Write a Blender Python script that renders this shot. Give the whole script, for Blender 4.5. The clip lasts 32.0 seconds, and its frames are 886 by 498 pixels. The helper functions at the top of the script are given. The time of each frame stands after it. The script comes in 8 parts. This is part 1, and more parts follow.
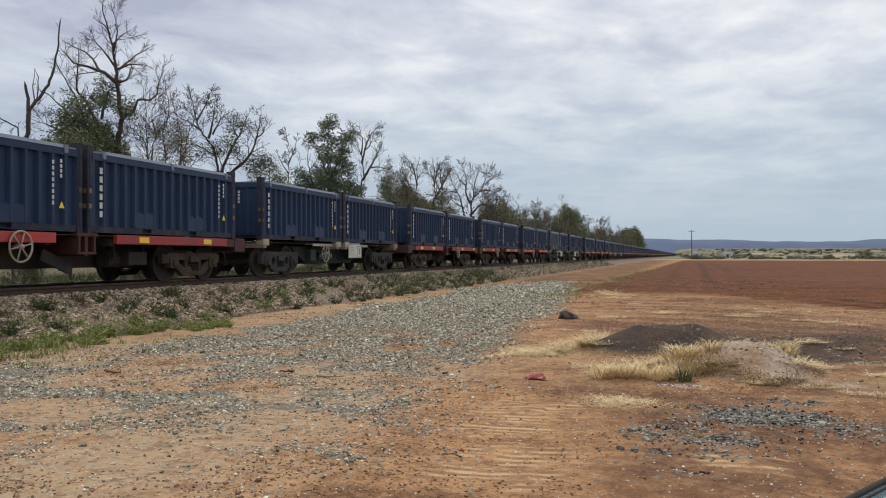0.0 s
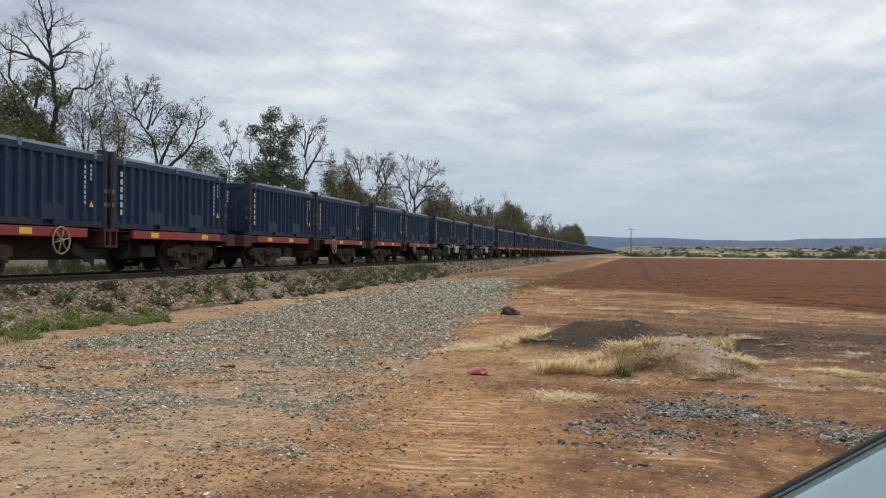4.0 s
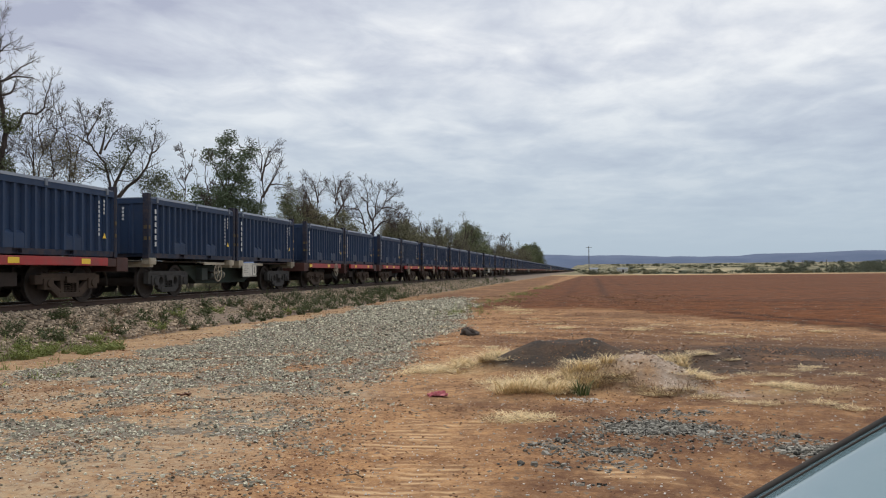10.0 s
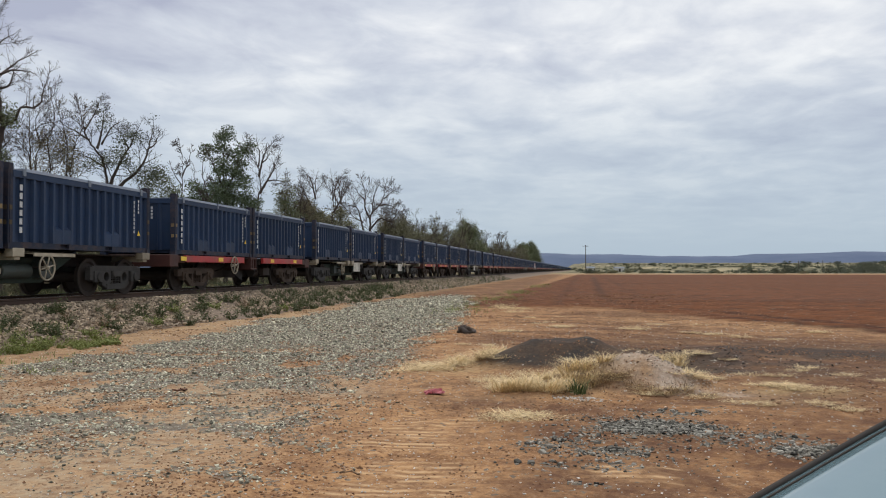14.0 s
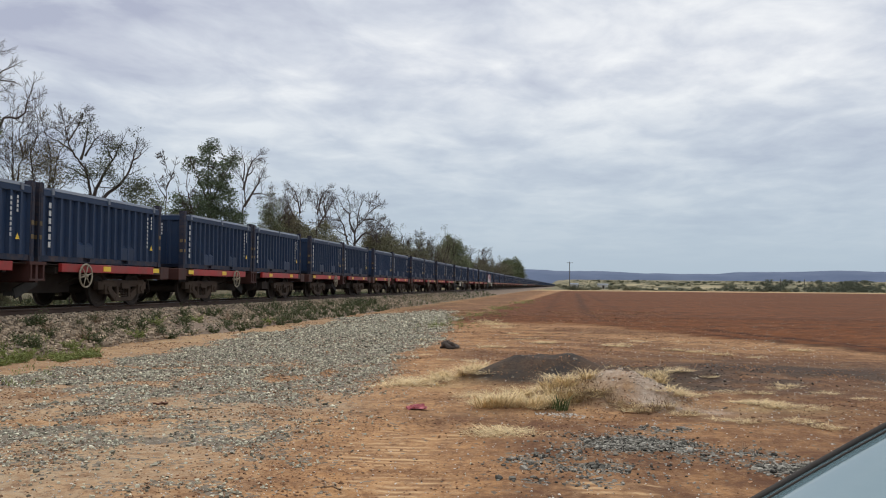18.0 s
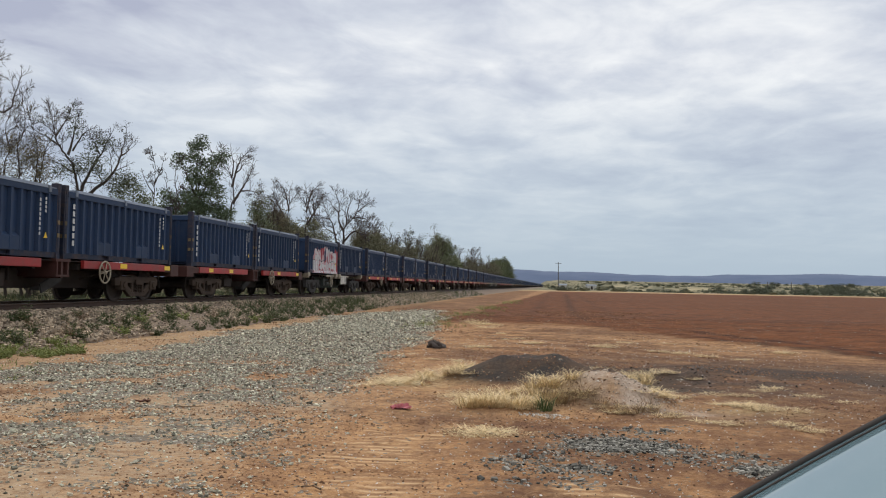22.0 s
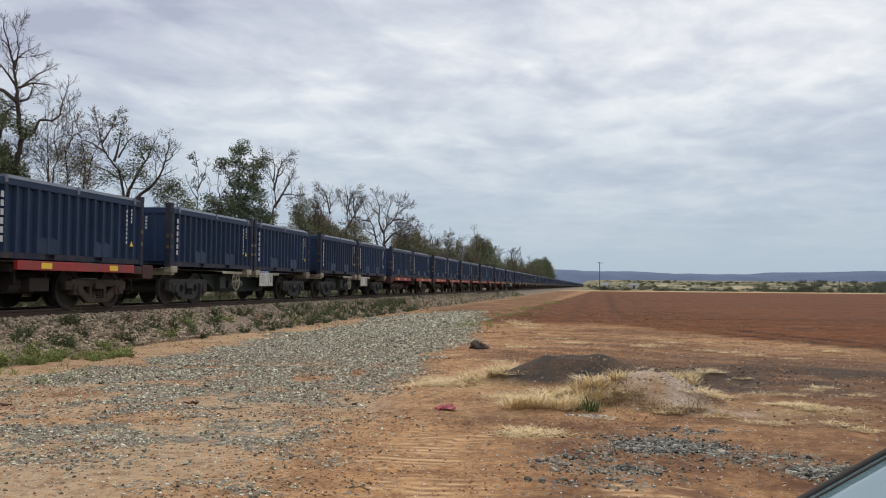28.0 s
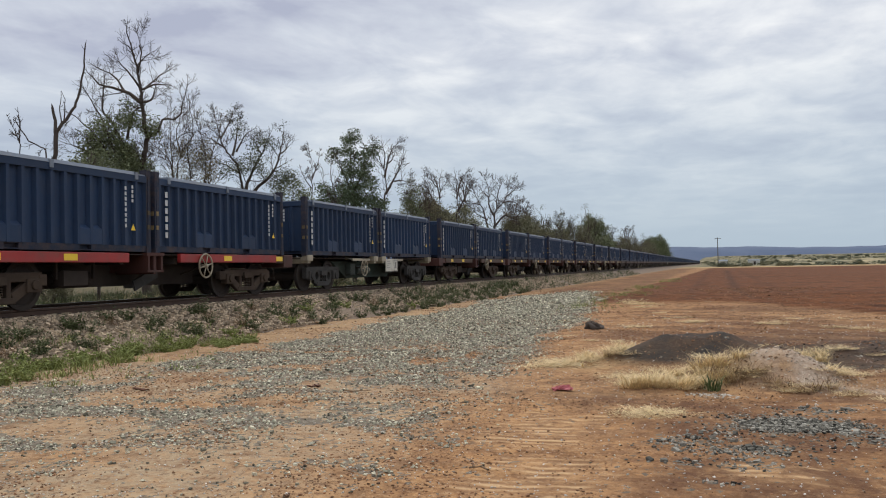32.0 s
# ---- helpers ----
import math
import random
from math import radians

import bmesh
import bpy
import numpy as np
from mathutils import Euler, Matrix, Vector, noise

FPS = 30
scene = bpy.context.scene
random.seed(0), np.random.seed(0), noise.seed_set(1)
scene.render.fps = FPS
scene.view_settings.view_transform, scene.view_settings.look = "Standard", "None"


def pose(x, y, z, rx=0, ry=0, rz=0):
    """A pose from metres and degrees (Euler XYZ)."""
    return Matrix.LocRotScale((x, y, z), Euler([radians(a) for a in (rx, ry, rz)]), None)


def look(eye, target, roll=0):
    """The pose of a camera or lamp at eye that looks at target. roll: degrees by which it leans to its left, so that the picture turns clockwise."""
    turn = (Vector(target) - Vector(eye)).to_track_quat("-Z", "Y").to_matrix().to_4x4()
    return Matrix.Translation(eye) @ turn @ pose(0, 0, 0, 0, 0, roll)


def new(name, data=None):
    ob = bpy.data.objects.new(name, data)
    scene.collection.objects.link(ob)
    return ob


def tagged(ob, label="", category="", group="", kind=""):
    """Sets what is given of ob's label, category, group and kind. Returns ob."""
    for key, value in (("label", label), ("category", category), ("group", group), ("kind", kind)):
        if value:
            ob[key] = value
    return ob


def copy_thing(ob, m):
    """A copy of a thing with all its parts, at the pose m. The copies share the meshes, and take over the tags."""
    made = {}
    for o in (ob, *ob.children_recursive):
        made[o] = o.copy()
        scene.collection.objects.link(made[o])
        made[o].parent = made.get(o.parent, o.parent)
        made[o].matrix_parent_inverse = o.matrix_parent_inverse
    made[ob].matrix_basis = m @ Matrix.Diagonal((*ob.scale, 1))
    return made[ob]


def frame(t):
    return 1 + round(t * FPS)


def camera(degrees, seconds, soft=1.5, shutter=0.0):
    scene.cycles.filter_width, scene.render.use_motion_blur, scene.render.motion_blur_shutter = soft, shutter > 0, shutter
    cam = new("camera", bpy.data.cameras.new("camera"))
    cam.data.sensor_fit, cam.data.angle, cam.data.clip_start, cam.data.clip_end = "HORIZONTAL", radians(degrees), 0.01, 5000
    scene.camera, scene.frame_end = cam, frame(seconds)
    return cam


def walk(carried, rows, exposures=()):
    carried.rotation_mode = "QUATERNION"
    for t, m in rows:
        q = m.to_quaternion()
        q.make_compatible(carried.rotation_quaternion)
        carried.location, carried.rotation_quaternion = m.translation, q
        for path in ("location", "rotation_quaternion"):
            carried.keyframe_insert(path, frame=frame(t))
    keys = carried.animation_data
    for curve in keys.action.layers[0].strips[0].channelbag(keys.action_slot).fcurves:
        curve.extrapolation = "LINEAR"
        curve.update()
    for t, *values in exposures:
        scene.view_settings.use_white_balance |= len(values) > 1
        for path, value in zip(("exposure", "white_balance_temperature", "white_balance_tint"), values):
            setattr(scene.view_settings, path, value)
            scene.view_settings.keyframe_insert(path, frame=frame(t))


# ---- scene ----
# The camera: held out of a parked car's side window, nearly still.
cam = camera(53.8, 32.0, soft=1.08)
PATH = [
    (0.0, pose(-0.000, -0.000, 1.400, 90.408, -0.000, 15.481)),
    (0.5, pose(-0.020, -0.006, 1.381, 89.750, -0.497, 14.933)),
    (1.0, pose(-0.019, -0.017, 1.386, 89.406, -0.446, 14.666)),
    (1.5, pose(-0.018, -0.020, 1.386, 89.357, -0.552, 14.037)),
    (2.0, pose(-0.022, -0.025, 1.389, 89.258, -0.796, 13.463)),
    (2.5, pose(-0.025, -0.023, 1.391, 89.220, -0.710, 13.316)),
    (3.0, pose(-0.026, -0.002, 1.385, 89.551, -0.553, 13.035)),
    (3.5, pose(-0.020, -0.015, 1.393, 89.867, -0.432, 12.677)),
    (4.0, pose(-0.012, -0.016, 1.396, 90.144, -0.491, 11.725)),
    (4.5, pose(-0.004, -0.021, 1.395, 90.719, -0.470, 10.686)),
    (6.5, pose(0.007, -0.014, 1.413, 90.894, 0.046, 8.622)),
    (7.0, pose(0.006, 0.005, 1.406, 90.647, 0.152, 8.985)),
    (7.5, pose(0.005, 0.004, 1.405, 90.752, 0.181, 8.761)),
    (8.0, pose(-0.000, 0.005, 1.406, 90.966, 0.130, 8.175)),
    (8.5, pose(-0.005, 0.008, 1.408, 91.092, -0.082, 7.820)),
    (9.0, pose(0.002, 0.003, 1.407, 91.332, 0.001, 7.964)),
    (9.5, pose(0.005, 0.002, 1.407, 91.325, 0.248, 8.644)),
    (10.0, pose(0.013, -0.010, 1.410, 91.502, 0.505, 9.079)),
    (10.5, pose(0.025, -0.003, 1.412, 91.973, 0.765, 9.337)),
    (11.0, pose(0.025, -0.013, 1.408, 92.073, 0.716, 9.234)),
    (11.5, pose(0.019, -0.007, 1.410, 92.035, 0.660, 9.019)),
    (12.0, pose(0.009, -0.013, 1.408, 91.824, 0.553, 8.718)),
    (12.5, pose(0.011, 0.008, 1.412, 91.600, 0.514, 9.118)),
    (13.0, pose(0.003, 0.006, 1.407, 91.365, 0.370, 9.470)),
    (13.5, pose(0.000, 0.012, 1.407, 91.354, 0.268, 9.142)),
    (15.5, pose(-0.005, 0.005, 1.412, 91.520, -0.311, 8.472)),
    (16.0, pose(0.003, -0.003, 1.408, 91.769, -0.112, 8.212)),
    (16.5, pose(0.015, 0.002, 1.410, 92.011, -0.036, 8.167)),
    (17.0, pose(0.009, -0.015, 1.413, 91.909, -0.316, 8.198)),
    (17.5, pose(0.009, -0.014, 1.412, 92.013, -0.360, 8.073)),
    (18.0, pose(0.009, -0.011, 1.409, 92.351, -0.507, 7.828)),
    (18.5, pose(0.013, -0.010, 1.411, 92.275, -0.601, 7.412)),
    (19.0, pose(0.012, 0.001, 1.410, 92.326, -0.593, 7.201)),
    (19.5, pose(0.011, 0.000, 1.413, 92.490, -0.614, 7.255)),
    (20.0, pose(0.015, 0.014, 1.412, 92.664, -0.473, 7.189)),
    (20.5, pose(0.022, -0.007, 1.416, 92.637, -0.349, 7.445)),
    (21.0, pose(0.029, 0.001, 1.406, 92.297, -0.549, 7.671)),
    (21.5, pose(0.039, 0.017, 1.408, 92.230, -0.880, 7.486)),
    (22.0, pose(0.042, 0.016, 1.411, 92.316, -1.092, 7.094)),
    (22.5, pose(0.062, 0.002, 1.414, 92.204, -0.861, 6.493)),
    (23.0, pose(0.073, -0.003, 1.415, 91.988, -0.471, 6.081)),
    (23.5, pose(0.066, 0.003, 1.411, 92.099, -0.159, 6.759)),
    (24.0, pose(0.065, 0.012, 1.417, 92.455, 0.281, 7.230)),
    (24.5, pose(0.054, 0.023, 1.413, 92.410, 0.129, 7.561)),
    (25.0, pose(0.035, 0.028, 1.408, 91.541, -0.098, 8.075)),
    (25.5, pose(0.033, 0.044, 1.404, 91.014, -0.232, 8.375)),
    (27.5, pose(0.016, 0.020, 1.408, 92.125, -0.484, 8.514)),
    (28.0, pose(0.010, 0.019, 1.407, 92.349, -0.539, 9.745)),
    (28.5, pose(0.007, 0.009, 1.407, 92.185, -0.405, 11.889)),
    (29.0, pose(-0.004, 0.015, 1.400, 92.070, -0.048, 14.330)),
    (29.5, pose(0.004, 0.009, 1.404, 92.270, 0.746, 16.180)),
    (30.0, pose(-0.005, 0.015, 1.403, 92.411, 1.159, 16.579)),
    (30.5, pose(0.008, 0.014, 1.400, 92.217, 1.406, 16.882)),
    (31.0, pose(0.008, -0.002, 1.398, 91.717, 1.491, 17.342)),
    (31.5, pose(0.007, 0.010, 1.399, 91.618, 1.310, 17.176)),
    (32.0, pose(0.002, 0.008, 1.400, 91.237, 1.059, 17.071)),
]
walk(cam, PATH)

# ---- light ----
SUN_DIR = Vector((-0.32, 0.22, 0.92)).normalized()


def make_world():
    world = bpy.data.worlds.new("overcast_sky")
    scene.world = world
    world.use_nodes = True
    nt = world.node_tree
    N, L = nt.nodes, nt.links
    bg = N["Background"]
    bg.inputs[1].default_value = 1.0
    sky = N.new("ShaderNodeTexSky")
    sky.sky_type, sky.sun_disc = "NISHITA", False
    sky.sun_elevation = math.asin(SUN_DIR.z)
    sky.sun_rotation = math.atan2(SUN_DIR.x, SUN_DIR.y)
    sky.air_density, sky.dust_density = 1.0, 1.5
    co = N.new("ShaderNodeTexCoord")
    sep = N.new("ShaderNodeSeparateXYZ")
    L.new(co.outputs["Generated"], sep.inputs[0])

    def m(op, a, b=None, c=None):
        n = N.new("ShaderNodeMath")
        n.operation = op
        for i, v in enumerate((a, b, c)):
            if v is None:
                continue
            if isinstance(v, (int, float)):
                n.inputs[i].default_value = v
            else:
                L.new(v, n.inputs[i])
        return n.outputs[0]

    up = m("MAXIMUM", sep.outputs[2], 0.0)
    h = m("ADD", up, 0.10)
    px, py = m("DIVIDE", sep.outputs[0], h), m("DIVIDE", sep.outputs[1], h)
    vec = N.new("ShaderNodeCombineXYZ")
    L.new(px, vec.inputs[0])
    L.new(py, vec.inputs[1])

    def noise_tex(scale, detail, rough, sx, sy, off, dist=0.0):
        mp = N.new("ShaderNodeMapping")
        mp.inputs["Scale"].default_value = (sx, sy, 1)
        mp.inputs["Location"].default_value = off
        mp.inputs["Rotation"].default_value = (0, 0, radians(-12))
        L.new(vec.outputs[0], mp.inputs[0])
        n = N.new("ShaderNodeTexNoise")
        n.inputs["Scale"].default_value, n.inputs["Detail"].default_value = scale, detail
        n.inputs["Roughness"].default_value, n.inputs["Distortion"].default_value = rough, dist
        L.new(mp.outputs[0], n.inputs["Vector"])
        return n.outputs["Fac"]

    big = noise_tex(0.55, 3, 0.5, 0.75, 1.0, (5.4, 0.9, 0), 0.3)
    mid = noise_tex(1.8, 6, 0.56, 0.95, 0.8, (7.3, 2.2, 0), 0.35)
    lump = noise_tex(3.8, 5, 0.55, 1.0, 0.75, (1.3, 4.2, 0), 0.4)
    mixv = m("ADD", m("ADD", m("MULTIPLY", big, 0.40), m("MULTIPLY", mid, 0.34)), m("MULTIPLY", lump, 0.26))
    ramp = N.new("ShaderNodeValToRGB")
    e = ramp.color_ramp.elements
    e[0].position, e[0].color = 0.37, (0.45, 0.48, 0.60, 1)
    e[1].position, e[1].color = 0.59, (0.95, 0.965, 0.98, 1)
    mide = ramp.color_ramp.elements.new(0.48)
    mide.color = (0.66, 0.70, 0.78, 1)
    # the deck thickens low in the west
    west = N.new("ShaderNodeVectorMath")
    west.operation = "DOT_PRODUCT"
    west.inputs[1].default_value = Vector((-0.618, 0.763, 0.17)).normalized()
    L.new(co.outputs["Generated"], west.inputs[0])
    bank = N.new("ShaderNodeMapRange")
    bank.interpolation_type = "SMOOTHSTEP"
    bank.inputs[1].default_value, bank.inputs[2].default_value, bank.inputs[4].default_value = 0.970, 0.999, 0.07
    L.new(west.outputs["Value"], bank.inputs[0])
    L.new(m("SUBTRACT", mixv, bank.outputs[0]), ramp.inputs[0])
    # low haze band: the cloud deck thins to a plain blue grey towards the horizon
    low = N.new("ShaderNodeMapRange")
    low.inputs[1].default_value, low.inputs[2].default_value = 0.02, 0.24
    L.new(sep.outputs[2], low.inputs[0])
    haze = N.new("ShaderNodeMix")
    haze.data_type = "RGBA"
    haze.inputs["A"].default_value = (0.46, 0.56, 0.66, 1)
    L.new(low.outputs[0], haze.inputs["Factor"])
    L.new(ramp.outputs[0], haze.inputs["B"])
    skys = N.new("ShaderNodeMix")
    skys.data_type, skys.blend_type = "RGBA", "MULTIPLY"
    skys.inputs["Factor"].default_value = 1.0
    skys.inputs["B"].default_value = (0.1, 0.1, 0.1, 1)
    L.new(sky.outputs[0], skys.inputs["A"])
    fin = N.new("ShaderNodeMix")
    fin.data_type = "RGBA"
    fin.inputs["Factor"].default_value = 0.93
    L.new(skys.outputs["Result"], fin.inputs["A"])
    L.new(haze.outputs["Result"], fin.inputs["B"])
    L.new(fin.outputs["Result"], bg.inputs[0])


make_world()
sun = new("sun", bpy.data.lights.new("sun", "SUN"))
sun.data.energy, sun.data.angle, sun.data.color = 1.7, radians(18), (1.0, 0.95, 0.88)
sun.matrix_world = look(SUN_DIR * 100, (0, 0, 0))
scene.view_settings.exposure = 0.0


# ---- materials ----
def surface(name, c1, c2, scale=4.0, rough=0.6, metal=0.0, bump=0.0, fine=None, dirt=None, dirt_amt=0.0, rand=0.0, island=0.0, spec=0.5, dirt_scale=1.3):
    """Two tones of one surface mixed by noise at two scales, an optional dirt layer, bump, and a tone that varies from piece to piece."""
    mt = bpy.data.materials.new(name)
    mt.use_nodes = True
    nt = mt.node_tree
    N, L = nt.nodes, nt.links
    b = N["Principled BSDF"]
    b.inputs["Metallic"].default_value = metal
    b.inputs["Specular IOR Level"].default_value = spec
    co = N.new("ShaderNodeTexCoord")
    n1 = N.new("ShaderNodeTexNoise")
    n1.inputs["Scale"].default_value, n1.inputs["Detail"].default_value, n1.inputs["Roughness"].default_value = scale, 6, 0.62
    L.new(co.outputs["Object"], n1.inputs["Vector"])
    n2 = N.new("ShaderNodeTexNoise")
    n2.inputs["Scale"].default_value, n2.inputs["Detail"].default_value = fine or scale * 9, 4
    L.new(co.outputs["Object"], n2.inputs["Vector"])
    add = N.new("ShaderNodeMath")
    add.operation = "MULTIPLY_ADD"
    add.inputs[1].default_value = 0.35
    L.new(n2.outputs["Fac"], add.inputs[0])
    sub = N.new("ShaderNodeMath")
    sub.operation = "MULTIPLY_ADD"
    sub.inputs[1].default_value, sub.inputs[2].default_value = 1.5, -0.42
    L.new(n1.outputs["Fac"], sub.inputs[0])
    L.new(sub.outputs[0], add.inputs[2])
    mix = N.new("ShaderNodeMix")
    mix.data_type = "RGBA"
    mix.inputs["A"].default_value, mix.inputs["B"].default_value = (*c1, 1), (*c2, 1)
    L.new(add.outputs[0], mix.inputs["Factor"])
    col = mix.outputs["Result"]
    if dirt:
        n3 = N.new("ShaderNodeTexNoise")
        n3.inputs["Scale"].default_value, n3.inputs["Detail"].default_value, n3.inputs["Roughness"].default_value = dirt_scale, 8, 0.7
        L.new(co.outputs["Object"], n3.inputs["Vector"])
        r3 = N.new("ShaderNodeMapRange")
        r3.inputs[1].default_value, r3.inputs[2].default_value, r3.inputs[4].default_value = 0.45, 0.75, dirt_amt
        L.new(n3.outputs["Fac"], r3.inputs[0])
        mx = N.new("ShaderNodeMix")
        mx.data_type = "RGBA"
        mx.inputs["B"].default_value = (*dirt, 1)
        L.new(r3.outputs[0], mx.inputs["Factor"])
        L.new(col, mx.inputs["A"])
        col = mx.outputs["Result"]
    if rand or island:
        src = N.new("ShaderNodeObjectInfo").outputs["Random"] if rand else N.new("ShaderNodeNewGeometry").outputs["Random Per Island"]
        amt = rand or island
        mr = N.new("ShaderNodeMapRange")
        mr.inputs[3].default_value, mr.inputs[4].default_value = 1 - amt, 1 + amt
        L.new(src, mr.inputs[0])
        vm = N.new("ShaderNodeVectorMath")
        vm.operation = "SCALE"
        L.new(col, vm.inputs[0])
        L.new(mr.outputs[0], vm.inputs["Scale"])
        col = vm.outputs[0]
    L.new(col, b.inputs["Base Color"])
    rr = N.new("ShaderNodeMapRange")
    rr.inputs[3].default_value, rr.inputs[4].default_value = max(0.02, rough - 0.12), min(1, rough + 0.12)
    L.new(n2.outputs["Fac"], rr.inputs[0])
    L.new(rr.outputs[0], b.inputs["Roughness"])
    if bump:
        bp = N.new("ShaderNodeBump")
        bp.inputs["Strength"].default_value, bp.inputs["Distance"].default_value = min(1, bump), 0.02
        L.new(add.outputs[0], bp.inputs["Height"])
        L.new(bp.outputs[0], b.inputs["Normal"])
    return mt


NAVY = surface("navy_container_paint", (0.014, 0.032, 0.076), (0.024, 0.048, 0.104), 0.9, 0.5, 0.0, 0.05, spec=0.25, dirt=(0.075, 0.068, 0.064), dirt_amt=0.22, rand=0.18, dirt_scale=2.2)
# container navy with the frames' shade put into the colour, under real rusty dirt
NAVY_SHADED = surface("navy_shaded_frame_paint", (0.013, 0.022, 0.046), (0.022, 0.032, 0.058), 1.5, 0.6, 0.0, 0.05, spec=0.25, dirt=(0.15, 0.085, 0.048), dirt_amt=0.55, rand=0.15, dirt_scale=2.6)
NAVY_FADED = surface("faded_grey_blue_paint", (0.032, 0.056, 0.096), (0.080, 0.11, 0.145), 1.4, 0.55, 0.0, 0.05, dirt=(0.20, 0.16, 0.12), dirt_amt=0.35)
COVER = surface("grey_cover_sheet", (0.13, 0.16, 0.21), (0.20, 0.23, 0.28), 1.0, 0.5, 0.0, 0.05, dirt=(0.3, 0.26, 0.2), dirt_amt=0.25, rand=0.12)
WHITE = surface("white_lettering_paint", (0.40, 0.42, 0.44), (0.66, 0.67, 0.67), 9.0, 0.5)
YELLOW = surface("yellow_reflector", (0.85, 0.55, 0.03), (0.95, 0.68, 0.05), 5.0, 0.35)
TAG = surface("worn_yellow_rusty_tag", (0.07, 0.05, 0.035), (0.24, 0.17, 0.07), 9.0, 0.7, rand=0.6)
RED = surface("red_wagon_paint", (0.34, 0.024, 0.024), (0.47, 0.040, 0.036), 1.2, 0.5, 0.0, 0.05, dirt=(0.14, 0.075, 0.06), dirt_amt=0.85, rand=0.22, dirt_scale=1.6)
REDBROWN = surface("rusted_red_steel", (0.048, 0.017, 0.014), (0.095, 0.031, 0.023), 1.6, 0.7, 0.1, 0.1, dirt=(0.05, 0.035, 0.03), dirt_amt=0.8)
GRIME = surface("grimy_black_steel", (0.034, 0.028, 0.026), (0.068, 0.055, 0.047), 2.0, 0.88, 0.0, 0.15, spec=0.2, dirt=(0.05, 0.035, 0.028), dirt_amt=0.4)
BOGIE = surface("brown_grimy_cast_steel", (0.032, 0.023, 0.018), (0.072, 0.052, 0.040), 3.0, 0.88, 0.0, 0.15, spec=0.2, dirt=(0.12, 0.085, 0.06), dirt_amt=0.5)
BOGIE_GREY = surface("grey_grimy_cast_steel", (0.032, 0.031, 0.030), (0.080, 0.076, 0.072), 3.0, 0.85, 0.0, 0.15, spec=0.2, dirt=(0.03, 0.027, 0.025), dirt_amt=0.6)
TREAD = surface("bright_wheel_rim_steel", (0.06, 0.054, 0.05), (0.13, 0.12, 0.112), 4.0, 0.5, 0.4)
CREAM = surface("weathered_cream_paint", (0.30, 0.255, 0.18), (0.50, 0.44, 0.33), 3.0, 0.6, dirt=(0.08, 0.06, 0.04), dirt_amt=0.8)
FADED = surface("faded_grey_marking_paint", (0.16, 0.15, 0.14), (0.30, 0.28, 0.25), 6.0, 0.6)
BOXWHITE = surface("white_panel_paint", (0.58, 0.56, 0.48), (0.72, 0.70, 0.62), 2.0, 0.5, dirt=(0.28, 0.22, 0.16), dirt_amt=0.6, dirt_scale=3.0)
TEAL = surface("dull_teal_tank_paint", (0.028, 0.040, 0.036), (0.062, 0.078, 0.068), 2.0, 0.6, dirt=(0.04, 0.035, 0.03), dirt_amt=0.7)
DARKGREEN = surface("grimy_dark_green_paint", (0.022, 0.036, 0.029), (0.050, 0.068, 0.057), 2.0, 0.8, 0.0, 0.1, spec=0.2, dirt=(0.05, 0.042, 0.034), dirt_amt=0.6)
GRAFFITI = surface("silver_white_spray", (0.55, 0.55, 0.56), (0.75, 0.74, 0.74), 1.5, 0.45)
SPRAY_PINK = surface("pink_spray_paint", (0.55, 0.30, 0.33), (0.68, 0.48, 0.49), 2.0, 0.5)
SPRAY_RED = surface("red_spray_paint", (0.36, 0.035, 0.05), (0.52, 0.13, 0.14), 2.0, 0.5)
SPRAY_BLACK = surface("black_spray_paint", (0.02, 0.02, 0.025), (0.05, 0.05, 0.06), 2.0, 0.5)
RAIL = surface("rusty_rail_steel", (0.045, 0.026, 0.018), (0.09, 0.05, 0.032), 3.0, 0.7, 0.2, 0.1)
RAILTOP = surface("worn_rail_head_steel", (0.20, 0.19, 0.18), (0.34, 0.33, 0.32), 3.0, 0.3, 0.9)
SLEEPER = surface("grey_concrete_sleeper", (0.22, 0.19, 0.16), (0.32, 0.28, 0.24), 4.0, 0.85, 0, 0.2, dirt=(0.15, 0.08, 0.05), dirt_amt=0.6)
BALLAST = surface("brown_grey_ballast_bed", (0.12, 0.085, 0.058), (0.28, 0.205, 0.145), 14.0, 0.9, 0, 0.8, fine=60)
BSTONE = surface("brown_ballast_stone", (0.20, 0.150, 0.100), (0.48, 0.38, 0.27), 6.0, 0.85, 0, 0.2, island=0.6)
GSTONE = surface("blue_grey_crushed_stone", (0.19, 0.18, 0.134), (0.64, 0.605, 0.465), 6.0, 0.85, 0, 0.2, island=0.8, spec=0.2)
DSTONE = surface("dark_grey_broken_stone", (0.044, 0.042, 0.037), (0.35, 0.33, 0.28), 6.0, 0.85, 0, 0.2, island=0.9, spec=0.2)
CLOD = surface("red_earth_clod", (0.13, 0.065, 0.036), (0.36, 0.20, 0.105), 6.0, 0.95, 0, 0.3, island=0.6)
STRAW = surface("dry_straw", (0.55, 0.41, 0.20), (0.82, 0.66, 0.40), 3.0, 0.85, island=0.25)
WEED = surface("olive_green_weed", (0.045, 0.060, 0.020), (0.10, 0.12, 0.045), 3.0, 0.8, island=0.4)
GRASS = surface("light_green_grass", (0.15, 0.19, 0.048), (0.29, 0.31, 0.10), 3.0, 0.8, island=0.35)
LEAF = surface("dark_green_gum_leaves", (0.058, 0.086, 0.042), (0.135, 0.168, 0.085), 0.8, 0.7, island=0.25)
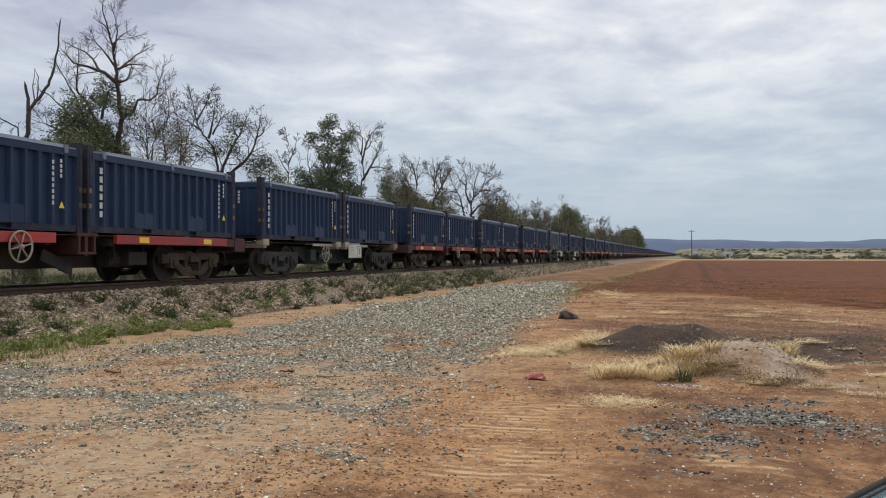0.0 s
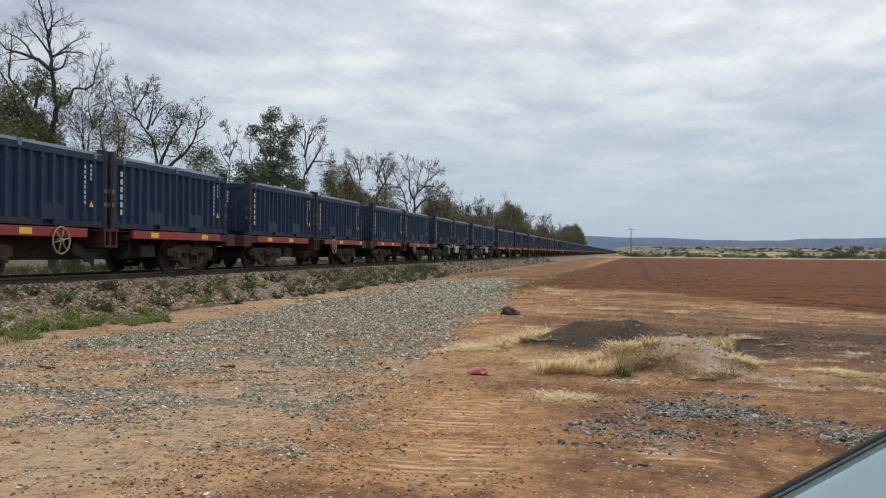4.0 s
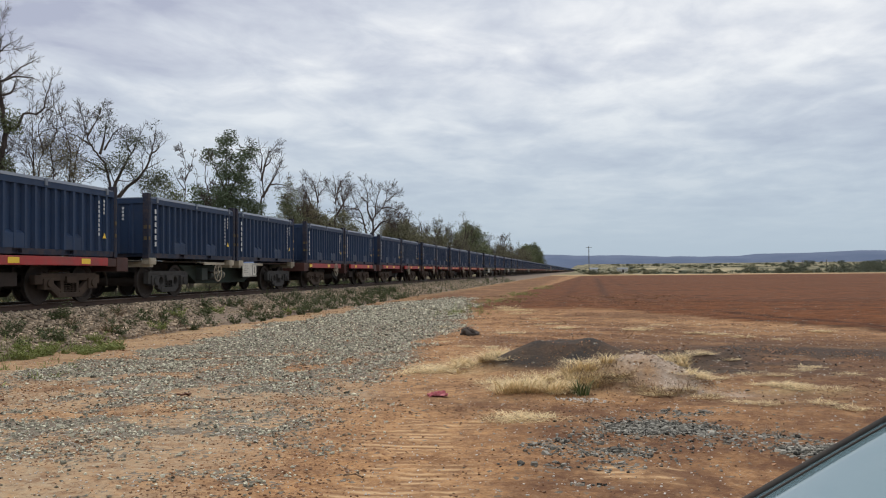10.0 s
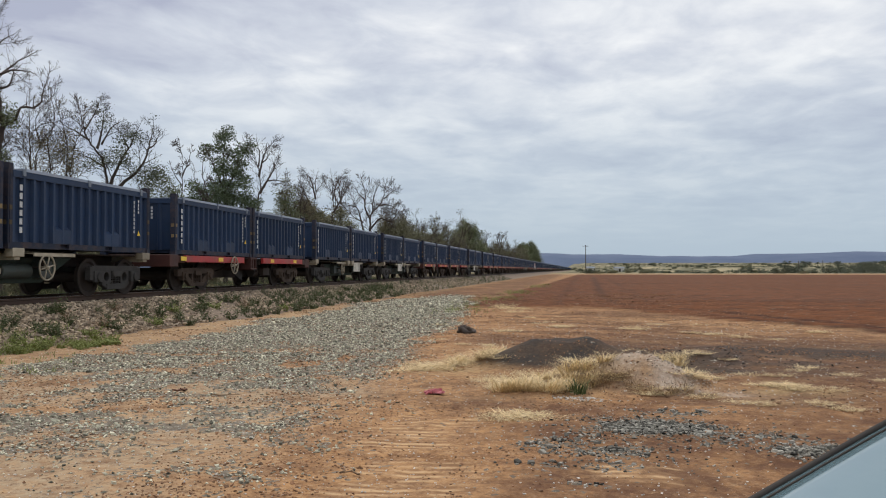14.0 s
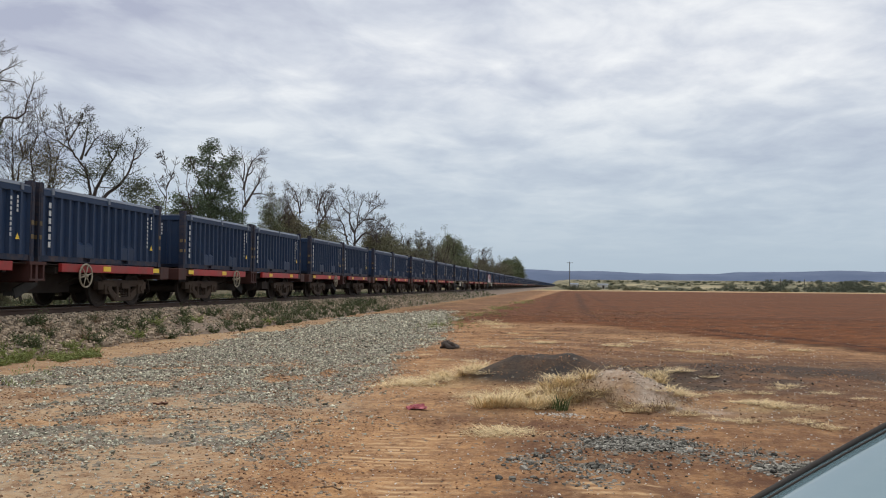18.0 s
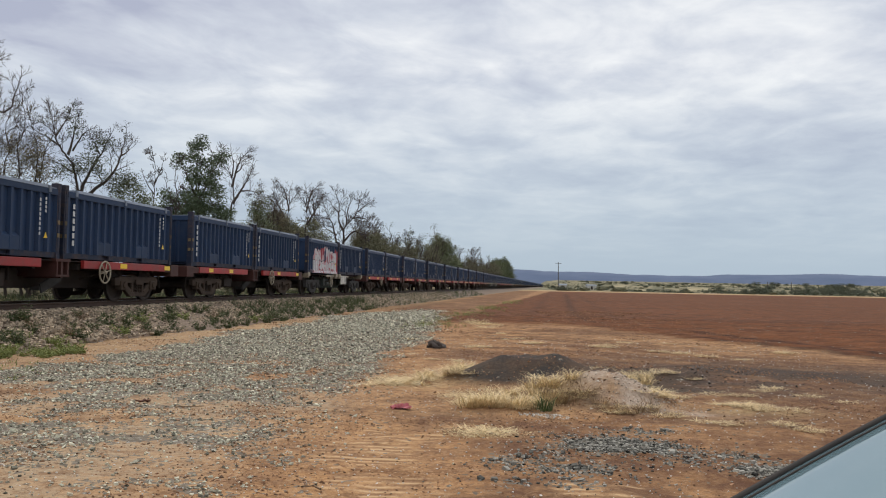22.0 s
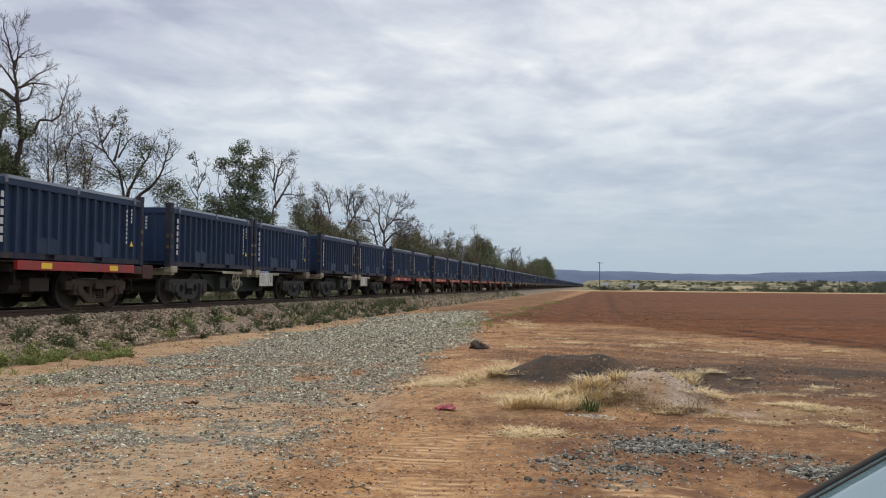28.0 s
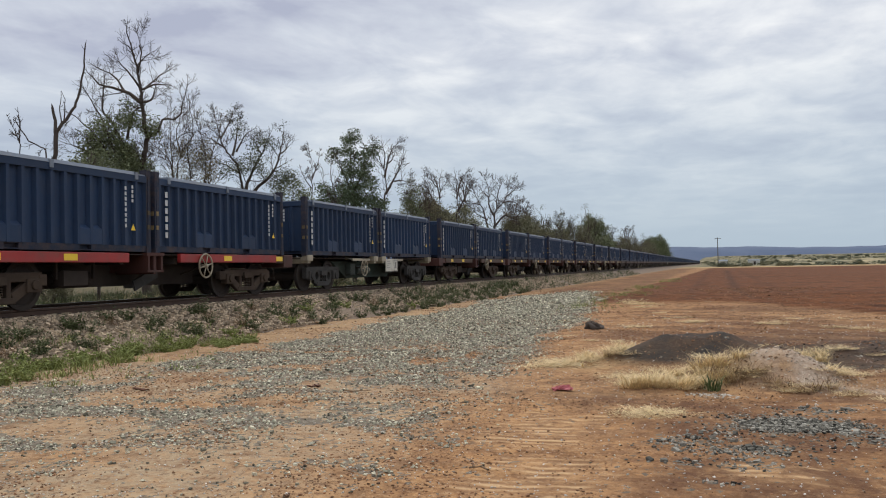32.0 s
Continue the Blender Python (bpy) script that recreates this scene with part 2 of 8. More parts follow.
LEAF_OLIVE = surface("olive_gum_leaves", (0.115, 0.112, 0.060), (0.22, 0.21, 0.118), 0.8, 0.75, island=0.3)
LEAF_MID = surface("mid_green_gum_leaves", (0.095, 0.115, 0.052), (0.185, 0.205, 0.100), 0.5, 0.7, island=0.28)
LEAF_GREY = surface("grey_green_gum_leaves", (0.075, 0.088, 0.052), (0.16, 0.175, 0.105), 0.8, 0.7, island=0.4)
LEAF_BROWN = surface("dry_brown_gum_leaves", (0.13, 0.108, 0.058), (0.24, 0.20, 0.115), 0.8, 0.8, island=0.3)
BARK = surface("grey_brown_bark", (0.044, 0.033, 0.028), (0.10, 0.076, 0.062), 2.0, 0.9, 0, 0.4)
DEADWOOD = surface("pale_dead_wood", (0.042, 0.031, 0.027), (0.098, 0.074, 0.062), 2.0, 0.9, 0, 0.3)
RUBBER = surface("black_rubber", (0.014, 0.012, 0.011), (0.05, 0.04, 0.032), 8.0, 0.8)
RAG = surface("faded_red_cloth", (0.42, 0.075, 0.10), (0.58, 0.24, 0.25), 9.0, 0.9)
POLEWOOD = surface("grey_weathered_pole_wood", (0.07, 0.06, 0.05), (0.13, 0.11, 0.09), 2.0, 0.9)
# the blue of the air between is painted into the hills' base colour
HILL = surface("haze_blue_scrub_hills", (0.060, 0.092, 0.165), (0.115, 0.148, 0.225), 0.006, 1.0, fine=0.03)
# grey-green leaves, made paler to put distance haze into their colour
SHRUB = surface("haze_paled_saltbush", (0.075, 0.085, 0.055), (0.13, 0.14, 0.095), 0.5, 0.9, island=0.35)
CARPAINT = surface("pale_silver_blue_car_paint", (0.42, 0.47, 0.50), (0.46, 0.51, 0.54), 1.0, 0.25, 0.3)


# ---- small mesh tools ----
def box(bm, x0, x1, y0, y1, z0, z1):
    v = [bm.verts.new((x, y, z)) for x in (x0, x1) for y in (y0, y1) for z in (z0, z1)]
    for f in ((0, 1, 3, 2), (4, 6, 7, 5), (0, 4, 5, 1), (2, 3, 7, 6), (0, 2, 6, 4), (1, 5, 7, 3)):
        bm.faces.new([v[i] for i in f])
    return v


def turned(bm, verts, m):
    for v in verts:
        v.co = m @ v.co


def bar(bm, a, b, w, h=None):
    """A square bar from a to b."""
    a, b = Vector(a), Vector(b)
    d = b - a
    verts = box(bm, -w / 2, w / 2, -(h or w) / 2, (h or w) / 2, 0, d.length)
    turned(bm, verts, Matrix.Translation(a) @ d.to_track_quat("Z", "Y").to_matrix().to_4x4())


def rod(bm, a, b, r, n=8, r2=None):
    a, b = Vector(a), Vector(b)
    d = b - a
    q = d.to_track_quat("Z", "Y").to_matrix()
    rings = []
    for p, rad in ((a, r), (b, r if r2 is None else r2)):
        rings.append([bm.verts.new(p + q @ Vector((rad * math.cos(2 * math.pi * i / n), rad * math.sin(2 * math.pi * i / n), 0))) for i in range(n)])
    for i in range(n):
        bm.faces.new((rings[0][i], rings[0][(i + 1) % n], rings[1][(i + 1) % n], rings[1][i]))
    bm.faces.new(rings[0][::-1])
    bm.faces.new(rings[1])


def ring(bm, c, axis, R, r, n=20, k=6):
    q = Vector(axis).to_track_quat("Z", "Y").to_matrix()
    c = Vector(c)
    loops = []
    for i in range(n):
        a = 2 * math.pi * i / n
        loops.append([bm.verts.new(c + q @ Vector(((R + r * math.cos(b)) * math.cos(a), (R + r * math.cos(b)) * math.sin(a), r * math.sin(b)))) for b in (2 * math.pi * j / k for j in range(k))])
    for i in range(n):
        for j in range(k):
            bm.faces.new((loops[i][j], loops[(i + 1) % n][j], loops[(i + 1) % n][(j + 1) % k], loops[i][(j + 1) % k]))


def lathe(bm, profile, axis_x=True, n=20):
    """Revolve (radius, along) pairs about the local x axis, closed at both ends."""
    rings = []
    for r, s in profile:
        rings.append([bm.verts.new((s, r * math.cos(2 * math.pi * i / n), r * math.sin(2 * math.pi * i / n))) for i in range(n)])
    for a, b in zip(rings, rings[1:]):
        for i in range(n):
            bm.faces.new((a[i], a[(i + 1) % n], b[(i + 1) % n], b[i]))
    bm.faces.new(rings[0][::-1])
    bm.faces.new(rings[-1])


def bevel(bm, w):
    bmesh.ops.bevel(bm, geom=bm.edges[:] + bm.verts[:], offset=w, segments=1, affect="EDGES", clamp_overlap=True)


def mesh_of(name, bm, material, smooth=False):
    me = bpy.data.meshes.new(name)
    bmesh.ops.recalc_face_normals(bm, faces=bm.faces[:])
    bm.to_mesh(me)
    bm.free()
    me.materials.append(material)
    if smooth:
        me.polygons.foreach_set("use_smooth", [True] * len(me.polygons))
    return me


def part(name, bm, material, parent, label="", smooth=False):
    ob = new(name, mesh_of(name, bm, material, smooth))
    ob.parent = parent
    if label:
        tagged(ob, label)
    return ob


def share(name, me, parent, at, rz=0.0, label=""):
    """A part on mesh data that other parts share."""
    ob = new(name, me)
    ob.parent = parent
    ob.matrix_basis = pose(*at, 0, 0, rz)
    if label:
        tagged(ob, label)
    return ob


def thing(name, label, category, group="", kind="", at=None):
    ob = new(name)
    ob.empty_display_size = 0.2
    tagged(ob, label, category, group, kind)
    if at is not None:
        ob.matrix_basis = at
    return ob


def raw_mesh(name, verts, faces, material, smooth=False):
    me = bpy.data.meshes.new(name)
    me.from_pydata([tuple(v) for v in verts], [], faces)
    me.materials.append(material)
    if smooth:
        me.polygons.foreach_set("use_smooth", [True] * len(me.polygons))
    me.update()
    return me


def np_mesh(name, verts, tris, material, smooth=False):
    """A mesh from numpy arrays of corners and triangles or quads."""
    k = tris.shape[1]
    me = bpy.data.meshes.new(name)
    me.vertices.add(len(verts))
    me.vertices.foreach_set("co", np.ascontiguousarray(verts, np.float32).ravel())
    me.loops.add(tris.size)
    me.loops.foreach_set("vertex_index", np.ascontiguousarray(tris, np.int32).ravel())
    me.polygons.add(len(tris))
    me.polygons.foreach_set("loop_start", np.arange(0, tris.size, k, dtype=np.int32))
    me.materials.append(material)
    me.update(calc_edges=True)
    me.polygons.foreach_set("use_smooth", np.full(len(tris), smooth))
    me.validate()
    return me


def vnoise(x, y, seed=0):
    """Smooth value noise, 0 to 1, on numpy arrays."""
    xi, yi = np.floor(x).astype(np.int64), np.floor(y).astype(np.int64)
    fx, fy = x - xi, y - yi
    fx, fy = fx * fx * (3 - 2 * fx), fy * fy * (3 - 2 * fy)

    def hsh(a, b):
        n = (a * 374761393 + b * 668265263 + seed * 974634777) & 0x7FFFFFFF
        n = ((n ^ (n >> 13)) * 1274126177) & 0x7FFFFFFF
        return ((n ^ (n >> 16)) & 0xFFFF) / 65535.0

    a, b, c, d = hsh(xi, yi), hsh(xi + 1, yi), hsh(xi, yi + 1), hsh(xi + 1, yi + 1)
    return (a * (1 - fx) + b * fx) * (1 - fy) + (c * (1 - fx) + d * fx) * fy


def fbm(x, y, octaves=4, seed=0):
    s, a, tot = 0.0, 1.0, 0.0
    for i in range(octaves):
        s = s + a * vnoise(x * 2**i, y * 2**i, seed + i)
        tot += a
        a *= 0.5
    return s / tot


def sstep(a, b, x):
    t = np.clip((x - a) / (b - a), 0, 1)
    return t * t * (3 - 2 * t)


# ---- the ground: one sheet to the horizon ----
TRACK_X = -13.22
RAIL_Z = 0.76


def blob(x, y, cx, cy, rx, ry, turn=0.0):
    c, s = math.cos(turn), math.sin(turn)
    u, v = (x - cx) * c + (y - cy) * s, -(x - cx) * s + (y - cy) * c
    return np.exp(-((u / rx) ** 2 + (v / ry) ** 2))


TREADS = ((-1.40, 7.55, 0.42, 0.80, -0.10), (-1.15, 5.75, 0.40, 0.65, -0.08), (0.34, 6.25, 0.34, 0.24, -0.1))


def ground_z(x, y):
    z = (fbm(x * 0.35, y * 0.35, 3, 11) - 0.5) * 0.10 + (fbm(x * 2.1, y * 2.1, 3, 23) - 0.5) * 0.045
    z = z * sstep(0.5, 3.0, np.hypot(x, y)) * (1 - 0.6 * sstep(30, 80, y))
    # heaps beside the access track
    ridge = 0.5 + fbm(x * 1.7, y * 1.7, 3, 303)
    z = z + 0.34 * np.minimum(1.0, 1.35 * blob(x, y, -0.28, 12.95, 0.74, 0.75, 0.1)) * (0.85 + 0.15 * ridge) + 0.13 * blob(x, y, 0.45, 13.1, 0.5, 0.6) + 0.13 * blob(x, y, -0.95, 12.5, 0.55, 0.5) + 0.10 * ridge * blob(x, y, 1.2, 14.2, 1.2, 0.8)
    z = z + (0.25 + 0.42 * (fbm(x * 3.5, y * 3.5, 3, 301) - 0.5)) * blob(x, y, 0.5, 11.0, 0.6, 0.5) + 0.15 * blob(x, y, 1.05, 10.9, 0.5, 0.4) + 0.14 * blob(x, y, 0.0, 10.9, 0.5, 0.5) + 0.08 * blob(x, y, -0.45, 10.1, 0.5, 0.4)
    # clods in the burnt ground
    z = z + 0.10 * np.clip(fbm(x * 3.1, y * 3.1, 3, 305) - 0.5, 0, 1) * blob(x, y, 2.2, 14.2, 1.8, 1.8) * 2
    # crumbly small relief
    z = z + 0.020 * (fbm(x * 7.0, y * 7.0, 3, 29) - 0.5) * sstep(0.5, 3.0, np.hypot(x, y)) * (1 - sstep(14, 22, y))
    # long wheel ruts and clods by the field
    near_field = sstep(17, 20, y) * (1 - sstep(28, 32, y)) * sstep(-3.5, -1.5, x)
    z = z + near_field * 0.05 * (fbm(x * 0.5 + y * 0.1, y * 2.6 - x * 0.5, 3, 41) - 0.5)
    # ploughed field
    fm = field_mask(x, y)
    z = z + fm * (0.035 * np.sin((y + 0.55 * x) * 2 * math.pi / 0.9) + 0.05 * (fbm(x * 2.5, y * 2.5, 3, 7) - 0.5) + 0.02)
    # the strip of bank that carries the track, and the higher ground behind it
    z = z + 0.30 * sstep(-17.0, -20.0, x)
    # long rise beyond the field
    z = z + 0.0090 * np.maximum(y - 330, 0) * sstep(-6, 60, x + (y - 330) * 0.02) * (1 - sstep(2400, 3400, y) * 0.2)
    return z


def field_edge(x):
    return np.maximum(32.0 - 2.4 * np.maximum(x - 1.2, 0), 16.0)


def rut_mask(x, y):
    """Wheel lines in the tilled soil."""
    w = 0.16 + 0.0022 * y
    r = np.exp(-(((x - 1.15 - 0.012 * (y - 44) - 0.5 * np.exp(-(y - 36) / 4)) / w) ** 2)) + 0.5 * np.exp(-(((x + 0.9 - 0.004 * (y - 44)) / w) ** 2)) + 0.4 * np.exp(-(((x - 3.1 - 0.012 * (y - 44)) / w) ** 2))
    e = field_edge(x)
    r = 0.5 * r * sstep(31, 36, y) * (1 - sstep(140, 200, y)) + (0.9 * np.exp(-(((y - e - 1.2) / 0.5) ** 2)) + 0.8 * np.exp(-(((y - e - 4.4) / 0.7) ** 2))) * sstep(3.0, 5.0, x)
    return np.clip(r * (0.6 + 1.1 * fbm(x * 0.8, y * 0.3, 3, 45)), 0, 1)


def field_mask(x, y):
    left = -4.0 + 0.018 * (y - 45) + 0.5 * (vnoise(y * 0.15, y * 0, 3) - 0.5)
    nearl = field_edge(x) + 1.6 * (fbm(x * 0.5, y * 0.2, 2, 9) - 0.5)
    return sstep(left - 0.25, left + 0.35, x) * sstep(nearl - 1.0, nearl + 1.5, y) * (1 - sstep(246, 252, y))


def gravel_mask(x, y):
    """How thickly the blue grey crushed stone lies on the soil."""
    n = fbm(x * 0.9, y * 0.9, 4, 51)
    n2 = fbm(x * 0.35 + 3, y * 0.35, 3, 52)
    lo = np.interp(y, (9, 14, 21, 28, 37, 46), (-8.2, -8.0, -8.1, -8.4, -8.8, -7.4))
    hi = np.interp(y, (10, 18, 27, 48), (-3.0, -3.1, -3.4, -6.2))
    e = 0.8 * (n - 0.5) + 1.2 * (n2 - 0.5)
    strip = sstep(lo - 0.4, lo + 0.4, x + e) * sstep(hi + 0.55, hi - 0.55, x + e)
    foot = np.interp(x, (-8, -6, -4.2, -3), (10.9, 10.3, 9.6, 9.3))
    strip = strip * sstep(foot - 0.3, foot + 0.7, y + 1.6 * (n - 0.5)) * (1 - sstep(40, 50, y))
    # loose patches between the strip and the car
    p = 1.1 * blob(x, y, -5.2, 9.35, 0.95, 0.30) + 0.95 * blob(x, y, -4.4, 7.42, 0.85, 0.17) + 1.15 * blob(x, y, -2.92, 7.85, 0.45, 0.62) + 0.85 * blob(x, y, -4.3, 6.5, 0.75, 0.38) + 0.8 * blob(x, y, -3.3, 6.45, 0.5, 0.32)
    p = p + 0.65 * blob(x, y, -5.4, 7.4, 0.6, 0.3) + 0.65 * blob(x, y, -2.3, 5.6, 0.3, 0.2) + 0.5 * blob(x, y, -2.2, 6.9, 0.35, 0.4) + 1.0 * blob(x, y, -6.7, 7.6, 1.3, 0.7) + 0.8 * blob(x, y, -3.6, 8.9, 0.9, 0.4)
    right = 1.35 * blob(x, y, -0.21, 7.21, 0.22, 0.22) + 0.55 * blob(x, y, 0.22, 7.0, 0.28, 0.32) + 1.25 * blob(x, y, 0.75, 8.1, 0.42, 0.36) + 1.25 * blob(x, y, 1.3, 7.6, 0.42, 0.34) + 1.2 * blob(x, y, 1.75, 7.2, 0.32, 0.32) + 0.9 * blob(x, y, 0.95, 9.1, 0.36, 0.12)
    right = right + 0.8 * blob(x, y, 0.0, 5.85, 0.1, 0.1) + 0.6 * blob(x, y, 0.0, 6.4, 0.28, 0.12) + 0.6 * blob(x, y, 0.6, 7.25, 0.32, 0.3) + 0.5 * blob(x, y, 0.42, 7.9, 0.38, 0.4) + 0.10 * blob(x, y, 0.9, 7.4, 1.2, 1.0)
    fringe = (0.05 + 0.26 * sstep(0.46, 0.64, n)) * sstep(-1.4, -3, x) * sstep(14, 9, y) * sstep(-9.0, -8.0, x) + 0.28 * sstep(0.5, 0.66, n) * sstep(-2.4, -3.4, x) * sstep(30, 12, y) * sstep(-8.8, -8.0, x)
    brk = 0.18 + 1.07 * sstep(0.38, 0.58, 0.6 * fbm(x * 2.4, y * 2.4, 3, 55) + 0.4 * fbm(x * 0.7, y * 1.1, 3, 56))
    brk = np.maximum(brk, (0.55 + 0.45 * n) * sstep(12.0, 17.0, y))
    return np.clip(np.maximum.reduce([strip * (0.8 + 0.5 * n) * (0.72 + 0.28 * sstep(10, 16, y)), 0.72 * p * (0.0 + 1.45 * n), 0.85 * right * (0.2 + 1.35 * n), fringe]) * brk, 0, 1)


def grit_mask(x, y):
    """Fine grey tan grit trodden into the soil beside the crushed stone."""
    g = sstep(-1.7, -3.4, x + 1.2 * (fbm(x * 0.7, y * 0.7, 3, 57) - 0.5)) * sstep(13, 10, y) * (0.35 + 0.9 * fbm(x * 0.8, y * 1.1, 4, 58))
    bare = blob(x, y, -4.05, 8.45, 0.5, 0.42) + 0.8 * blob(x, y, -5.2, 8.1, 0.8, 0.35) + 0.8 * blob(x, y, -6.2, 10.0, 1.0, 0.3) + 0.7 * blob(x, y, -3.0, 5.5, 0.8, 0.3) + 0.6 * blob(x, y, -4.6, 5.6, 0.8, 0.25)
    g = g + 0.5 * sstep(-7.6, -8.2, x) * sstep(-12.5, -10, x) * sstep(40, 30, y)
    return np.clip(g - 0.75 * bare, 0, 1)


def ash_mask(x, y):
    n = 0.5 * fbm(x * 1.5, y * 1.2, 4, 71) + 0.5 * fbm(x * 0.5 + y * 0.3, y * 1.6 + x * 0.4, 4, 72)
    a = 1.3 * blob(x, y, -0.95, 12.5, 0.5, 0.45) + 2.2 * blob(x, y, -0.25, 12.9, 0.85, 0.8, 0.1) + 1.5 * blob(x, y, 0.7, 13.8, 0.9, 1.1) + 1.75 * blob(x, y, 2.0, 14.9, 1.8, 2.3) + 1.0 * blob(x, y, 4.2, 15.2, 2.4, 2.0) + 0.65 * blob(x, y, 6.8, 14.6, 2.4, 1.6)
    a = a + 0.35 * blob(x, y, -1.3, 9.7, 0.8, 0.3) + 0.5 * blob(x, y, -1.1, 12.3, 0.5, 0.3)
    heap = 1.5 * blob(x, y, -0.28, 12.95, 0.85, 0.8, 0.1) + 1.3 * blob(x, y, -0.85, 12.55, 0.5, 0.5) + 0.8 * blob(x, y, -0.4, 12.3, 0.5, 0.4)
    heap = np.minimum(heap, 1.2) * (0.75 + 0.7 * n) - 0.10
    return np.clip(np.maximum(np.minimum(a * (2.5 * n - 0.55), 0.85), heap) - 1.6 * blob(x, y, 0.8, 11.0, 0.75, 0.6), 0, 1)


def straw_mask(x, y):
    n = fbm(x * 1.2, y * 1.2, 3, 81)
    s = 0.9 * blob(x, y, 0.2, 11.0, 0.5, 0.4) + 0.45 * blob(x, y, 2.6, 10.6, 0.5, 0.2) + 0.7 * blob(x, y, 1.25, 13.3, 0.3, 0.4) + 0.25 * blob(x, y, 1.9, 9.8, 0.7, 0.2) + 0.6 * blob(x, y, -0.6, 8.5, 0.35, 0.25) + 0.6 * blob(x, y, -0.35, 10.3, 0.5, 0.5) + 0.8 * blob(x, y, -1.6, 12.4, 0.6, 0.7) + 0.25 * blob(x, y, 2.2, 10.6, 1.2, 0.5) + 0.4 * blob(x, y, 1.2, 12.2, 0.5, 0.8)
    far = 0.9 * (sstep(249, 254, y) * (1 - sstep(292, 305, y))) + 0.8 * sstep(0.50, 0.62, fbm(x * 0.012, y * 0.006, 3, 91)) * sstep(300, 320, y)
    bank = 0.45 * sstep(-8.2, -9.0, x) * sstep(-10.4, -9.8, x) * sstep(12, 16, y) + 0.15 * sstep(-16.5, -18, x)
    return np.clip(np.maximum.reduce([s * (0.3 + n), far, bank * n * 0.9]), 0, 1)


def pale_mask(x, y):
    n = fbm(x * 0.8, y * 0.8, 4, 101)
    p = 1.2 * blob(x, y, 0.92, 11.0, 0.5, 0.4, -0.4) + 0.7 * blob(x, y, 0.8, 10.4, 0.9, 0.5)
    p = p + 0.6 * sstep(0.5, 0.64, fbm(x * 0.45, y * 0.6, 3, 111)) * sstep(-0.5, -2.5, x) * (1 - sstep(30, 50, y)) + 0.75 * sstep(20.5, 24, y + 0.35 * x) * (1 - sstep(25, 29, y + 0.35 * x)) * sstep(-1, 2.5, x)
    p = p + 0.3 * sstep(-7.4, -8.0, x) * sstep(-9.6, -8.8, x) * sstep(12, 15, y) * (1 - sstep(30, 45, y))
    p = p + 0.45 * sstep(-1.4, -3.0, x) * sstep(11, 8, y) + 0.5 * blob(x, y, -4.05, 8.45, 0.5, 0.42) + 0.4 * blob(x, y, -1.2, 10.6, 0.6, 1.6)
    for cx, cy, rx, ry, turn in TREADS:
        p = p + 0.8 * blob(x, y, cx, cy, rx, ry)
    return np.clip(p * (0.4 + 0.9 * n), 0, 1) * sstep(-12.5, -11, x)


def dust_mask(x, y):
    """Pale grey ash dust spilt over the heap."""
    d = 1.7 * blob(x, y, 0.82, 10.9, 0.6, 0.3, -0.5) + 0.3 * blob(x, y, 0.55, 10.4, 0.6, 0.2) + 0.6 * blob(x, y, 1.45, 10.35, 0.5, 0.25, -0.3)
    return np.clip(d * (2.6 * fbm(x * 4, y * 3, 4, 97) - 0.45), 0, 1)


def dark_mask(x, y):
    """Damp, freshly turned soil in long machine streaks, plus shade painted behind the track and in the heap's hollow.
    """
    d = 1.15 * sstep(0.46, 0.55, fbm(x * 0.30 + y * 0.12, y * 1.5 + x * 0.45, 4, 121)) * sstep(14.5, 18, y) * (1 - sstep(27, 31, y)) * sstep(-3.0, -1.5, x)
    d = d + 0.85 * sstep(0.47, 0.60, fbm(x * 0.6, y * 1.3, 4, 122)) * sstep(-3.0, -1.8, x) * sstep(13.5, 11.5, y) + 0.5 * sstep(0.55, 0.66, fbm(x * 0.8, y * 1.2, 4, 123)) * sstep(-2.5, -3.5, x) * sstep(13, 11, y)
    d = d + (0.25 + 0.25 * fbm(x * 0.3, y * 0.3, 3, 124)) * sstep(-1.5, 1.0, x) * sstep(31, 28, y) + 1.7 * sstep(28, 36, y) * sstep(-3, -5, x) * sstep(-10.5, -9, x) * fbm(x * 0.7, y * 0.25, 3, 125)
    d = d + (0.02 + 0.65 * fbm(x * 0.5, y * 1.1, 4, 126)) * sstep(0.8, 3.0, x) * sstep(21, 16, y) * sstep(6, 8, y) + 0.45 * sstep(0.5, 0.62, fbm(x * 0.25 + y * 0.2, y * 1.2 + x * 0.5, 4, 127)) * sstep(3, 6, x) * sstep(30, 26, y)
    d = d + 0.9 * blob(x, y, -1.2, 9.1, 0.65, 0.35) + 0.7 * blob(x, y, -2.3, 9.45, 0.9, 0.12) + 0.5 * blob(x, y, 0.3, 8.5, 0.8, 0.5) + 0.5 * blob(x, y, 0.1, 5.6, 0.9, 0.5) + 0.5 * blob(x, y, 0.7, 7.5, 1.3, 0.8) + 0.3 * blob(x, y, 3.4, 12.6, 2.2, 2.2)
    # tree shade behind the track, put into the soil colour
    d = d + 1.0 * sstep(-16.4, -17.5, x) * (1 - sstep(150, 300, y))
    # first blob: the heap's shaded hollow, drawn by colour alone
    d = d + 1.2 * blob(x, y, 0.52, 10.75, 0.28, 0.2) + 0.6 * blob(x, y, -0.1, 9.2, 0.8, 0.3)
    return np.clip(d, 0, 1)


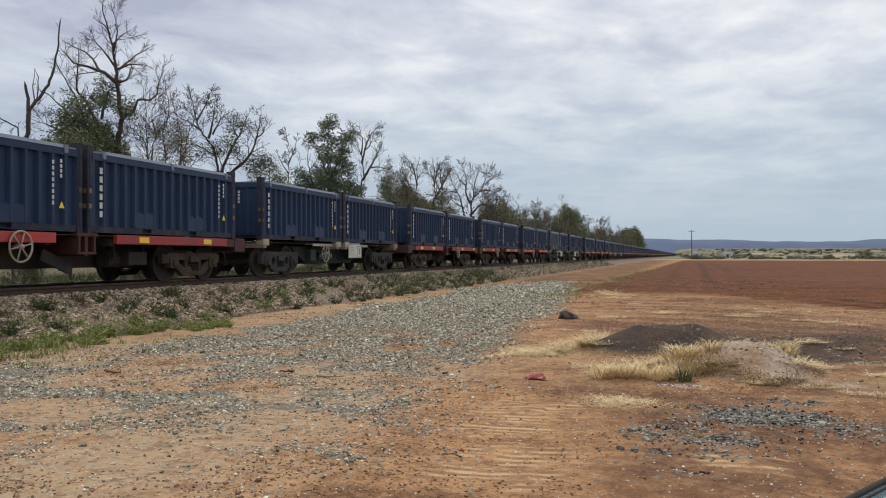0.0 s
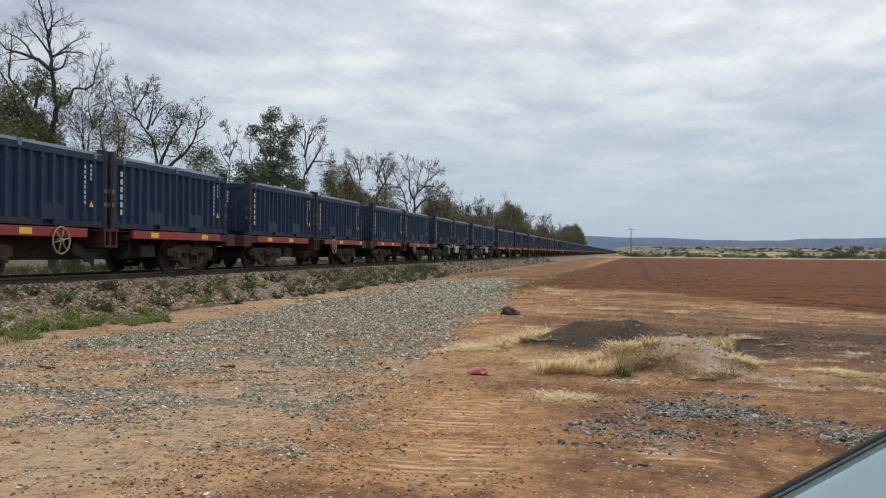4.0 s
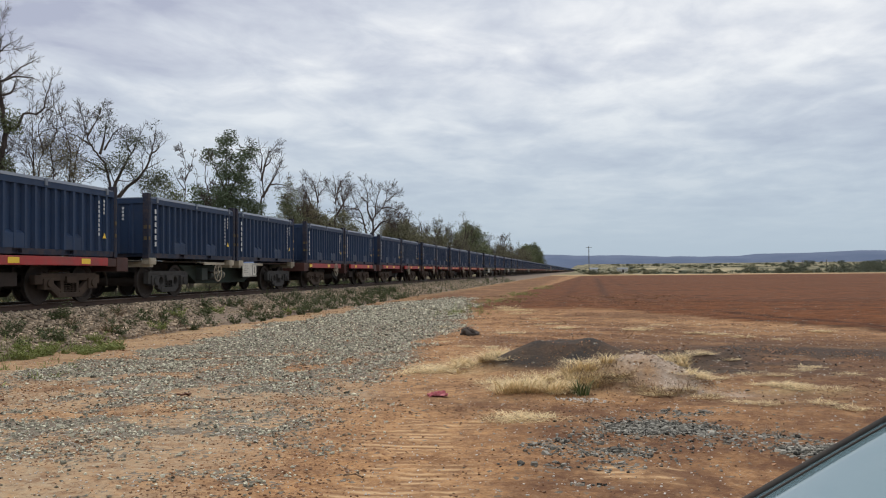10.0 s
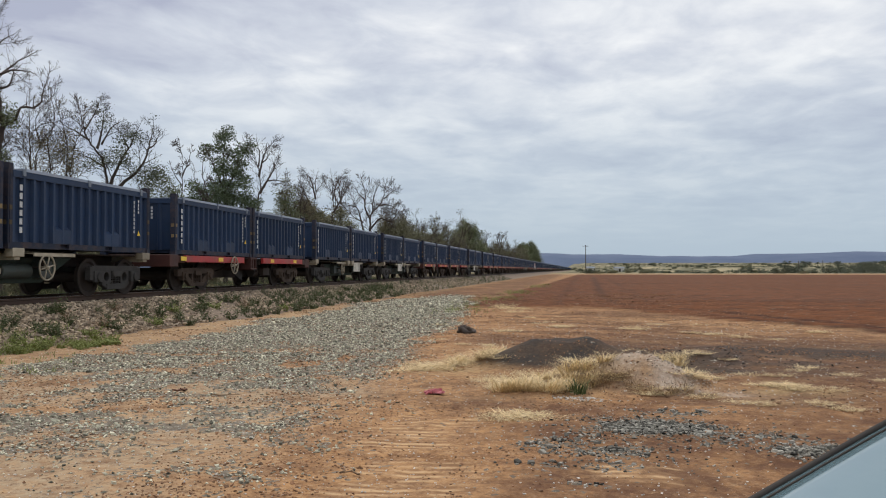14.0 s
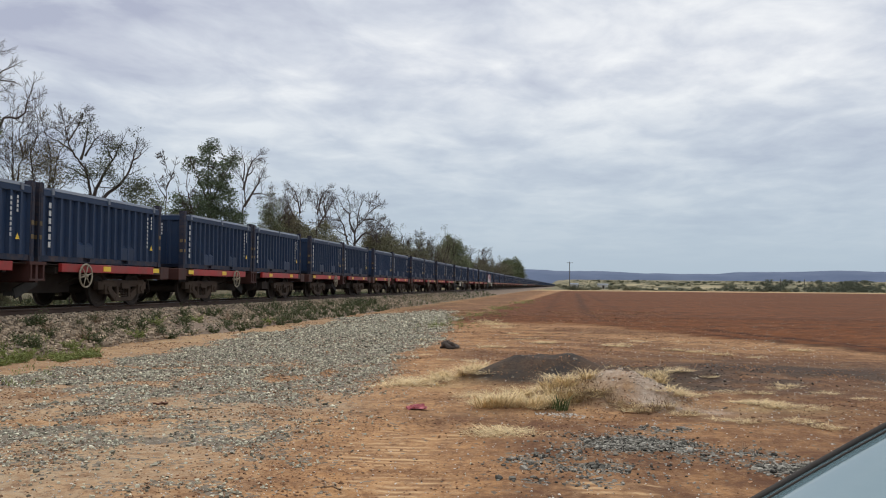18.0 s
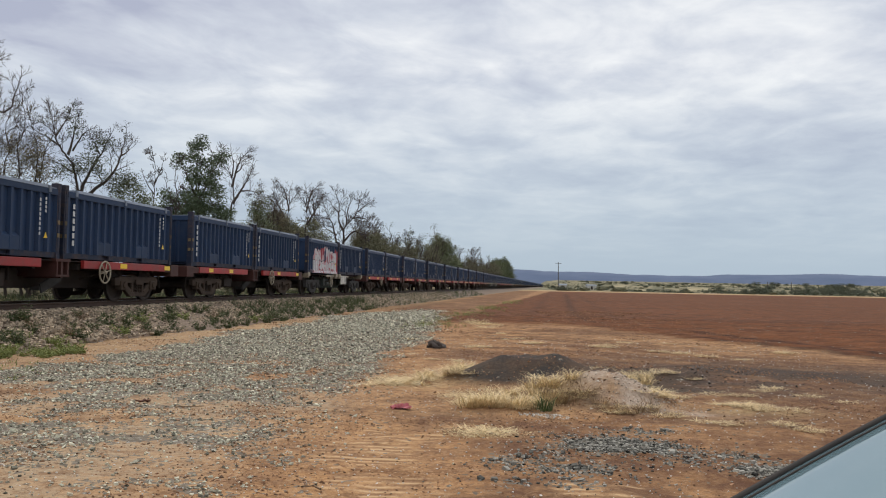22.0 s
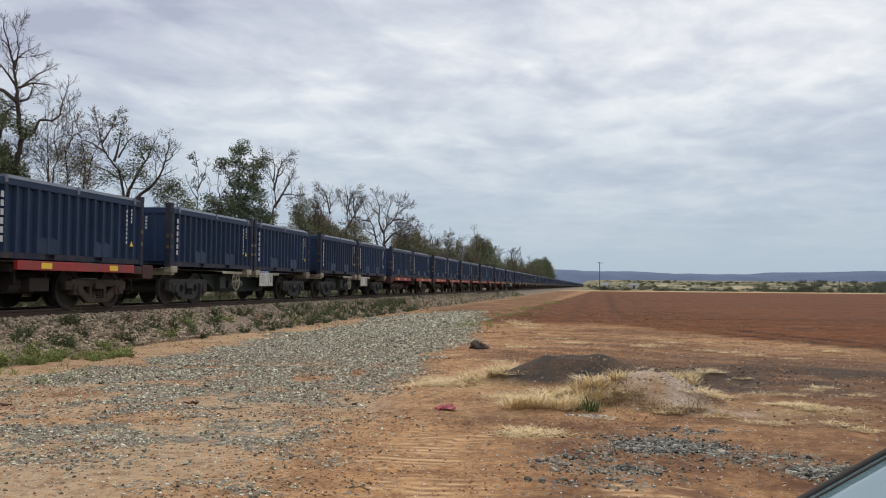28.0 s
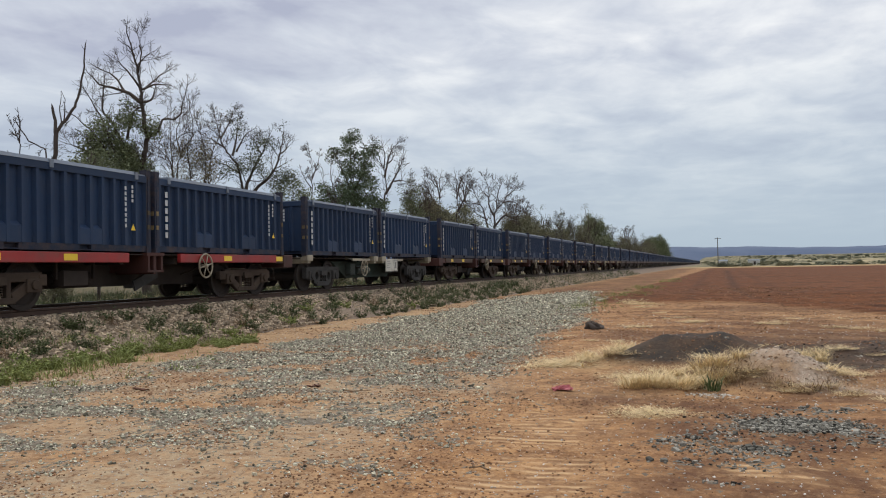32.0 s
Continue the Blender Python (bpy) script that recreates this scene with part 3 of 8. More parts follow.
def print_mask(x, y):
    """Where tracked-machine prints are stamped into the soil."""
    w = 0.0 * x
    for cx, cy, rx, ry, turn in TREADS:
        w = w + sstep(1.15, 0.75, np.maximum(np.abs((x - cx + turn * (y - cy)) / rx), np.abs((y - cy) / ry)) + 0.9 * (fbm(x * 2.2, y * 2.2, 3, 77) - 0.5))
    return np.clip(w, 0, 1)


def axis_steps(fine_lo, fine_hi, step, lo, hi, grow):
    out = list(np.arange(fine_lo, fine_hi, step))
    s, v = step, out[-1]
    while v < hi:
        s *= grow
        v += s
        out.append(v)
    s, v = step, out[0]
    while v > lo:
        s *= grow
        v -= s
        out.insert(0, v)
    return np.array(out)


def make_ground():
    xs = axis_steps(-9.0, 4.0, 0.055, -2600, 3200, 1.07)
    ys = [2.0]
    while ys[-1] < 4700:
        ys.append(ys[-1] + max(0.03, 0.0062 * ys[-1] if ys[-1] < 40 else 0.022 * ys[-1]))
    ys = np.array([-400.0, -120, -40, -15, -6, -2, 0, 1] + ys)
    X, Y = np.meshgrid(xs, ys)
    Z = ground_z(X, Y)
    nx, ny = len(xs), len(ys)
    v = np.stack([X.ravel(), Y.ravel(), Z.ravel()], 1)
    i = np.arange(nx * ny).reshape(ny, nx)
    q = np.stack([i[:-1, :-1].ravel(), i[:-1, 1:].ravel(), i[1:, 1:].ravel(), i[1:, :-1].ravel()], 1)
    me = np_mesh("ground", v, q, ground_material(), True)
    for nm, fn in (("gravel", gravel_mask), ("ash", ash_mask), ("straw", straw_mask), ("pale", pale_mask), ("plough", field_mask), ("dark", dark_mask), ("print", print_mask), ("grit", grit_mask), ("cover", lambda x, y: sstep(-16.0, -17.0, x) * (1 - sstep(280, 330, y))), ("dust", dust_mask), ("rut", rut_mask), ("scrub", lambda x, y: sstep(298, 312, y))):
        at = me.attributes.new(nm, "FLOAT", "POINT")
        at.data.foreach_set("value", fn(X.ravel(), Y.ravel()).astype(np.float32))
    return tagged(new("ground", me), "red-brown bare earth with grey gravel, straw and a ploughed field", "ground", kind="structure")


def ground_material():
    mt = bpy.data.materials.new("red_earth_ground")
    mt.use_nodes = True
    nt = mt.node_tree
    N, L = nt.nodes, nt.links
    b = N["Principled BSDF"]
    b.inputs["Roughness"].default_value = 0.95
    b.inputs["Specular IOR Level"].default_value = 0.2
    co = N.new("ShaderNodeTexCoord").outputs["Object"]

    def nz(scale, detail=5, rough=0.6, sc=None):
        n = N.new("ShaderNodeTexNoise")
        n.inputs["Scale"].default_value, n.inputs["Detail"].default_value, n.inputs["Roughness"].default_value = scale, detail, rough
        if sc:
            mp = N.new("ShaderNodeMapping")
            mp.inputs["Scale"].default_value = sc
            L.new(co, mp.inputs[0])
            L.new(mp.outputs[0], n.inputs["Vector"])
        else:
            L.new(co, n.inputs["Vector"])
        return n.outputs["Fac"]

    def mixc(f, a, bb):
        m = N.new("ShaderNodeMix")
        m.data_type = "RGBA"
        for s, v in (("Factor", f), ("A", a), ("B", bb)):
            if isinstance(v, tuple):
                m.inputs[s].default_value = (*v, 1)
            elif isinstance(v, (int, float)):
                m.inputs[s].default_value = v
            else:
                L.new(v, m.inputs[s])
        return m.outputs["Result"]

    def rng(v, a, bb, c=0.0, d=1.0):
        m = N.new("ShaderNodeMapRange")
        for k, x in zip((1, 2, 3, 4), (a, bb, c, d)):
            m.inputs[k].default_value = x
        L.new(v, m.inputs[0])
        return m.outputs[0]

    def mth(op, a, bb):
        m = N.new("ShaderNodeMath")
        m.operation = op
        for k, x in ((0, a), (1, bb)):
            if isinstance(x, (int, float)):
                m.inputs[k].default_value = x
            else:
                L.new(x, m.inputs[k])
        return m.outputs[0]

    def attr(nm):
        a = N.new("ShaderNodeAttribute")
        a.attribute_name = nm
        return a.outputs["Fac"]

    def pebbles(scale, lo, hi, size):
        """Round grit: a share lo..hi of the cells of one scale."""
        vo = N.new("ShaderNodeTexVoronoi")
        vo.inputs["Scale"].default_value = scale
        L.new(co, vo.inputs["Vector"])
        sp = N.new("ShaderNodeSeparateColor")
        L.new(vo.outputs["Color"], sp.inputs[0])
        pick = mth("MULTIPLY", mth("GREATER_THAN", sp.outputs[0], lo), mth("LESS_THAN", sp.outputs[0], hi))
        return mth("MULTIPLY", pick, mth("LESS_THAN", vo.outputs["Distance"], size)), sp.outputs[1]

    n_big, n_mid, n_fine, n_speck = nz(0.35), nz(2.2, 6, 0.65), nz(16, 5, 0.7), nz(55, 3, 0.6)
    v = mth("ADD", mth("ADD", mth("MULTIPLY", n_mid, 0.42), mth("MULTIPLY", nz(6, 5, 0.65), 0.30)), mth("MULTIPLY", n_fine, 0.28))
    soil = mixc(rng(v, 0.42, 0.58), (0.175, 0.080, 0.034), (0.465, 0.252, 0.108))
    soil = mixc(rng(n_big, 0.38, 0.62, 0, 0.4), soil, (0.33, 0.18, 0.09))
    soil = mixc(rng(nz(34, 4, 0.7), 0.54, 0.60, 0, 0.6), soil, (0.50, 0.34, 0.205))
    soil = mixc(mth("MULTIPLY", attr("dark"), rng(v, 0.42, 0.58, 1.0, 0.5)), soil, (0.110, 0.052, 0.028))
    soil = mixc(mth("MULTIPLY", attr("pale"), rng(v, 0.43, 0.58, 0.2, 0.9)), soil, (0.54, 0.325, 0.160))
    # grey tan fines
    soil = mixc(mth("MULTIPLY", attr("grit"), rng(nz(9, 6, 0.75), 0.36, 0.56, 0.25, 0.95)), soil, mixc(n_fine, (0.29, 0.215, 0.138), (0.52, 0.42, 0.285)))
    # damp crumbs and lighter dust
    soil = mixc(rng(nz(6.0, 6, 0.78, (1.2, 0.8, 1)), 0.56, 0.63, 0, 0.45), soil, (0.58, 0.39, 0.22))
    soil = mixc(rng(nz(13, 6, 0.78), 0.54, 0.61, 0, 0.70), soil, (0.125, 0.062, 0.034))
    soil = mixc(rng(nz(3.0, 7, 0.80, (1.2, 0.8, 1)), 0.52, 0.59, 0, 0.5), soil, (0.165, 0.080, 0.040))
    soil = mixc(rng(nz(1.1, 7, 0.76, (1.2, 0.8, 1)), 0.53, 0.61, 0, 0.4), soil, (0.135, 0.065, 0.034))
    # stamped prints: pale ridges, dark grooves, the relief's light and shade painted as colour
    sepc = N.new("ShaderNodeSeparateXYZ")
    L.new(co, sepc.inputs[0])
    phase = mth("ADD", mth("MULTIPLY", mth("SUBTRACT", sepc.outputs[1], mth("MULTIPLY", sepc.outputs[0], 0.10)), 2 * math.pi / 0.142), mth("MULTIPLY", nz(5.0, 5, 0.7, (0.5, 1.2, 1)), 4.2))
    wave = mth("SINE", phase, 0.0)
    worn = mth("MULTIPLY", attr("print"), rng(nz(3.2, 5, 0.7), 0.44, 0.60, 0.0, 1.0))
    soil = mixc(mth("MULTIPLY", worn, 0.45), soil, (0.47, 0.285, 0.145))
    soil = mixc(mth("MULTIPLY", worn, rng(wave, 0.1, 0.8, 0, 0.65)), soil, (0.62, 0.42, 0.235))
    soil = mixc(mth("MULTIPLY", worn, rng(wave, -0.35, -0.85, 0, 0.6)), soil, (0.15, 0.074, 0.037))
    # scattered grit of several sizes
    for scale, lo_, hi_, size, c1, c2 in ((80, 0.80, 1.0, 0.0058, (0.30, 0.25, 0.20), (0.66, 0.60, 0.52)), (48, 0.0, 0.26, 0.0095, (0.085, 0.045, 0.028), (0.16, 0.085, 0.05)), (34, 0.955, 1.0, 0.011, (0.36, 0.32, 0.27), (0.70, 0.66, 0.58)), (30, 0.0, 0.05, 0.012, (0.16, 0.15, 0.13), (0.34, 0.32, 0.28))):
        pk, tone = pebbles(scale, lo_, hi_, size)
        soil = mixc(mth("MULTIPLY", pk, 0.85), soil, mixc(tone, c1, c2))
    # ploughed soil
    plough = mixc(rng(nz(1.6, 6, 0.7), 0.35, 0.7), (0.098, 0.035, 0.013), (0.184, 0.068, 0.025))
    plough = mixc(rng(nz(0.05, 3, 0.5), 0.4, 0.62, 0, 0.4), plough, (0.178, 0.071, 0.030))
    plough = mixc(rng(nz(0.5, 4, 0.6, (0.12, 2.2, 1)), 0.48, 0.58, 0, 0.7), plough, (0.070, 0.028, 0.013))
    plough = mixc(rng(nz(0.9, 4, 0.6, (0.5, 3.0, 1)), 0.55, 0.64, 0, 0.45), plough, (0.235, 0.105, 0.048))
    plough = mixc(rng(nz(5.0, 5, 0.75), 0.54, 0.62, 0, 0.5), plough, (0.062, 0.025, 0.013))
    plough = mixc(mth("MULTIPLY", attr("rut"), 1.0), plough, (0.048, 0.021, 0.012))
    col = mixc(attr("plough"), soil, plough)
    # dry grass litter
    strawc = mixc(rng(n_fine, 0.35, 0.65), (0.40, 0.28, 0.13), (0.60, 0.46, 0.26))
    col = mixc(mth("MULTIPLY", attr("straw"), rng(n_mid, 0.3, 0.6, 0.25, 1.0)), col, strawc)
    # dull scrub country past the field
    col = mixc(attr("scrub"), col, mixc(rng(nz(0.12, 5, 0.65, (0.5, 0.10, 1)), 0.44, 0.62), (0.095, 0.096, 0.055), (0.40, 0.33, 0.195)))
    # rank growth behind the track
    col = mixc(mth("MULTIPLY", attr("cover"), rng(n_big, 0.3, 0.6, 1.0, 0.8)), col, mixc(rng(n_mid, 0.4, 0.62), (0.050, 0.052, 0.026), (0.15, 0.125, 0.07)))
    # ash
    col = mixc(mth("MULTIPLY", attr("ash"), rng(n_mid, 0.25, 0.6, 0.7, 1.0)), col, mixc(n_fine, (0.015, 0.0142, 0.0135), (0.068, 0.058, 0.051)))
    col = mixc(mth("MULTIPLY", attr("dust"), rng(n_fine, 0.3, 0.6, 0.5, 0.95)), col, mixc(n_speck, (0.34, 0.26, 0.20), (0.58, 0.49, 0.40)))
    # crushed stone: cells of different greys over the soil
    vor = N.new("ShaderNodeTexVoronoi")
    vor.inputs["Scale"].default_value = 24
    L.new(co, vor.inputs["Vector"])
    hue = N.new("ShaderNodeSeparateColor")
    L.new(vor.outputs["Color"], hue.inputs[0])
    stone = mixc(hue.outputs[0], (0.14, 0.134, 0.100), (0.56, 0.53, 0.41))
    stone = mixc(rng(vor.outputs["Distance"], 0.012, 0.03, 0, 0.75), stone, (0.12, 0.09, 0.07))
    stone = mixc(rng(nz(4.0, 6, 0.75), 0.50, 0.60, 0, 0.65), stone, (0.085, 0.083, 0.070))
    stone = mixc(rng(nz(8.0, 5, 0.75), 0.57, 0.64, 0, 0.6), stone, (0.60, 0.575, 0.49))
    gm = mth("MULTIPLY", attr("gravel"), 1.25)
    gate = mth("GREATER_THAN", mth("ADD", gm, mth("ADD", mth("MULTIPLY", mth("SUBTRACT", hue.outputs[1], 0.5), 0.8), mth("MULTIPLY", mth("SUBTRACT", n_mid, 0.5), 1.6))), 0.5)
    col = mixc(mth("MULTIPLY", gate, 0.92), col, stone)
    L.new(col, b.inputs["Base Color"])
    bp = N.new("ShaderNodeBump")
    bp.inputs["Strength"].default_value, bp.inputs["Distance"].default_value = 0.6, 0.03
    hgt = mth("ADD", mth("ADD", mth("ADD", n_mid, mth("MULTIPLY", mth("MULTIPLY", worn, wave), 0.25)), mth("MULTIPLY", n_fine, 0.8)), mth("MULTIPLY", gate, rng(vor.outputs["Distance"], 0, 0.03, 0.7, 0)))
    L.new(hgt, bp.inputs["Height"])
    L.new(bp.outputs[0], b.inputs["Normal"])
    return mt


make_ground()


def make_hills():
    """Long low ridge far beyond the plain."""
    n = 480
    xs = np.linspace(-3200, 4200, n)
    verts, faces = [], []
    top = 54 + 34 * fbm(xs / 620 + 5, xs * 0 + 0.3, 4, 131) + 15 * fbm(xs / 170, xs * 0 + 0.7, 4, 141) + 8 * sstep(200, 1800, xs)
    rows = ((4050, -5.0), (4200, 0.35), (4420, 0.8), (4600, 1.0), (4900, 0.2))
    for yy, k in rows:
        wob = fbm(xs / 120 + yy, xs * 0, 3, int(yy) % 97)
        z = np.where(k < 0, -10.0, 30 + (top - 30) * k + (0 if k in (1.0,) else 5) * (wob - 0.5))
        verts += list(zip(xs, np.full(n, yy), z))
    for r in range(len(rows) - 1):
        for i in range(n - 1):
            faces.append((r * n + i, r * n + i + 1, (r + 1) * n + i + 1, (r + 1) * n + i))
    tagged(new("backdrop_hills", raw_mesh("hills", verts, faces, HILL, True)), "long low range of scrub hills, coloured haze blue", "hills", kind="structure")


make_hills()


# ---- the railway ----
def profile_sweep(pts, y0, y1, x=0.0, z=0.0):
    n = len(pts)
    verts = [(x + px, y, z + pz) for y in (y0, y1) for px, pz in pts]
    faces = [(i, (i + 1) % n, n + (i + 1) % n, n + i) for i in range(n)] + [tuple(range(n))[::-1], tuple(range(n, 2 * n))]
    return verts, faces


def make_railway():
    bed = thing("railway_track", "rusty steel rails on ballasted sleepers", "railway track", kind="structure")
    # ballast: shoulder, top between the rails, far shoulder
    ys = np.concatenate([np.arange(-30, 70, 0.25), np.arange(70, 1700, 6.0)])
    us = np.array([-3.3, -2.9, -2.4, -1.9, -1.55, -1.3, -0.7, 0.0, 0.7, 1.3, 1.55, 1.9, 2.3, 2.7, 3.1, 3.5, 3.9])
    zs = np.array([0.12, 0.30, 0.48, 0.60, 0.63, 0.58, 0.57, 0.57, 0.57, 0.58, 0.62, 0.57, 0.43, 0.29, 0.16, 0.04, -0.1])
    U, Y = np.meshgrid(us, ys)
    Z = np.tile(zs, (len(ys), 1)) + 0.07 * (fbm(U * 3, Y * 3, 3, 151) - 0.5) + 0.10 * (fbm(U * 0.6, Y * 0.25, 2, 152) - 0.5) * (U > 1.7)
    U = U + 0.35 * (fbm(Y * 0.3, U * 0.0, 3, 153) - 0.5) * (U > 2.5)
    i = np.arange(U.size).reshape(U.shape)
    q = np.stack([i[:-1, :-1].ravel(), i[:-1, 1:].ravel(), i[1:, 1:].ravel(), i[1:, :-1].ravel()], 1)
    me = np_mesh("ballast", np.stack([TRACK_X + U.ravel(), Y.ravel(), Z.ravel()], 1), q, BALLAST, True)
    ob = new("ballast", me)
    ob.parent = bed
    foot, web, head = 0.07, 0.012, 0.036
    prof = [(-foot, 0), (foot, 0), (foot, 0.014), (web, 0.035), (web, 0.115), (head, 0.13), (head, 0.158), (head - 0.008, 0.166), (-head + 0.008, 0.166), (-head, 0.158), (-head, 0.13), (-web, 0.115), (-web, 0.035), (-foot, 0.014)]
    for s in (-1, 1):
        v, f = profile_sweep(prof, -40, 1700, 0, 0)
        r = new("rail", raw_mesh("rail", v, f, RAIL))
        r.parent = bed
        r.matrix_basis = pose(TRACK_X + s * 0.7525, 0, RAIL_Z - 0.166)
        v, f = profile_sweep([(-0.022, 0), (0.022, 0), (0.022, 0.003), (-0.022, 0.003)], -40, 1700)
        t = new("running_band", raw_mesh("running_band", v, f, RAILTOP))
        t.parent = r
        t.matrix_basis = pose(0, 0, 0.1655)
    bm = bmesh.new()
    box(bm, -1.25, 1.25, -0.12, 0.12, -0.2, 0.0)
    for vv in bm.verts:
        if vv.co.z > -0.1:
            vv.co.y *= 0.8
    sl = mesh_of("sleeper", bm, SLEEPER)
    bm = bmesh.new()
    for s in (-1, 1):
        for e in (-1, 1):
            box(bm, s * 0.7525 + e * 0.10 - 0.035, s * 0.7525 + e * 0.10 + 0.035, -0.05, 0.05, 0.0, 0.05)
    clip = mesh_of("rail_clip", bm, GRIME)
    for k in range(150):
        y = -2 + k * 0.68
        o = share("sleeper", sl, bed, (TRACK_X, y, RAIL_Z - 0.165))
        share("rail_clip", clip, o, (0, 0, 0.0))


make_railway()


# ---- the ore train ----
BROWN = surface("dull_brown_wagon_paint", (0.060, 0.036, 0.026), (0.11, 0.062, 0.042), 1.2, 0.7, dirt=(0.03, 0.024, 0.02), dirt_amt=0.8)
CON_L, CON_W, CON_H = 6.20, 2.438, 1.80
DECK_Z = 1.10
SPEED = 24.34


def corrugation(y0, y1, count, depth):
    """(y, inset) pairs of a folded steel wall from y0 to y1."""
    pitch = (y1 - y0) / count
    out = []
    for i in range(count):
        y = y0 + i * pitch
        out += [(y, 0.0), (y + 0.20 * pitch, 0.0), (y + 0.29 * pitch, depth), (y + 0.91 * pitch, depth)]
    return out + [(y1, 0.0)]


def folded_wall(bm, pts, z0, z1, place):
    lo = [bm.verts.new(place(y, d, z0)) for y, d in pts]
    hi = [bm.verts.new(place(y, d, z1)) for y, d in pts]
    lo2 = [bm.verts.new(place(y, 0.11, z0)) for y, d in pts]
    hi2 = [bm.verts.new(place(y, 0.11, z1)) for y, d in pts]
    for i in range(len(pts) - 1):
        bm.faces.new((lo[i], lo[i + 1], hi[i + 1], hi[i]))
        bm.faces.new((lo2[i + 1], lo2[i], hi2[i], hi2[i + 1]))
        bm.faces.new((hi[i], hi[i + 1], hi2[i + 1], hi2[i]))


def container_meshes():
    M = {}
    hx, hy = CON_W / 2, CON_L / 2
    side = corrugation(-hy + 0.16, hy - 0.16, 16, 0.085)
    for s, k in ((1, "near"), (-1, "far")):
        bm = bmesh.new()
        folded_wall(bm, side, 0.15, 1.56, lambda y, d, z, s=s: (s * (hx - 0.012 - d), y, z))
        M["side_" + k] = bm
    endp = corrugation(-hx + 0.16, hx - 0.16, 5, 0.04)
    for s, k in ((1, "b"), (-1, "a")):
        bm = bmesh.new()
        folded_wall(bm, endp, 0.15, 1.56, lambda y, d, z, s=s: (y, s * (hy - 0.02 - d), z))
        M["end_" + k] = bm
    bm = bmesh.new()
    box(bm, -0.08, 0.08, -0.08, 0.08, 0.0, 1.84)
    box(bm, -0.089, 0.089, -0.081, 0.081, 0.0, 0.12)
    box(bm, -0.089, 0.089, -0.081, 0.081, 1.72, 1.845)
    box(bm, 0.08, 0.089, -0.03, 0.03, 0.12, 1.72)
    for z in (0.52, 0.84):
        box(bm, 0.085, 0.094, -0.045, 0.045, z, z + 0.10)
        box(bm, -0.045, 0.045, -0.090, -0.079, z, z + 0.10)
    M["post"] = bm
    bm = bmesh.new()
    for s in (1, -1):
        box(bm, s * hx - s * 0.10, s * hx - s * 0.002, -hy + 0.16, hy - 0.16, 1.555, 1.70)
        box(bm, -hx + 0.16, hx - 0.16, s * hy - s * 0.10, s * hy - s * 0.002, 1.555, 1.70)
    M["top"] = bm
    bm = bmesh.new()
    for a, b in ((-hy + 0.16, -1.15), (-0.80, 0.80), (1.15, hy - 0.16)):
        box(bm, hx - 0.13, hx - 0.030, a, b, 0.02, 0.155)
        box(bm, -hx + 0.030, -hx + 0.13, a, b, 0.02, 0.155)
    box(bm, -hx + 0.12, hx - 0.12, -hy + 0.1, hy - 0.1, 0.06, 0.14)
    for a in (-1.15, 0.80):
        box(bm, -hx + 0.03, hx - 0.03, a, a + 0.35, 0.03, 0.05)
        box(bm, -hx + 0.03, hx - 0.03, a, a + 0.35, 0.14, 0.155)
    M["bottom"] = bm
    bm = bmesh.new()
    box(bm, -hx + 0.03, hx - 0.03, -hy + 0.1, hy - 0.1, 1.70, 1.735)
    v = box(bm, -hx - 0.010, hx + 0.010, -hy + 0.55, hy - 0.55, 1.695, 1.770)
    for q in v:
        if q.co.z > 1.7:
            q.co.x *= 0.965
    for y in (-hy + 0.52, hy - 0.52, 0.0):
        box(bm, hx - 0.02, hx + 0.022, y - 0.05, y + 0.05, 1.60, 1.76)
    M["cover"] = bm
    bm = bmesh.new()
    v = box(bm, -0.075, 0.012, -0.38, 0.38, 0.0, 0.40)
    for q in v:
        if q.co.z > 0.2 and q.co.x > 0.0:
            q.co.z -= 0.09
    M["lug"] = bm
    bm = bmesh.new()
    box(bm, 0, 0.004, -0.048, 0.048, -0.066, 0.066)
    M["brand"] = bm
    bm = bmesh.new()
    for i in range(8):
        box(bm, 0, 0.004, -0.16, -0.10, 1.42 - i * 0.115 - 0.075, 1.42 - i * 0.115)
    for i in range(4):
        box(bm, 0, 0.004, 0.07, 0.13, 1.46 - i * 0.10 - 0.07, 1.46 - i * 0.10)
    M["serial"] = bm
    bm = bmesh.new()
    tri = [bm.verts.new(p) for p in ((0, -0.08, 0), (0, 0.08, 0), (0, 0, 0.14), (0.004, -0.08, 0), (0.004, 0.08, 0), (0.004, 0, 0.14))]
    for f in ((0, 2, 1), (3, 4, 5), (0, 1, 4, 3), (1, 2, 5, 4), (2, 0, 3, 5)):
        bm.faces.new([tri[i] for i in f])
    M["hazard"] = bm
    return M


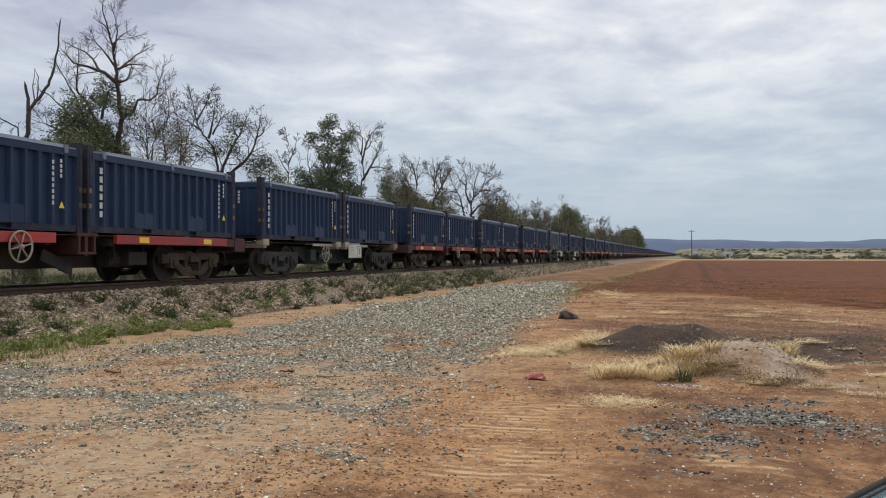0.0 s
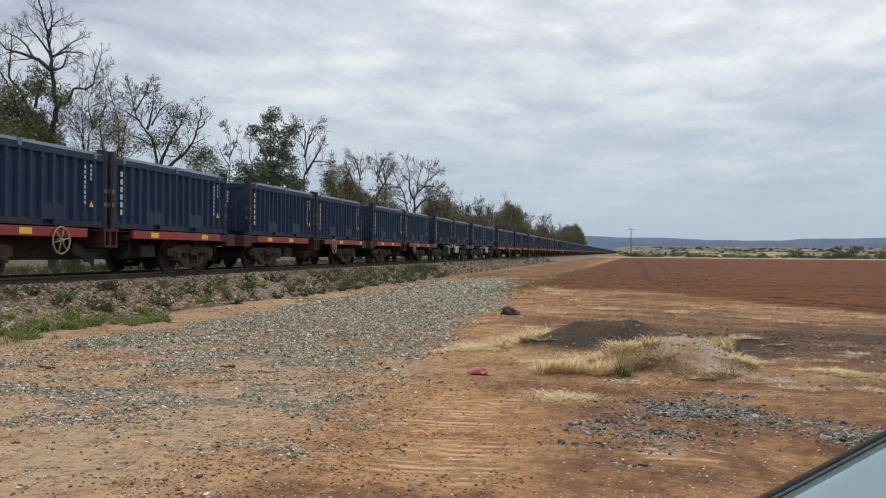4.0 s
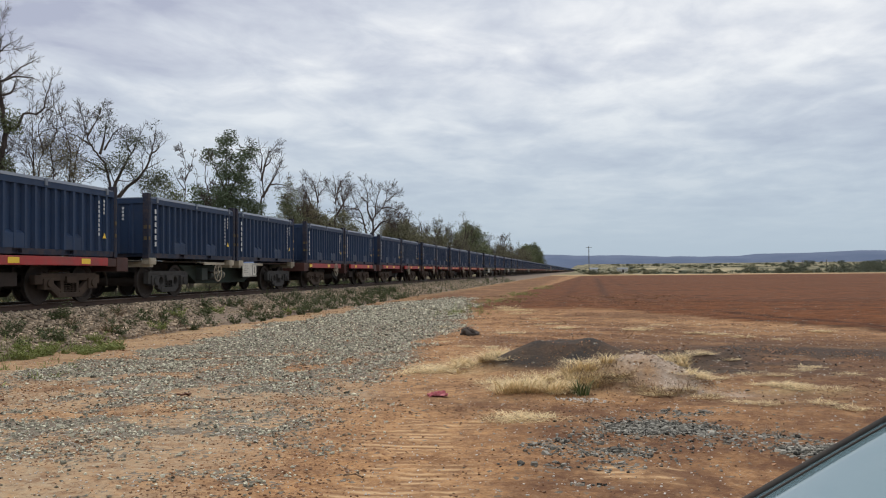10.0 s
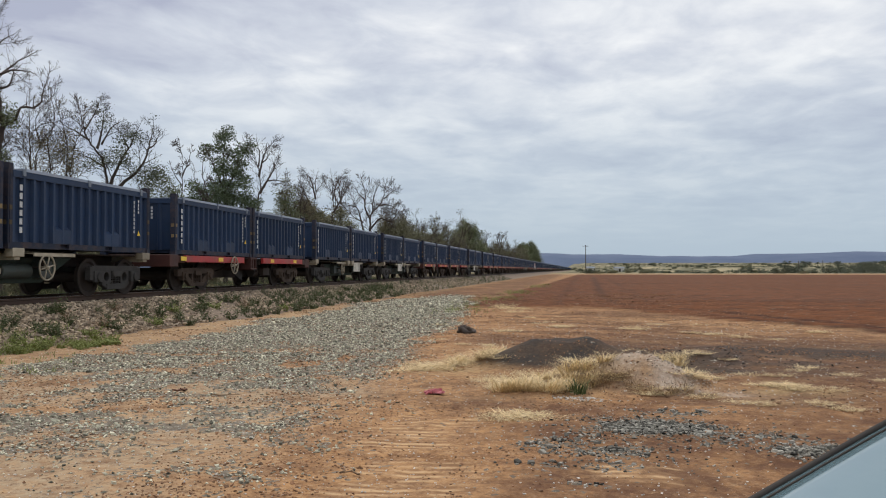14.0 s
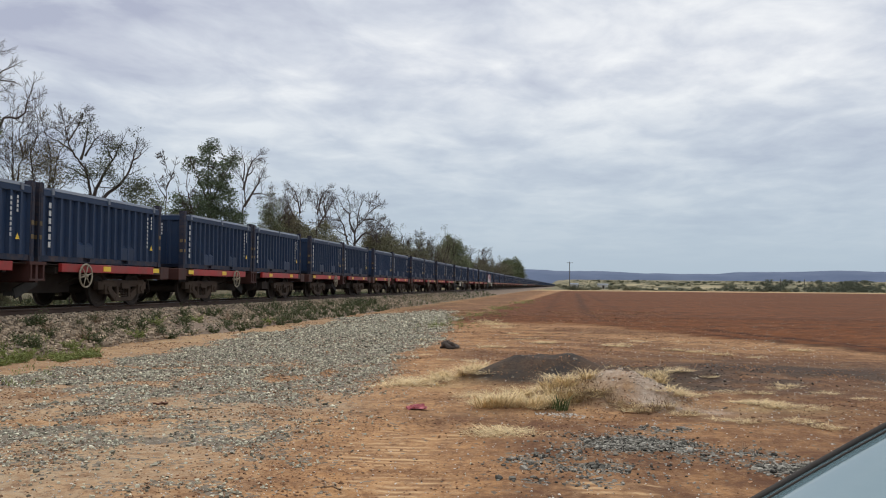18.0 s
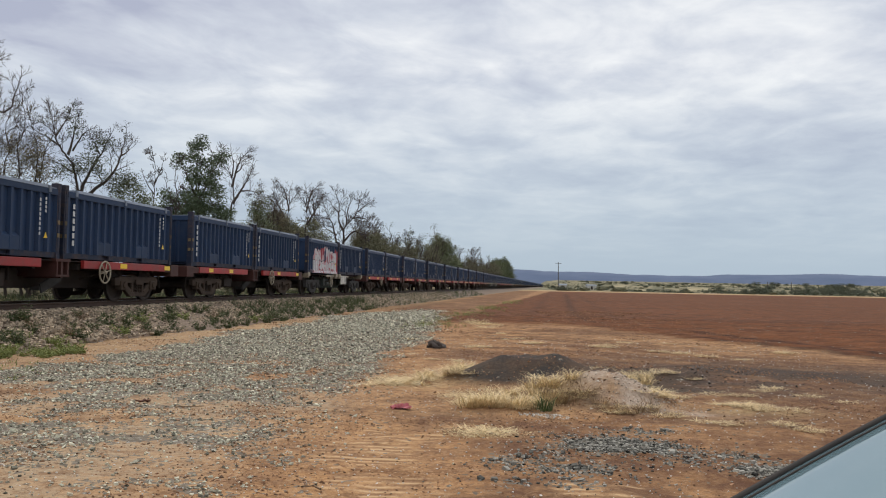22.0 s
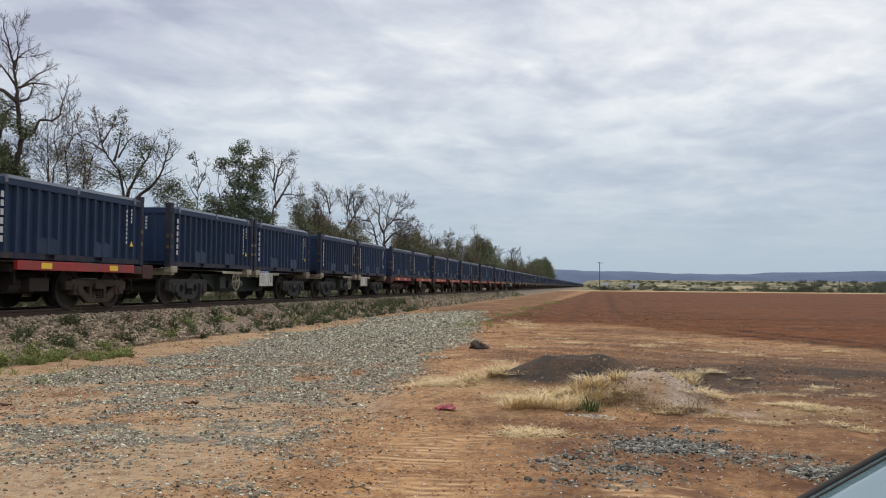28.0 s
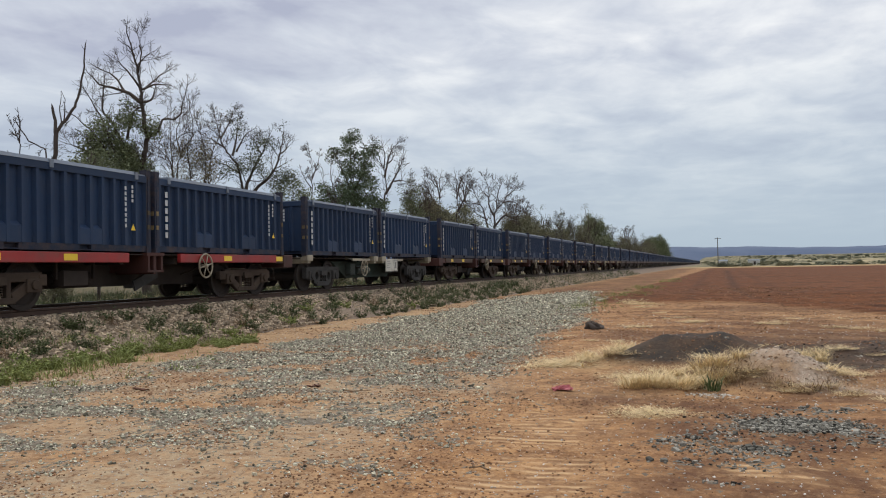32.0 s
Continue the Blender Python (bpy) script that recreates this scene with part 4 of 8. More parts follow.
def build_container(C, body, label):
    """One open-topped ore container with its cover, standing on its four corners."""
    hx, hy = CON_W / 2, CON_L / 2
    t = thing("ore_container", label, "container", "containers on the train")
    share("side_panel", C["side_near"], t, (0, 0, 0))
    share("side_panel", C["side_far"], t, (0, 0, 0))
    share("end_panel", C["end_a"], t, (0, 0, 0))
    share("end_panel", C["end_b"], t, (0, 0, 0))
    for sx in (1, -1):
        for sy in (1, -1):
            share("corner_post", C["post"], t, (sx * (hx - 0.09), sy * (hy - 0.082), 0), 0 if sx > 0 else 180)
    share("top_frame", C["top"], t, (0, 0, 0))
    share("bottom_frame", C["bottom"], t, (0, 0, 0))
    share("cover", C["cover"], t, (0, 0, 0), label="grey flat cover sheet")
    for y in (-1.066, 1.14):
        if body != "graffiti":
            share("lug_plate", C["lug"], t, (hx - 0.03, y, 0.155), label="blue-grey welded plate")
    if body != "graffiti":
        for i in range(6):
            share("letter_mark", C["brand"], t, (hx + 0.002, -hy + 0.42, 1.34 - i * 0.185), label="white painted mark")
        tagged(share("serial_lettering", C["serial"], t, (hx + 0.002, hy - 0.76, 0), label="white serial bars"), kind="stuff")
    tagged(share("serial_lettering", C["serial"], t, (0.35, -hy + 0.012, 0), -90, label="white serial bars"), kind="stuff")
    share("hazard_triangle", C["hazard"], t, (hx + 0.002, hy - 0.64, 0.48), label="yellow warning triangle")
    share("hazard_triangle", C["hazard"], t, (0.1, -hy + 0.012, 0.48), -90, label="yellow warning triangle")
    return t


def container_set(paint, suffix):
    M = container_meshes()
    mats = {"post": NAVY_SHADED, "top": paint, "bottom": NAVY_SHADED, "cover": COVER, "lug": paint, "brand": WHITE, "serial": WHITE, "hazard": YELLOW}
    out = {k: mesh_of("container_" + k + suffix, bm, mats.get(k, paint)) for k, bm in M.items()}
    out["post"].materials.append(TAG)
    for p in out["post"].polygons:
        if 0.51 < p.center.z < 0.95 and (p.center.x > 0.0895 or p.center.y < -0.0815):
            p.material_index = 1
    return out


def graffiti_part(t):
    """Sprayed lettering-like shapes that follow the folds of the near wall."""
    hx, hy = CON_W / 2, CON_L / 2
    pts = corrugation(-hy + 0.16, hy - 0.16, 16, 0.085)
    cols = []
    for (a, da), (b, db) in zip(pts, pts[1:]):
        for k in range(8):
            f = k / 8
            cols.append((a + (b - a) * f, da + (db - da) * f))
    cols.append(pts[-1])
    cols = [c for c in cols if c[0] > -hy + 0.75]
    zs = np.linspace(0.02, 1.52, 76)
    picks = {"silver_spray": (GRAFFITI, []), "red_spray": (SPRAY_RED, []), "pink_spray": (SPRAY_PINK, []), "black_spray": (SPRAY_BLACK, [])}
    verts = [(hx + 0.003 if z < 0.16 else hx - 0.012 - d + 0.005, y, z) for z in zs for y, d in cols]
    n = len(cols)
    for r in range(len(zs) - 1):
        for i in range(n - 1):
            y, z = cols[i][0], zs[r]
            drip = noise.noise((y * 7.0, z * 0.7, 11.0)) + 0.5 * noise.noise((y * 19.0, z * 2.0, 4.0))
            shape = noise.noise((y * 4.2, z * 2.0, 1.0)) + 0.5 * noise.noise((y * 9.5, z * 3.0, 7.0))
            top = 1.30 + 0.12 * math.sin(y * 2.3 + 0.6) + 0.30 * drip
            line = 0.74 + 0.07 * math.sin(y * 4.0) - 0.03 * (y + 2)
            left = y + hy - 0.95 - 0.25 * z - 0.3 * drip
            if z > top or left < 0 or (z > 0.62 and drip > 0.34 + 0.6 * (1.1 - z)) or shape > 0.95:
                continue
            if abs(z - line) < 0.016 + 0.02 * noise.noise((y * 9, 0, 0)) and noise.noise((y * 1.7, 3.0, 0)) > -0.25:
                kind = "black_spray"
            elif y > hy - 0.36 + 0.1 * drip or (z > 0.60 and shape + 0.9 * drip > 0.40 - 0.4 * (z - 0.8)) or (z <= 0.60 and abs(shape - 0.28) < 0.07):
                kind = "red_spray"
            elif left < 0.12 or (z > 0.45 and shape + 0.9 * drip > 0.12 - 0.3 * (z - 0.8)) or abs(shape + 0.30) < 0.06:
                kind = "pink_spray"
            else:
                kind = "silver_spray"
            picks[kind][1].append((r * n + i, r * n + i + 1, (r + 1) * n + i + 1, (r + 1) * n + i))
    for nm, (mt, faces) in picks.items():
        ob = new(nm, raw_mesh(nm, verts, faces, mt))
        ob.parent = t


def holed_plate(bm, x0, x1, y0, y1, z0, z1, cy, cz, r):
    """A cast plate with a round hole through it."""
    n = 16
    outer = []
    for i in range(n):
        a = 2 * math.pi * (i + 0.5) / n
        c, s = math.cos(a), math.sin(a)
        k = min((y1 - cy if c > 0 else cy - y0) / max(abs(c), 1e-6), (z1 - cz if s > 0 else cz - z0) / max(abs(s), 1e-6))
        outer.append((cy + c * k, cz + s * k))
    inner = [(cy + r * math.cos(2 * math.pi * (i + 0.5) / n), cz + r * math.sin(2 * math.pi * (i + 0.5) / n)) for i in range(n)]
    rings = [[bm.verts.new((x, y, z)) for y, z in pts] for x, pts in ((x1, inner), (x1, outer), (x0, outer), (x0, inner))]
    for a, b in zip(rings, rings[1:] + rings[:1]):
        for i in range(n):
            bm.faces.new((a[i], a[(i + 1) % n], b[(i + 1) % n], b[i]))


def bogie_meshes(kind):
    """Cast three-piece bogie: side frame, bolster with springs, wheelset. Local x runs across, y along."""
    metal = BOGIE if kind == "red" else BOGIE_GREY
    M = {}
    bm = bmesh.new()
    w = 0.07
    if kind == "red":
        bar(bm, (0, -1.15, 0.61), (0, 1.15, 0.61), 0.13, 0.18)
        for s in (1, -1):
            bar(bm, (0, s * 1.04, 0.58), (0, s * 0.42, 0.22), 0.12, 0.20)
            bar(bm, (0, s * 0.32, 0.64), (0, s * 0.32, 0.22), 0.12, 0.12)
            box(bm, -w, w, s * 1.22 - 0.17, s * 1.22 + 0.17 - 0.12 * (s > 0), 0.44, 0.66)
            box(bm, -w - 0.02, w + 0.04, s * 0.91 - 0.19, s * 0.91 + 0.19, 0.32, 0.58)
            rod(bm, (w, s * 0.91, 0.46), (w + 0.08, s * 0.91, 0.46), 0.10, 12)
        bar(bm, (0, -0.48, 0.18), (0, 0.48, 0.18), 0.14, 0.12)
    else:
        box(bm, -w, w, -1.16, 1.16, 0.61, 0.75)
        for s in (1, -1):
            holed_plate(bm, -w + 0.01, w - 0.01, s * 0.45 - 0.22, s * 0.45 + 0.22, 0.26, 0.62, s * 0.45, 0.46, 0.12)
            box(bm, -w - 0.008, w + 0.008, s * 1.15 - 0.11, s * 1.15 + 0.11, 0.38, 0.72)
            box(bm, -w - 0.02, w + 0.05, s * 0.91 - 0.20, s * 0.91 + 0.20, 0.33, 0.62)
            rod(bm, (w, s * 0.91, 0.46), (w + 0.09, s * 0.91, 0.46), 0.115, 14)
            bar(bm, (0, s * 0.66, 0.29), (0, s * 0.40, 0.20), 0.12, 0.09)
        box(bm, -w - 0.004, w + 0.004, -0.46, 0.46, 0.13, 0.28)
    bevel(bm, 0.012)
    M["side_frame"] = mesh_of("side_frame", bm, metal)
    bm = bmesh.new()
    for s in (1, -1):
        for yy in (-0.15, 0.0, 0.15):
            for i in range(5):
                ring(bm, (s * 1.0, yy, 0.27 + i * 0.045), (0, 0, 1), 0.055, 0.014, 8, 4)
        box(bm, s * 1.0 - 0.10, s * 1.0 + 0.12, -0.22, 0.22, 0.47, 0.62)
    box(bm, -0.95, 0.95, -0.17, 0.17, 0.50, 0.72)
    rod(bm, (0, 0, 0.70), (0, 0, 0.86), 0.2, 12)
    M["bolster"] = mesh_of("bolster", bm, metal)
    bm = bmesh.new()
    prof = []
    for s in (-1, 1):
        c = s * 0.76
        seg = [(0.13, c - 0.09), (0.36, c - 0.03), (0.385, c - 0.066), (0.455, c - 0.066), (0.46, c + 0.03), (0.485, c + 0.035), (0.485, c + 0.062), (0.40, c + 0.06), (0.36, c + 0.01), (0.13, c + 0.05)]
        if s < 0:
            seg = [(r, 2 * c - x) for r, x in seg][::-1]
        prof += seg
    lathe(bm, [(0.06, -1.02)] + [(0.075, prof[0][1] - 0.02)] + prof + [(0.075, prof[-1][1] + 0.02), (0.06, 1.02)], n=22)
    me = M["wheelset"] = mesh_of("wheelset", bm, GRIME)
    me.materials.append(TREAD)
    for p in me.polygons:
        if math.hypot(p.center.y, p.center.z) > 0.465:
            p.material_index = 1
    return M



def add_bogie(t, B, y):
    bg = share("bogie", B["bolster"], t, (0, y, 0))
    share("side_frame", B["side_frame"], bg, (1.0, 0, 0))
    share("side_frame", B["side_frame"], bg, (-1.0, 0, 0), 180)
    for s in (1, -1):
        share("wheelset", B["wheelset"], bg, (0, s * 0.91, 0.46))
    return bg


def hand_wheel(mt):
    bm = bmesh.new()
    ring(bm, (0, 0, 0), (1, 0, 0), 0.29, 0.022, 24, 6)
    for i in range(6):
        a = math.pi * i / 3 + 0.2
        rod(bm, (0, 0, 0), (0, 0.29 * math.cos(a), 0.29 * math.sin(a)), 0.016, 6)
    rod(bm, (-0.16, 0, 0), (0.05, 0, 0), 0.045, 10)
    return mesh_of("hand_wheel", bm, mt, True)


def coupler_mesh():
    bm = bmesh.new()
    box(bm, -0.07, 0.07, 0, 0.55, -0.07, 0.07)
    box(bm, -0.16, 0.12, 0.5, 0.72, -0.14, 0.14)
    box(bm, 0.02, 0.14, 0.62, 0.78, -0.13, 0.13)
    bevel(bm, 0.015)
    return mesh_of("coupler", bm, GRIME)


def hose_mesh():
    bm = bmesh.new()
    pts = [(0.5, 0.3, 0.0), (0.5, 0.48, -0.12), (0.5, 0.56, -0.34), (0.46, 0.64, -0.44)]
    for a, b in zip(pts, pts[1:]):
        rod(bm, a, b, 0.022, 6)
    return mesh_of("brake_hose", bm, RUBBER)


def build_red_wagon(B, flip, shared, paint=RED, label="red steel container flat wagon with grimy bogies"):
    """Red container flat: bright side sills broken at the middle, deep dark centre sill, hand brake wheel on one half. flip -1: wheel on the -y half."""
    f = flip
    t = thing("container_wagon", label, "wagon", "wagons of the train")
    hl = 6.45
    bm = bmesh.new()
    v = box(bm, -0.22, 0.22, -hl + 0.1, hl - 0.1, 0.78, 1.02)
    box(bm, -0.26, 0.26, -3.0, 3.0, 0.36, 0.80)
    box(bm, -0.75, -0.35, -2.4, 2.2, 0.40, 0.80)
    for s in (1, -1):
        bar(bm, (0, s * 3.1, 0.66), (0, s * 4.0, 0.86), 0.38, 0.26)
    box(bm, -1.18, 1.18, -hl + 0.3, hl - 0.3, 1.05, 1.065)
    for y in (-5.2, -2.4, -1.0, 1.0, 2.4, 5.2):
        box(bm, -1.12, 1.12, y - 0.06, y + 0.06, 0.84, 1.0)
    part("centre_sill", bm, GRIME, t, "grime-blackened centre sill")
    for s in (1, -1):
        for e in (1, -1):
            bm = bmesh.new()
            lo, hi = sorted((e * 0.95, e * (hl - 0.75)))
            box(bm, s * 1.24 - 0.05, s * 1.24 + 0.05, lo, hi, 0.88, 1.085)
            box(bm, s * 1.20 - 0.10, s * 1.20 + 0.03, lo, hi, 1.05, 1.07)
            bevel(bm, 0.01)
            part("side_sill", bm, paint, t, "bright red painted side sill" if paint == RED else "dull brown side sill")
    for e in (1, -1):
        bm = bmesh.new()
        box(bm, -1.27, 1.27, e * hl - 0.28, e * hl + 0.28, 0.74, 1.10)
        for s in (1, -1):
            lo, hi = sorted((e * (hl - 0.75), e * (hl - 0.28)))
            box(bm, s * 1.22 - 0.05, s * 1.22 + 0.035, lo, hi, 0.86, 1.07)
        bevel(bm, 0.012)
        part("headstock", bm, REDBROWN, t, "rusty red end beam" if paint == RED else "")
        share("coupler", shared["coupler"], t, (0, e * (hl + 0.05), 0.86), 0 if e > 0 else 180)
        share("brake_hose", shared["hose"], t, (0, e * (hl + 0.0), 0.80), 0 if e > 0 else 180)
    bm = bmesh.new()
    box(bm, -1.28, 1.28, -0.32, 0.32, 1.03, 1.10)
    box(bm, -1.25, 1.25, -0.05, 0.05, 0.62, 1.04)
    for y in (-0.24, 0.24):
        box(bm, -1.27, 1.27, y - 0.03, y + 0.03, 0.70, 1.04)
    box(bm, -1.27, 1.27, -0.3, 0.3, 0.66, 0.71)
    part("middle_bolster", bm, REDBROWN, t, "rusty red middle cross bearer")
    bm = bmesh.new()
    bar(bm, (0.75, -f * 0.1, 0.36), (0.75, f * 0.75, 0.66), 0.05, 0.24)
    bar(bm, (0.5, -f * 0.1, 0.36), (0.75, -f * 0.1, 0.36), 0.05, 0.1)
    part("chute_plate", bm, BOGIE_GREY, t, "weathered grey sloping plate")
    bm = bmesh.new()
    rod(bm, (0.55, -f * 2.4, 0.55), (0.55, -f * 1.45, 0.55), 0.19, 14)
    rod(bm, (0.55, -f * 2.5, 0.55), (0.55, -f * 2.4, 0.55), 0.10, 10)
    box(bm, 0.75, 0.95, -f * 2.2 - 0.35, -f * 2.2 + 0.35, 0.42, 0.72)
    bar(bm, (0.8, -f * 2.6, 0.55), (0.8, -f * 2.6, 0.95), 0.06)
    bar(bm, (0.8, -f * 1.5, 0.55), (0.8, -f * 1.5, 0.95), 0.06)
    part("brake_cylinder", bm, GRIME, t)
    share("hand_wheel", shared["wheel"], t, (1.33, f * 1.95, 0.80), label="rusty cream spoked brake wheel")
    bm = bmesh.new()
    for y in (f * 1.95,):
        bar(bm, (1.18, y, 0.80), (1.18, y, 1.0), 0.06)
        rod(bm, (1.2, y, 0.78), (0.6, y, 0.6), 0.025, 6)
    part("wheel_bracket", bm, GRIME, t)
    for y in (-f * 4.7, -f * 2.35 - 0.4, f * 3.05, f * 5.85):
        bm = bmesh.new()
        box(bm, 1.288, 1.296, y - 0.19, y + 0.19, 0.92, 1.05)
        part("reflector", bm, YELLOW, t, "yellow reflector plate")
    for y in (-4.4, 4.4):
        add_bogie(t, B, y)
    return t


def build_grey_wagon(B, flip, shared):
    """Skeletal container wagon: dark centre sill, cream corner brackets, a white panel and a brake wheel near the middle. flip 1: white panel on the +y half."""
    f = flip
    t = thing("container_wagon", "dark skeletal container wagon with white side panel", "wagon", "wagons of the train")
    hl = 6.35
    bm = bmesh.new()
    box(bm, -0.24, 0.24, -hl, hl, 0.72, 1.04)
    box(bm, -0.26, 0.26, -3.2, 3.2, 0.40, 0.74)
    box(bm, -0.8, -0.3, -2.6, 2.4, 0.42, 0.80)
    box(bm, -0.95, 0.95, -hl + 0.1, hl - 0.1, 1.015, 1.045)
    part("centre_sill", bm, GRIME, t, "grime-blackened centre sill")
    bm = bmesh.new()
    v = box(bm, 0.27, 0.70, -3.3, 3.3, 0.34, 0.94)
    for q in v:
        if q.co.z < 0.5:
            q.co.y *= 0.62
    bevel(bm, 0.015)
    part("underframe_box", bm, DARKGREEN, t, "dark green grimy underframe box")
    for y in (-6.05, -0.42, 0.42, 6.05):
        for s in (1, -1):
            bm = bmesh.new()
            a, b = sorted((s * 0.24, s * 1.20))
            box(bm, a, b, y - 0.10, y + 0.10, 0.86, 1.06)
            box(bm, s * 1.14 - 0.10, s * 1.14 + 0.10, y - 0.20, y + 0.20, 0.93, 1.12)
            bevel(bm, 0.01)
            part("corner_bracket", bm, CREAM, t, "weathered cream container bracket")
    for y0, y1 in ((-2.6, -1.0), (1.0, 2.6)):
        bm = bmesh.new()
        box(bm, 0.9, 1.21, y0, y1, 1.00, 1.03)
        box(bm, 1.19, 1.215, y0, y1, 0.95, 1.03)
        part("walkway_plate", bm, CREAM, t, "narrow cream walkway plate")
    bm = bmesh.new()
    box(bm, 1.20, 1.24, f * 1.25 - 0.66, f * 1.25 + 0.66, 0.54, 1.02)
    bevel(bm, 0.01)
    p = part("side_panel", bm, BOXWHITE, t, "weathered white information panel")
    bm = bmesh.new()
    for i, w in enumerate((0.30, 0.42, 0.24, 0.36)):
        box(bm, 1.2405, 1.243, f * 1.05 - 0.35, f * 1.05 - 0.35 + w, 0.92 - i * 0.08, 0.935 - i * 0.08)
    tagged(part("panel_marks", bm, FADED, p, "faded grey lettering bars"), kind="stuff")
    bm = bmesh.new()
    a = f * 1.25 + 0.42
    for y0, y1, z0, z1 in ((a - 0.20, a + 0.20, 0.57, 0.59), (a - 0.20, a + 0.20, 0.97, 0.99), (a - 0.20, a - 0.18, 0.57, 0.99), (a + 0.18, a + 0.20, 0.57, 0.99), (a - 0.04, a + 0.05, 0.66, 0.90)):
        box(bm, 1.2405, 1.250, y0, y1, z0, z1)
    part("notice_frame", bm, FADED, p, "thin dark frame of a notice plate")
    bm = bmesh.new()
    bar(bm, (1.18, f * 1.25, 0.8), (0.3, f * 1.25, 0.8), 0.07)
    part("panel_bracket", bm, GRIME, t)
    for y0, y1, r in ((-1.4, -0.35, 0.17), (1.6, 2.3, 0.14)):
        bm = bmesh.new()
        rod(bm, (0.76, f * y0, 0.62), (0.76, f * y1, 0.62), r, 14)
        bevel(bm, 0.02)
        part("air_tank", bm, TEAL, t, "dull teal-grey air tank")
    bm = bmesh.new()
    box(bm, 0.58, 0.92, -f * 1.9 - 0.22, -f * 1.9 + 0.22, 0.45, 0.85)
    bevel(bm, 0.015)
    part("valve_box", bm, TEAL, t, "dull teal-grey valve box")
    for y in (-1.2, -0.5, 1.7, 2.2):
        bm = bmesh.new()
        bar(bm, (0.74, f * y, 0.6), (0.5, f * y, 1.0), 0.06)
        part("tank_bracket", bm, GRIME, t)
    bm = bmesh.new()
    rod(bm, (0.8, -f * 0.30, 0.62), (0.8, -f * 0.24, 0.62), 0.11, 12)
    part("valve", bm, CREAM, t)
    share("hand_wheel", shared["wheel"], t, (1.20, -f * 1.5, 0.70), label="rusty cream spoked brake wheel")
    bm = bmesh.new()
    rod(bm, (1.2, -f * 1.5, 0.70), (0.5, -f * 1.5, 0.7), 0.025, 6)
    bar(bm, (1.10, -f * 1.5, 0.62), (1.10, -f * 1.5, 1.0), 0.06)
    part("wheel_bracket", bm, GRIME, t)
    for e in (1, -1):
        bm = bmesh.new()
        box(bm, -0.6, 0.6, e * hl - 0.06, e * hl + 0.06, 0.72, 1.04)
        part("headstock", bm, GRIME, t)
        share("coupler", shared["coupler"], t, (0, e * (hl + 0.1), 0.86), 0 if e > 0 else 180)
        share("brake_hose", shared["hose"], t, (0, e * hl, 0.80), 0 if e > 0 else 180, label="grey brake hose")
    for y in (-4.75, 4.75):
        add_bogie(t, B, y)
    return t


def build_far_wagon(kind, meshes):
    t = thing("container_wagon", "brown steel container flat wagon, far along the train" if kind == "red" else "dark skeletal container wagon, far along the train", "wagon", "wagons of the train")
    share("frame", meshes[kind + "_frame"], t, (0, 0, 0))
    for y in (-4.5, 4.5):
        share("bogie", meshes["bogie"], t, (0, y, 0))
    share("sill" if kind == "red" else "side_panel", meshes[kind + "_sill"], t, (0, 0, 0))
    return t


def far_meshes(C):
    M = {}
    for kind in ("red", "grey"):
        bm = bmesh.new()
        box(bm, -0.25, 0.25, -6.9, 6.9, 0.7, 1.03)
        box(bm, -0.5, 0.9, -2.6, 2.6, 0.45, 0.75)
        M[kind + "_frame"] = mesh_of("frame", bm, GRIME)
        bm = bmesh.new()
        if kind == "red":
            for s in (1, -1):
                box(bm, s * 1.24 - 0.05, s * 1.24 + 0.05, -6.6, -0.9, 0.83, 1.09)
                box(bm, s * 1.24 - 0.05, s * 1.24 + 0.05, 0.9, 6.6, 0.83, 1.09)
            M["red_sill"] = mesh_of("sill", bm, BROWN)
        else:
            box(bm, 1.2, 1.24, 0.5, 1.35, 0.5, 1.02)
            M["grey_sill"] = mesh_of("side_panel", bm, BOXWHITE)
    bm = bmesh.new()
    for s in (1, -1):
        box(bm, s * 1.0 - 0.07, s * 1.0 + 0.07, -1.1, 1.1, 0.36, 0.66)
        for y in (-0.91, 0.91):
            rod(bm, (s * 0.70, y, 0.46), (s * 0.83, y, 0.46), 0.46, 14)
    M["bogie"] = mesh_of("bogie", bm, GRIME)
    return M


def build_far_container(C):
    t = thing("ore_container", "navy blue corrugated ore container, far along the train", "container", "containers on the train")
    hx, hy = CON_W / 2, CON_L / 2
    share("side_panel", C["side_near"], t, (0, 0, 0))
    share("frame", C["far_frame"], t, (0, 0, 0))
    share("cover", C["cover"], t, (0, 0, 0))
    for y in (-1.066, 1.14):
        share("lug_plate", C["lug"], t, (hx - 0.03, y, 0.155))
    return t


# Wagon kinds along the train, from the first in view; r: red, wheel on the +y half; l: red, wheel on the -y half;
# g: skeletal, panel on the +y half; h: skeletal, panel on the -y half.
KINDS = {0: "r", 1: "l", 2: "g", 3: "r", 4: "l", 5: "l", 6: "g", 7: "h", 8: "l", 9: "r", 10: "r", 11: "g", 12: "g", 13: "r", 14: "l", 15: "l", 16: "l", 17: "l", 18: "l", 19: "g"}
KINDS.update(dict(zip(range(20, 60), "lrlrrhlghllhrlllrrhrrglrrrrrllggrrlrrg")))
CORR = ((2, -0.4), (3, -0.55), (4, -0.4), (7, -0.5), (8, -0.8), (9, 0.15), (10, 0.05), (14, 0.15), (15, -0.05), (19, -0.05), (25, -0.2), (29, -0.4), (36, -0.4), (44, -0.42), (49, -0.08), (53, -0.1), (55, 0.05), (57, 0.0))
NEAR_COUNT, ALL_COUNT = 64, 128
TRAIN = []


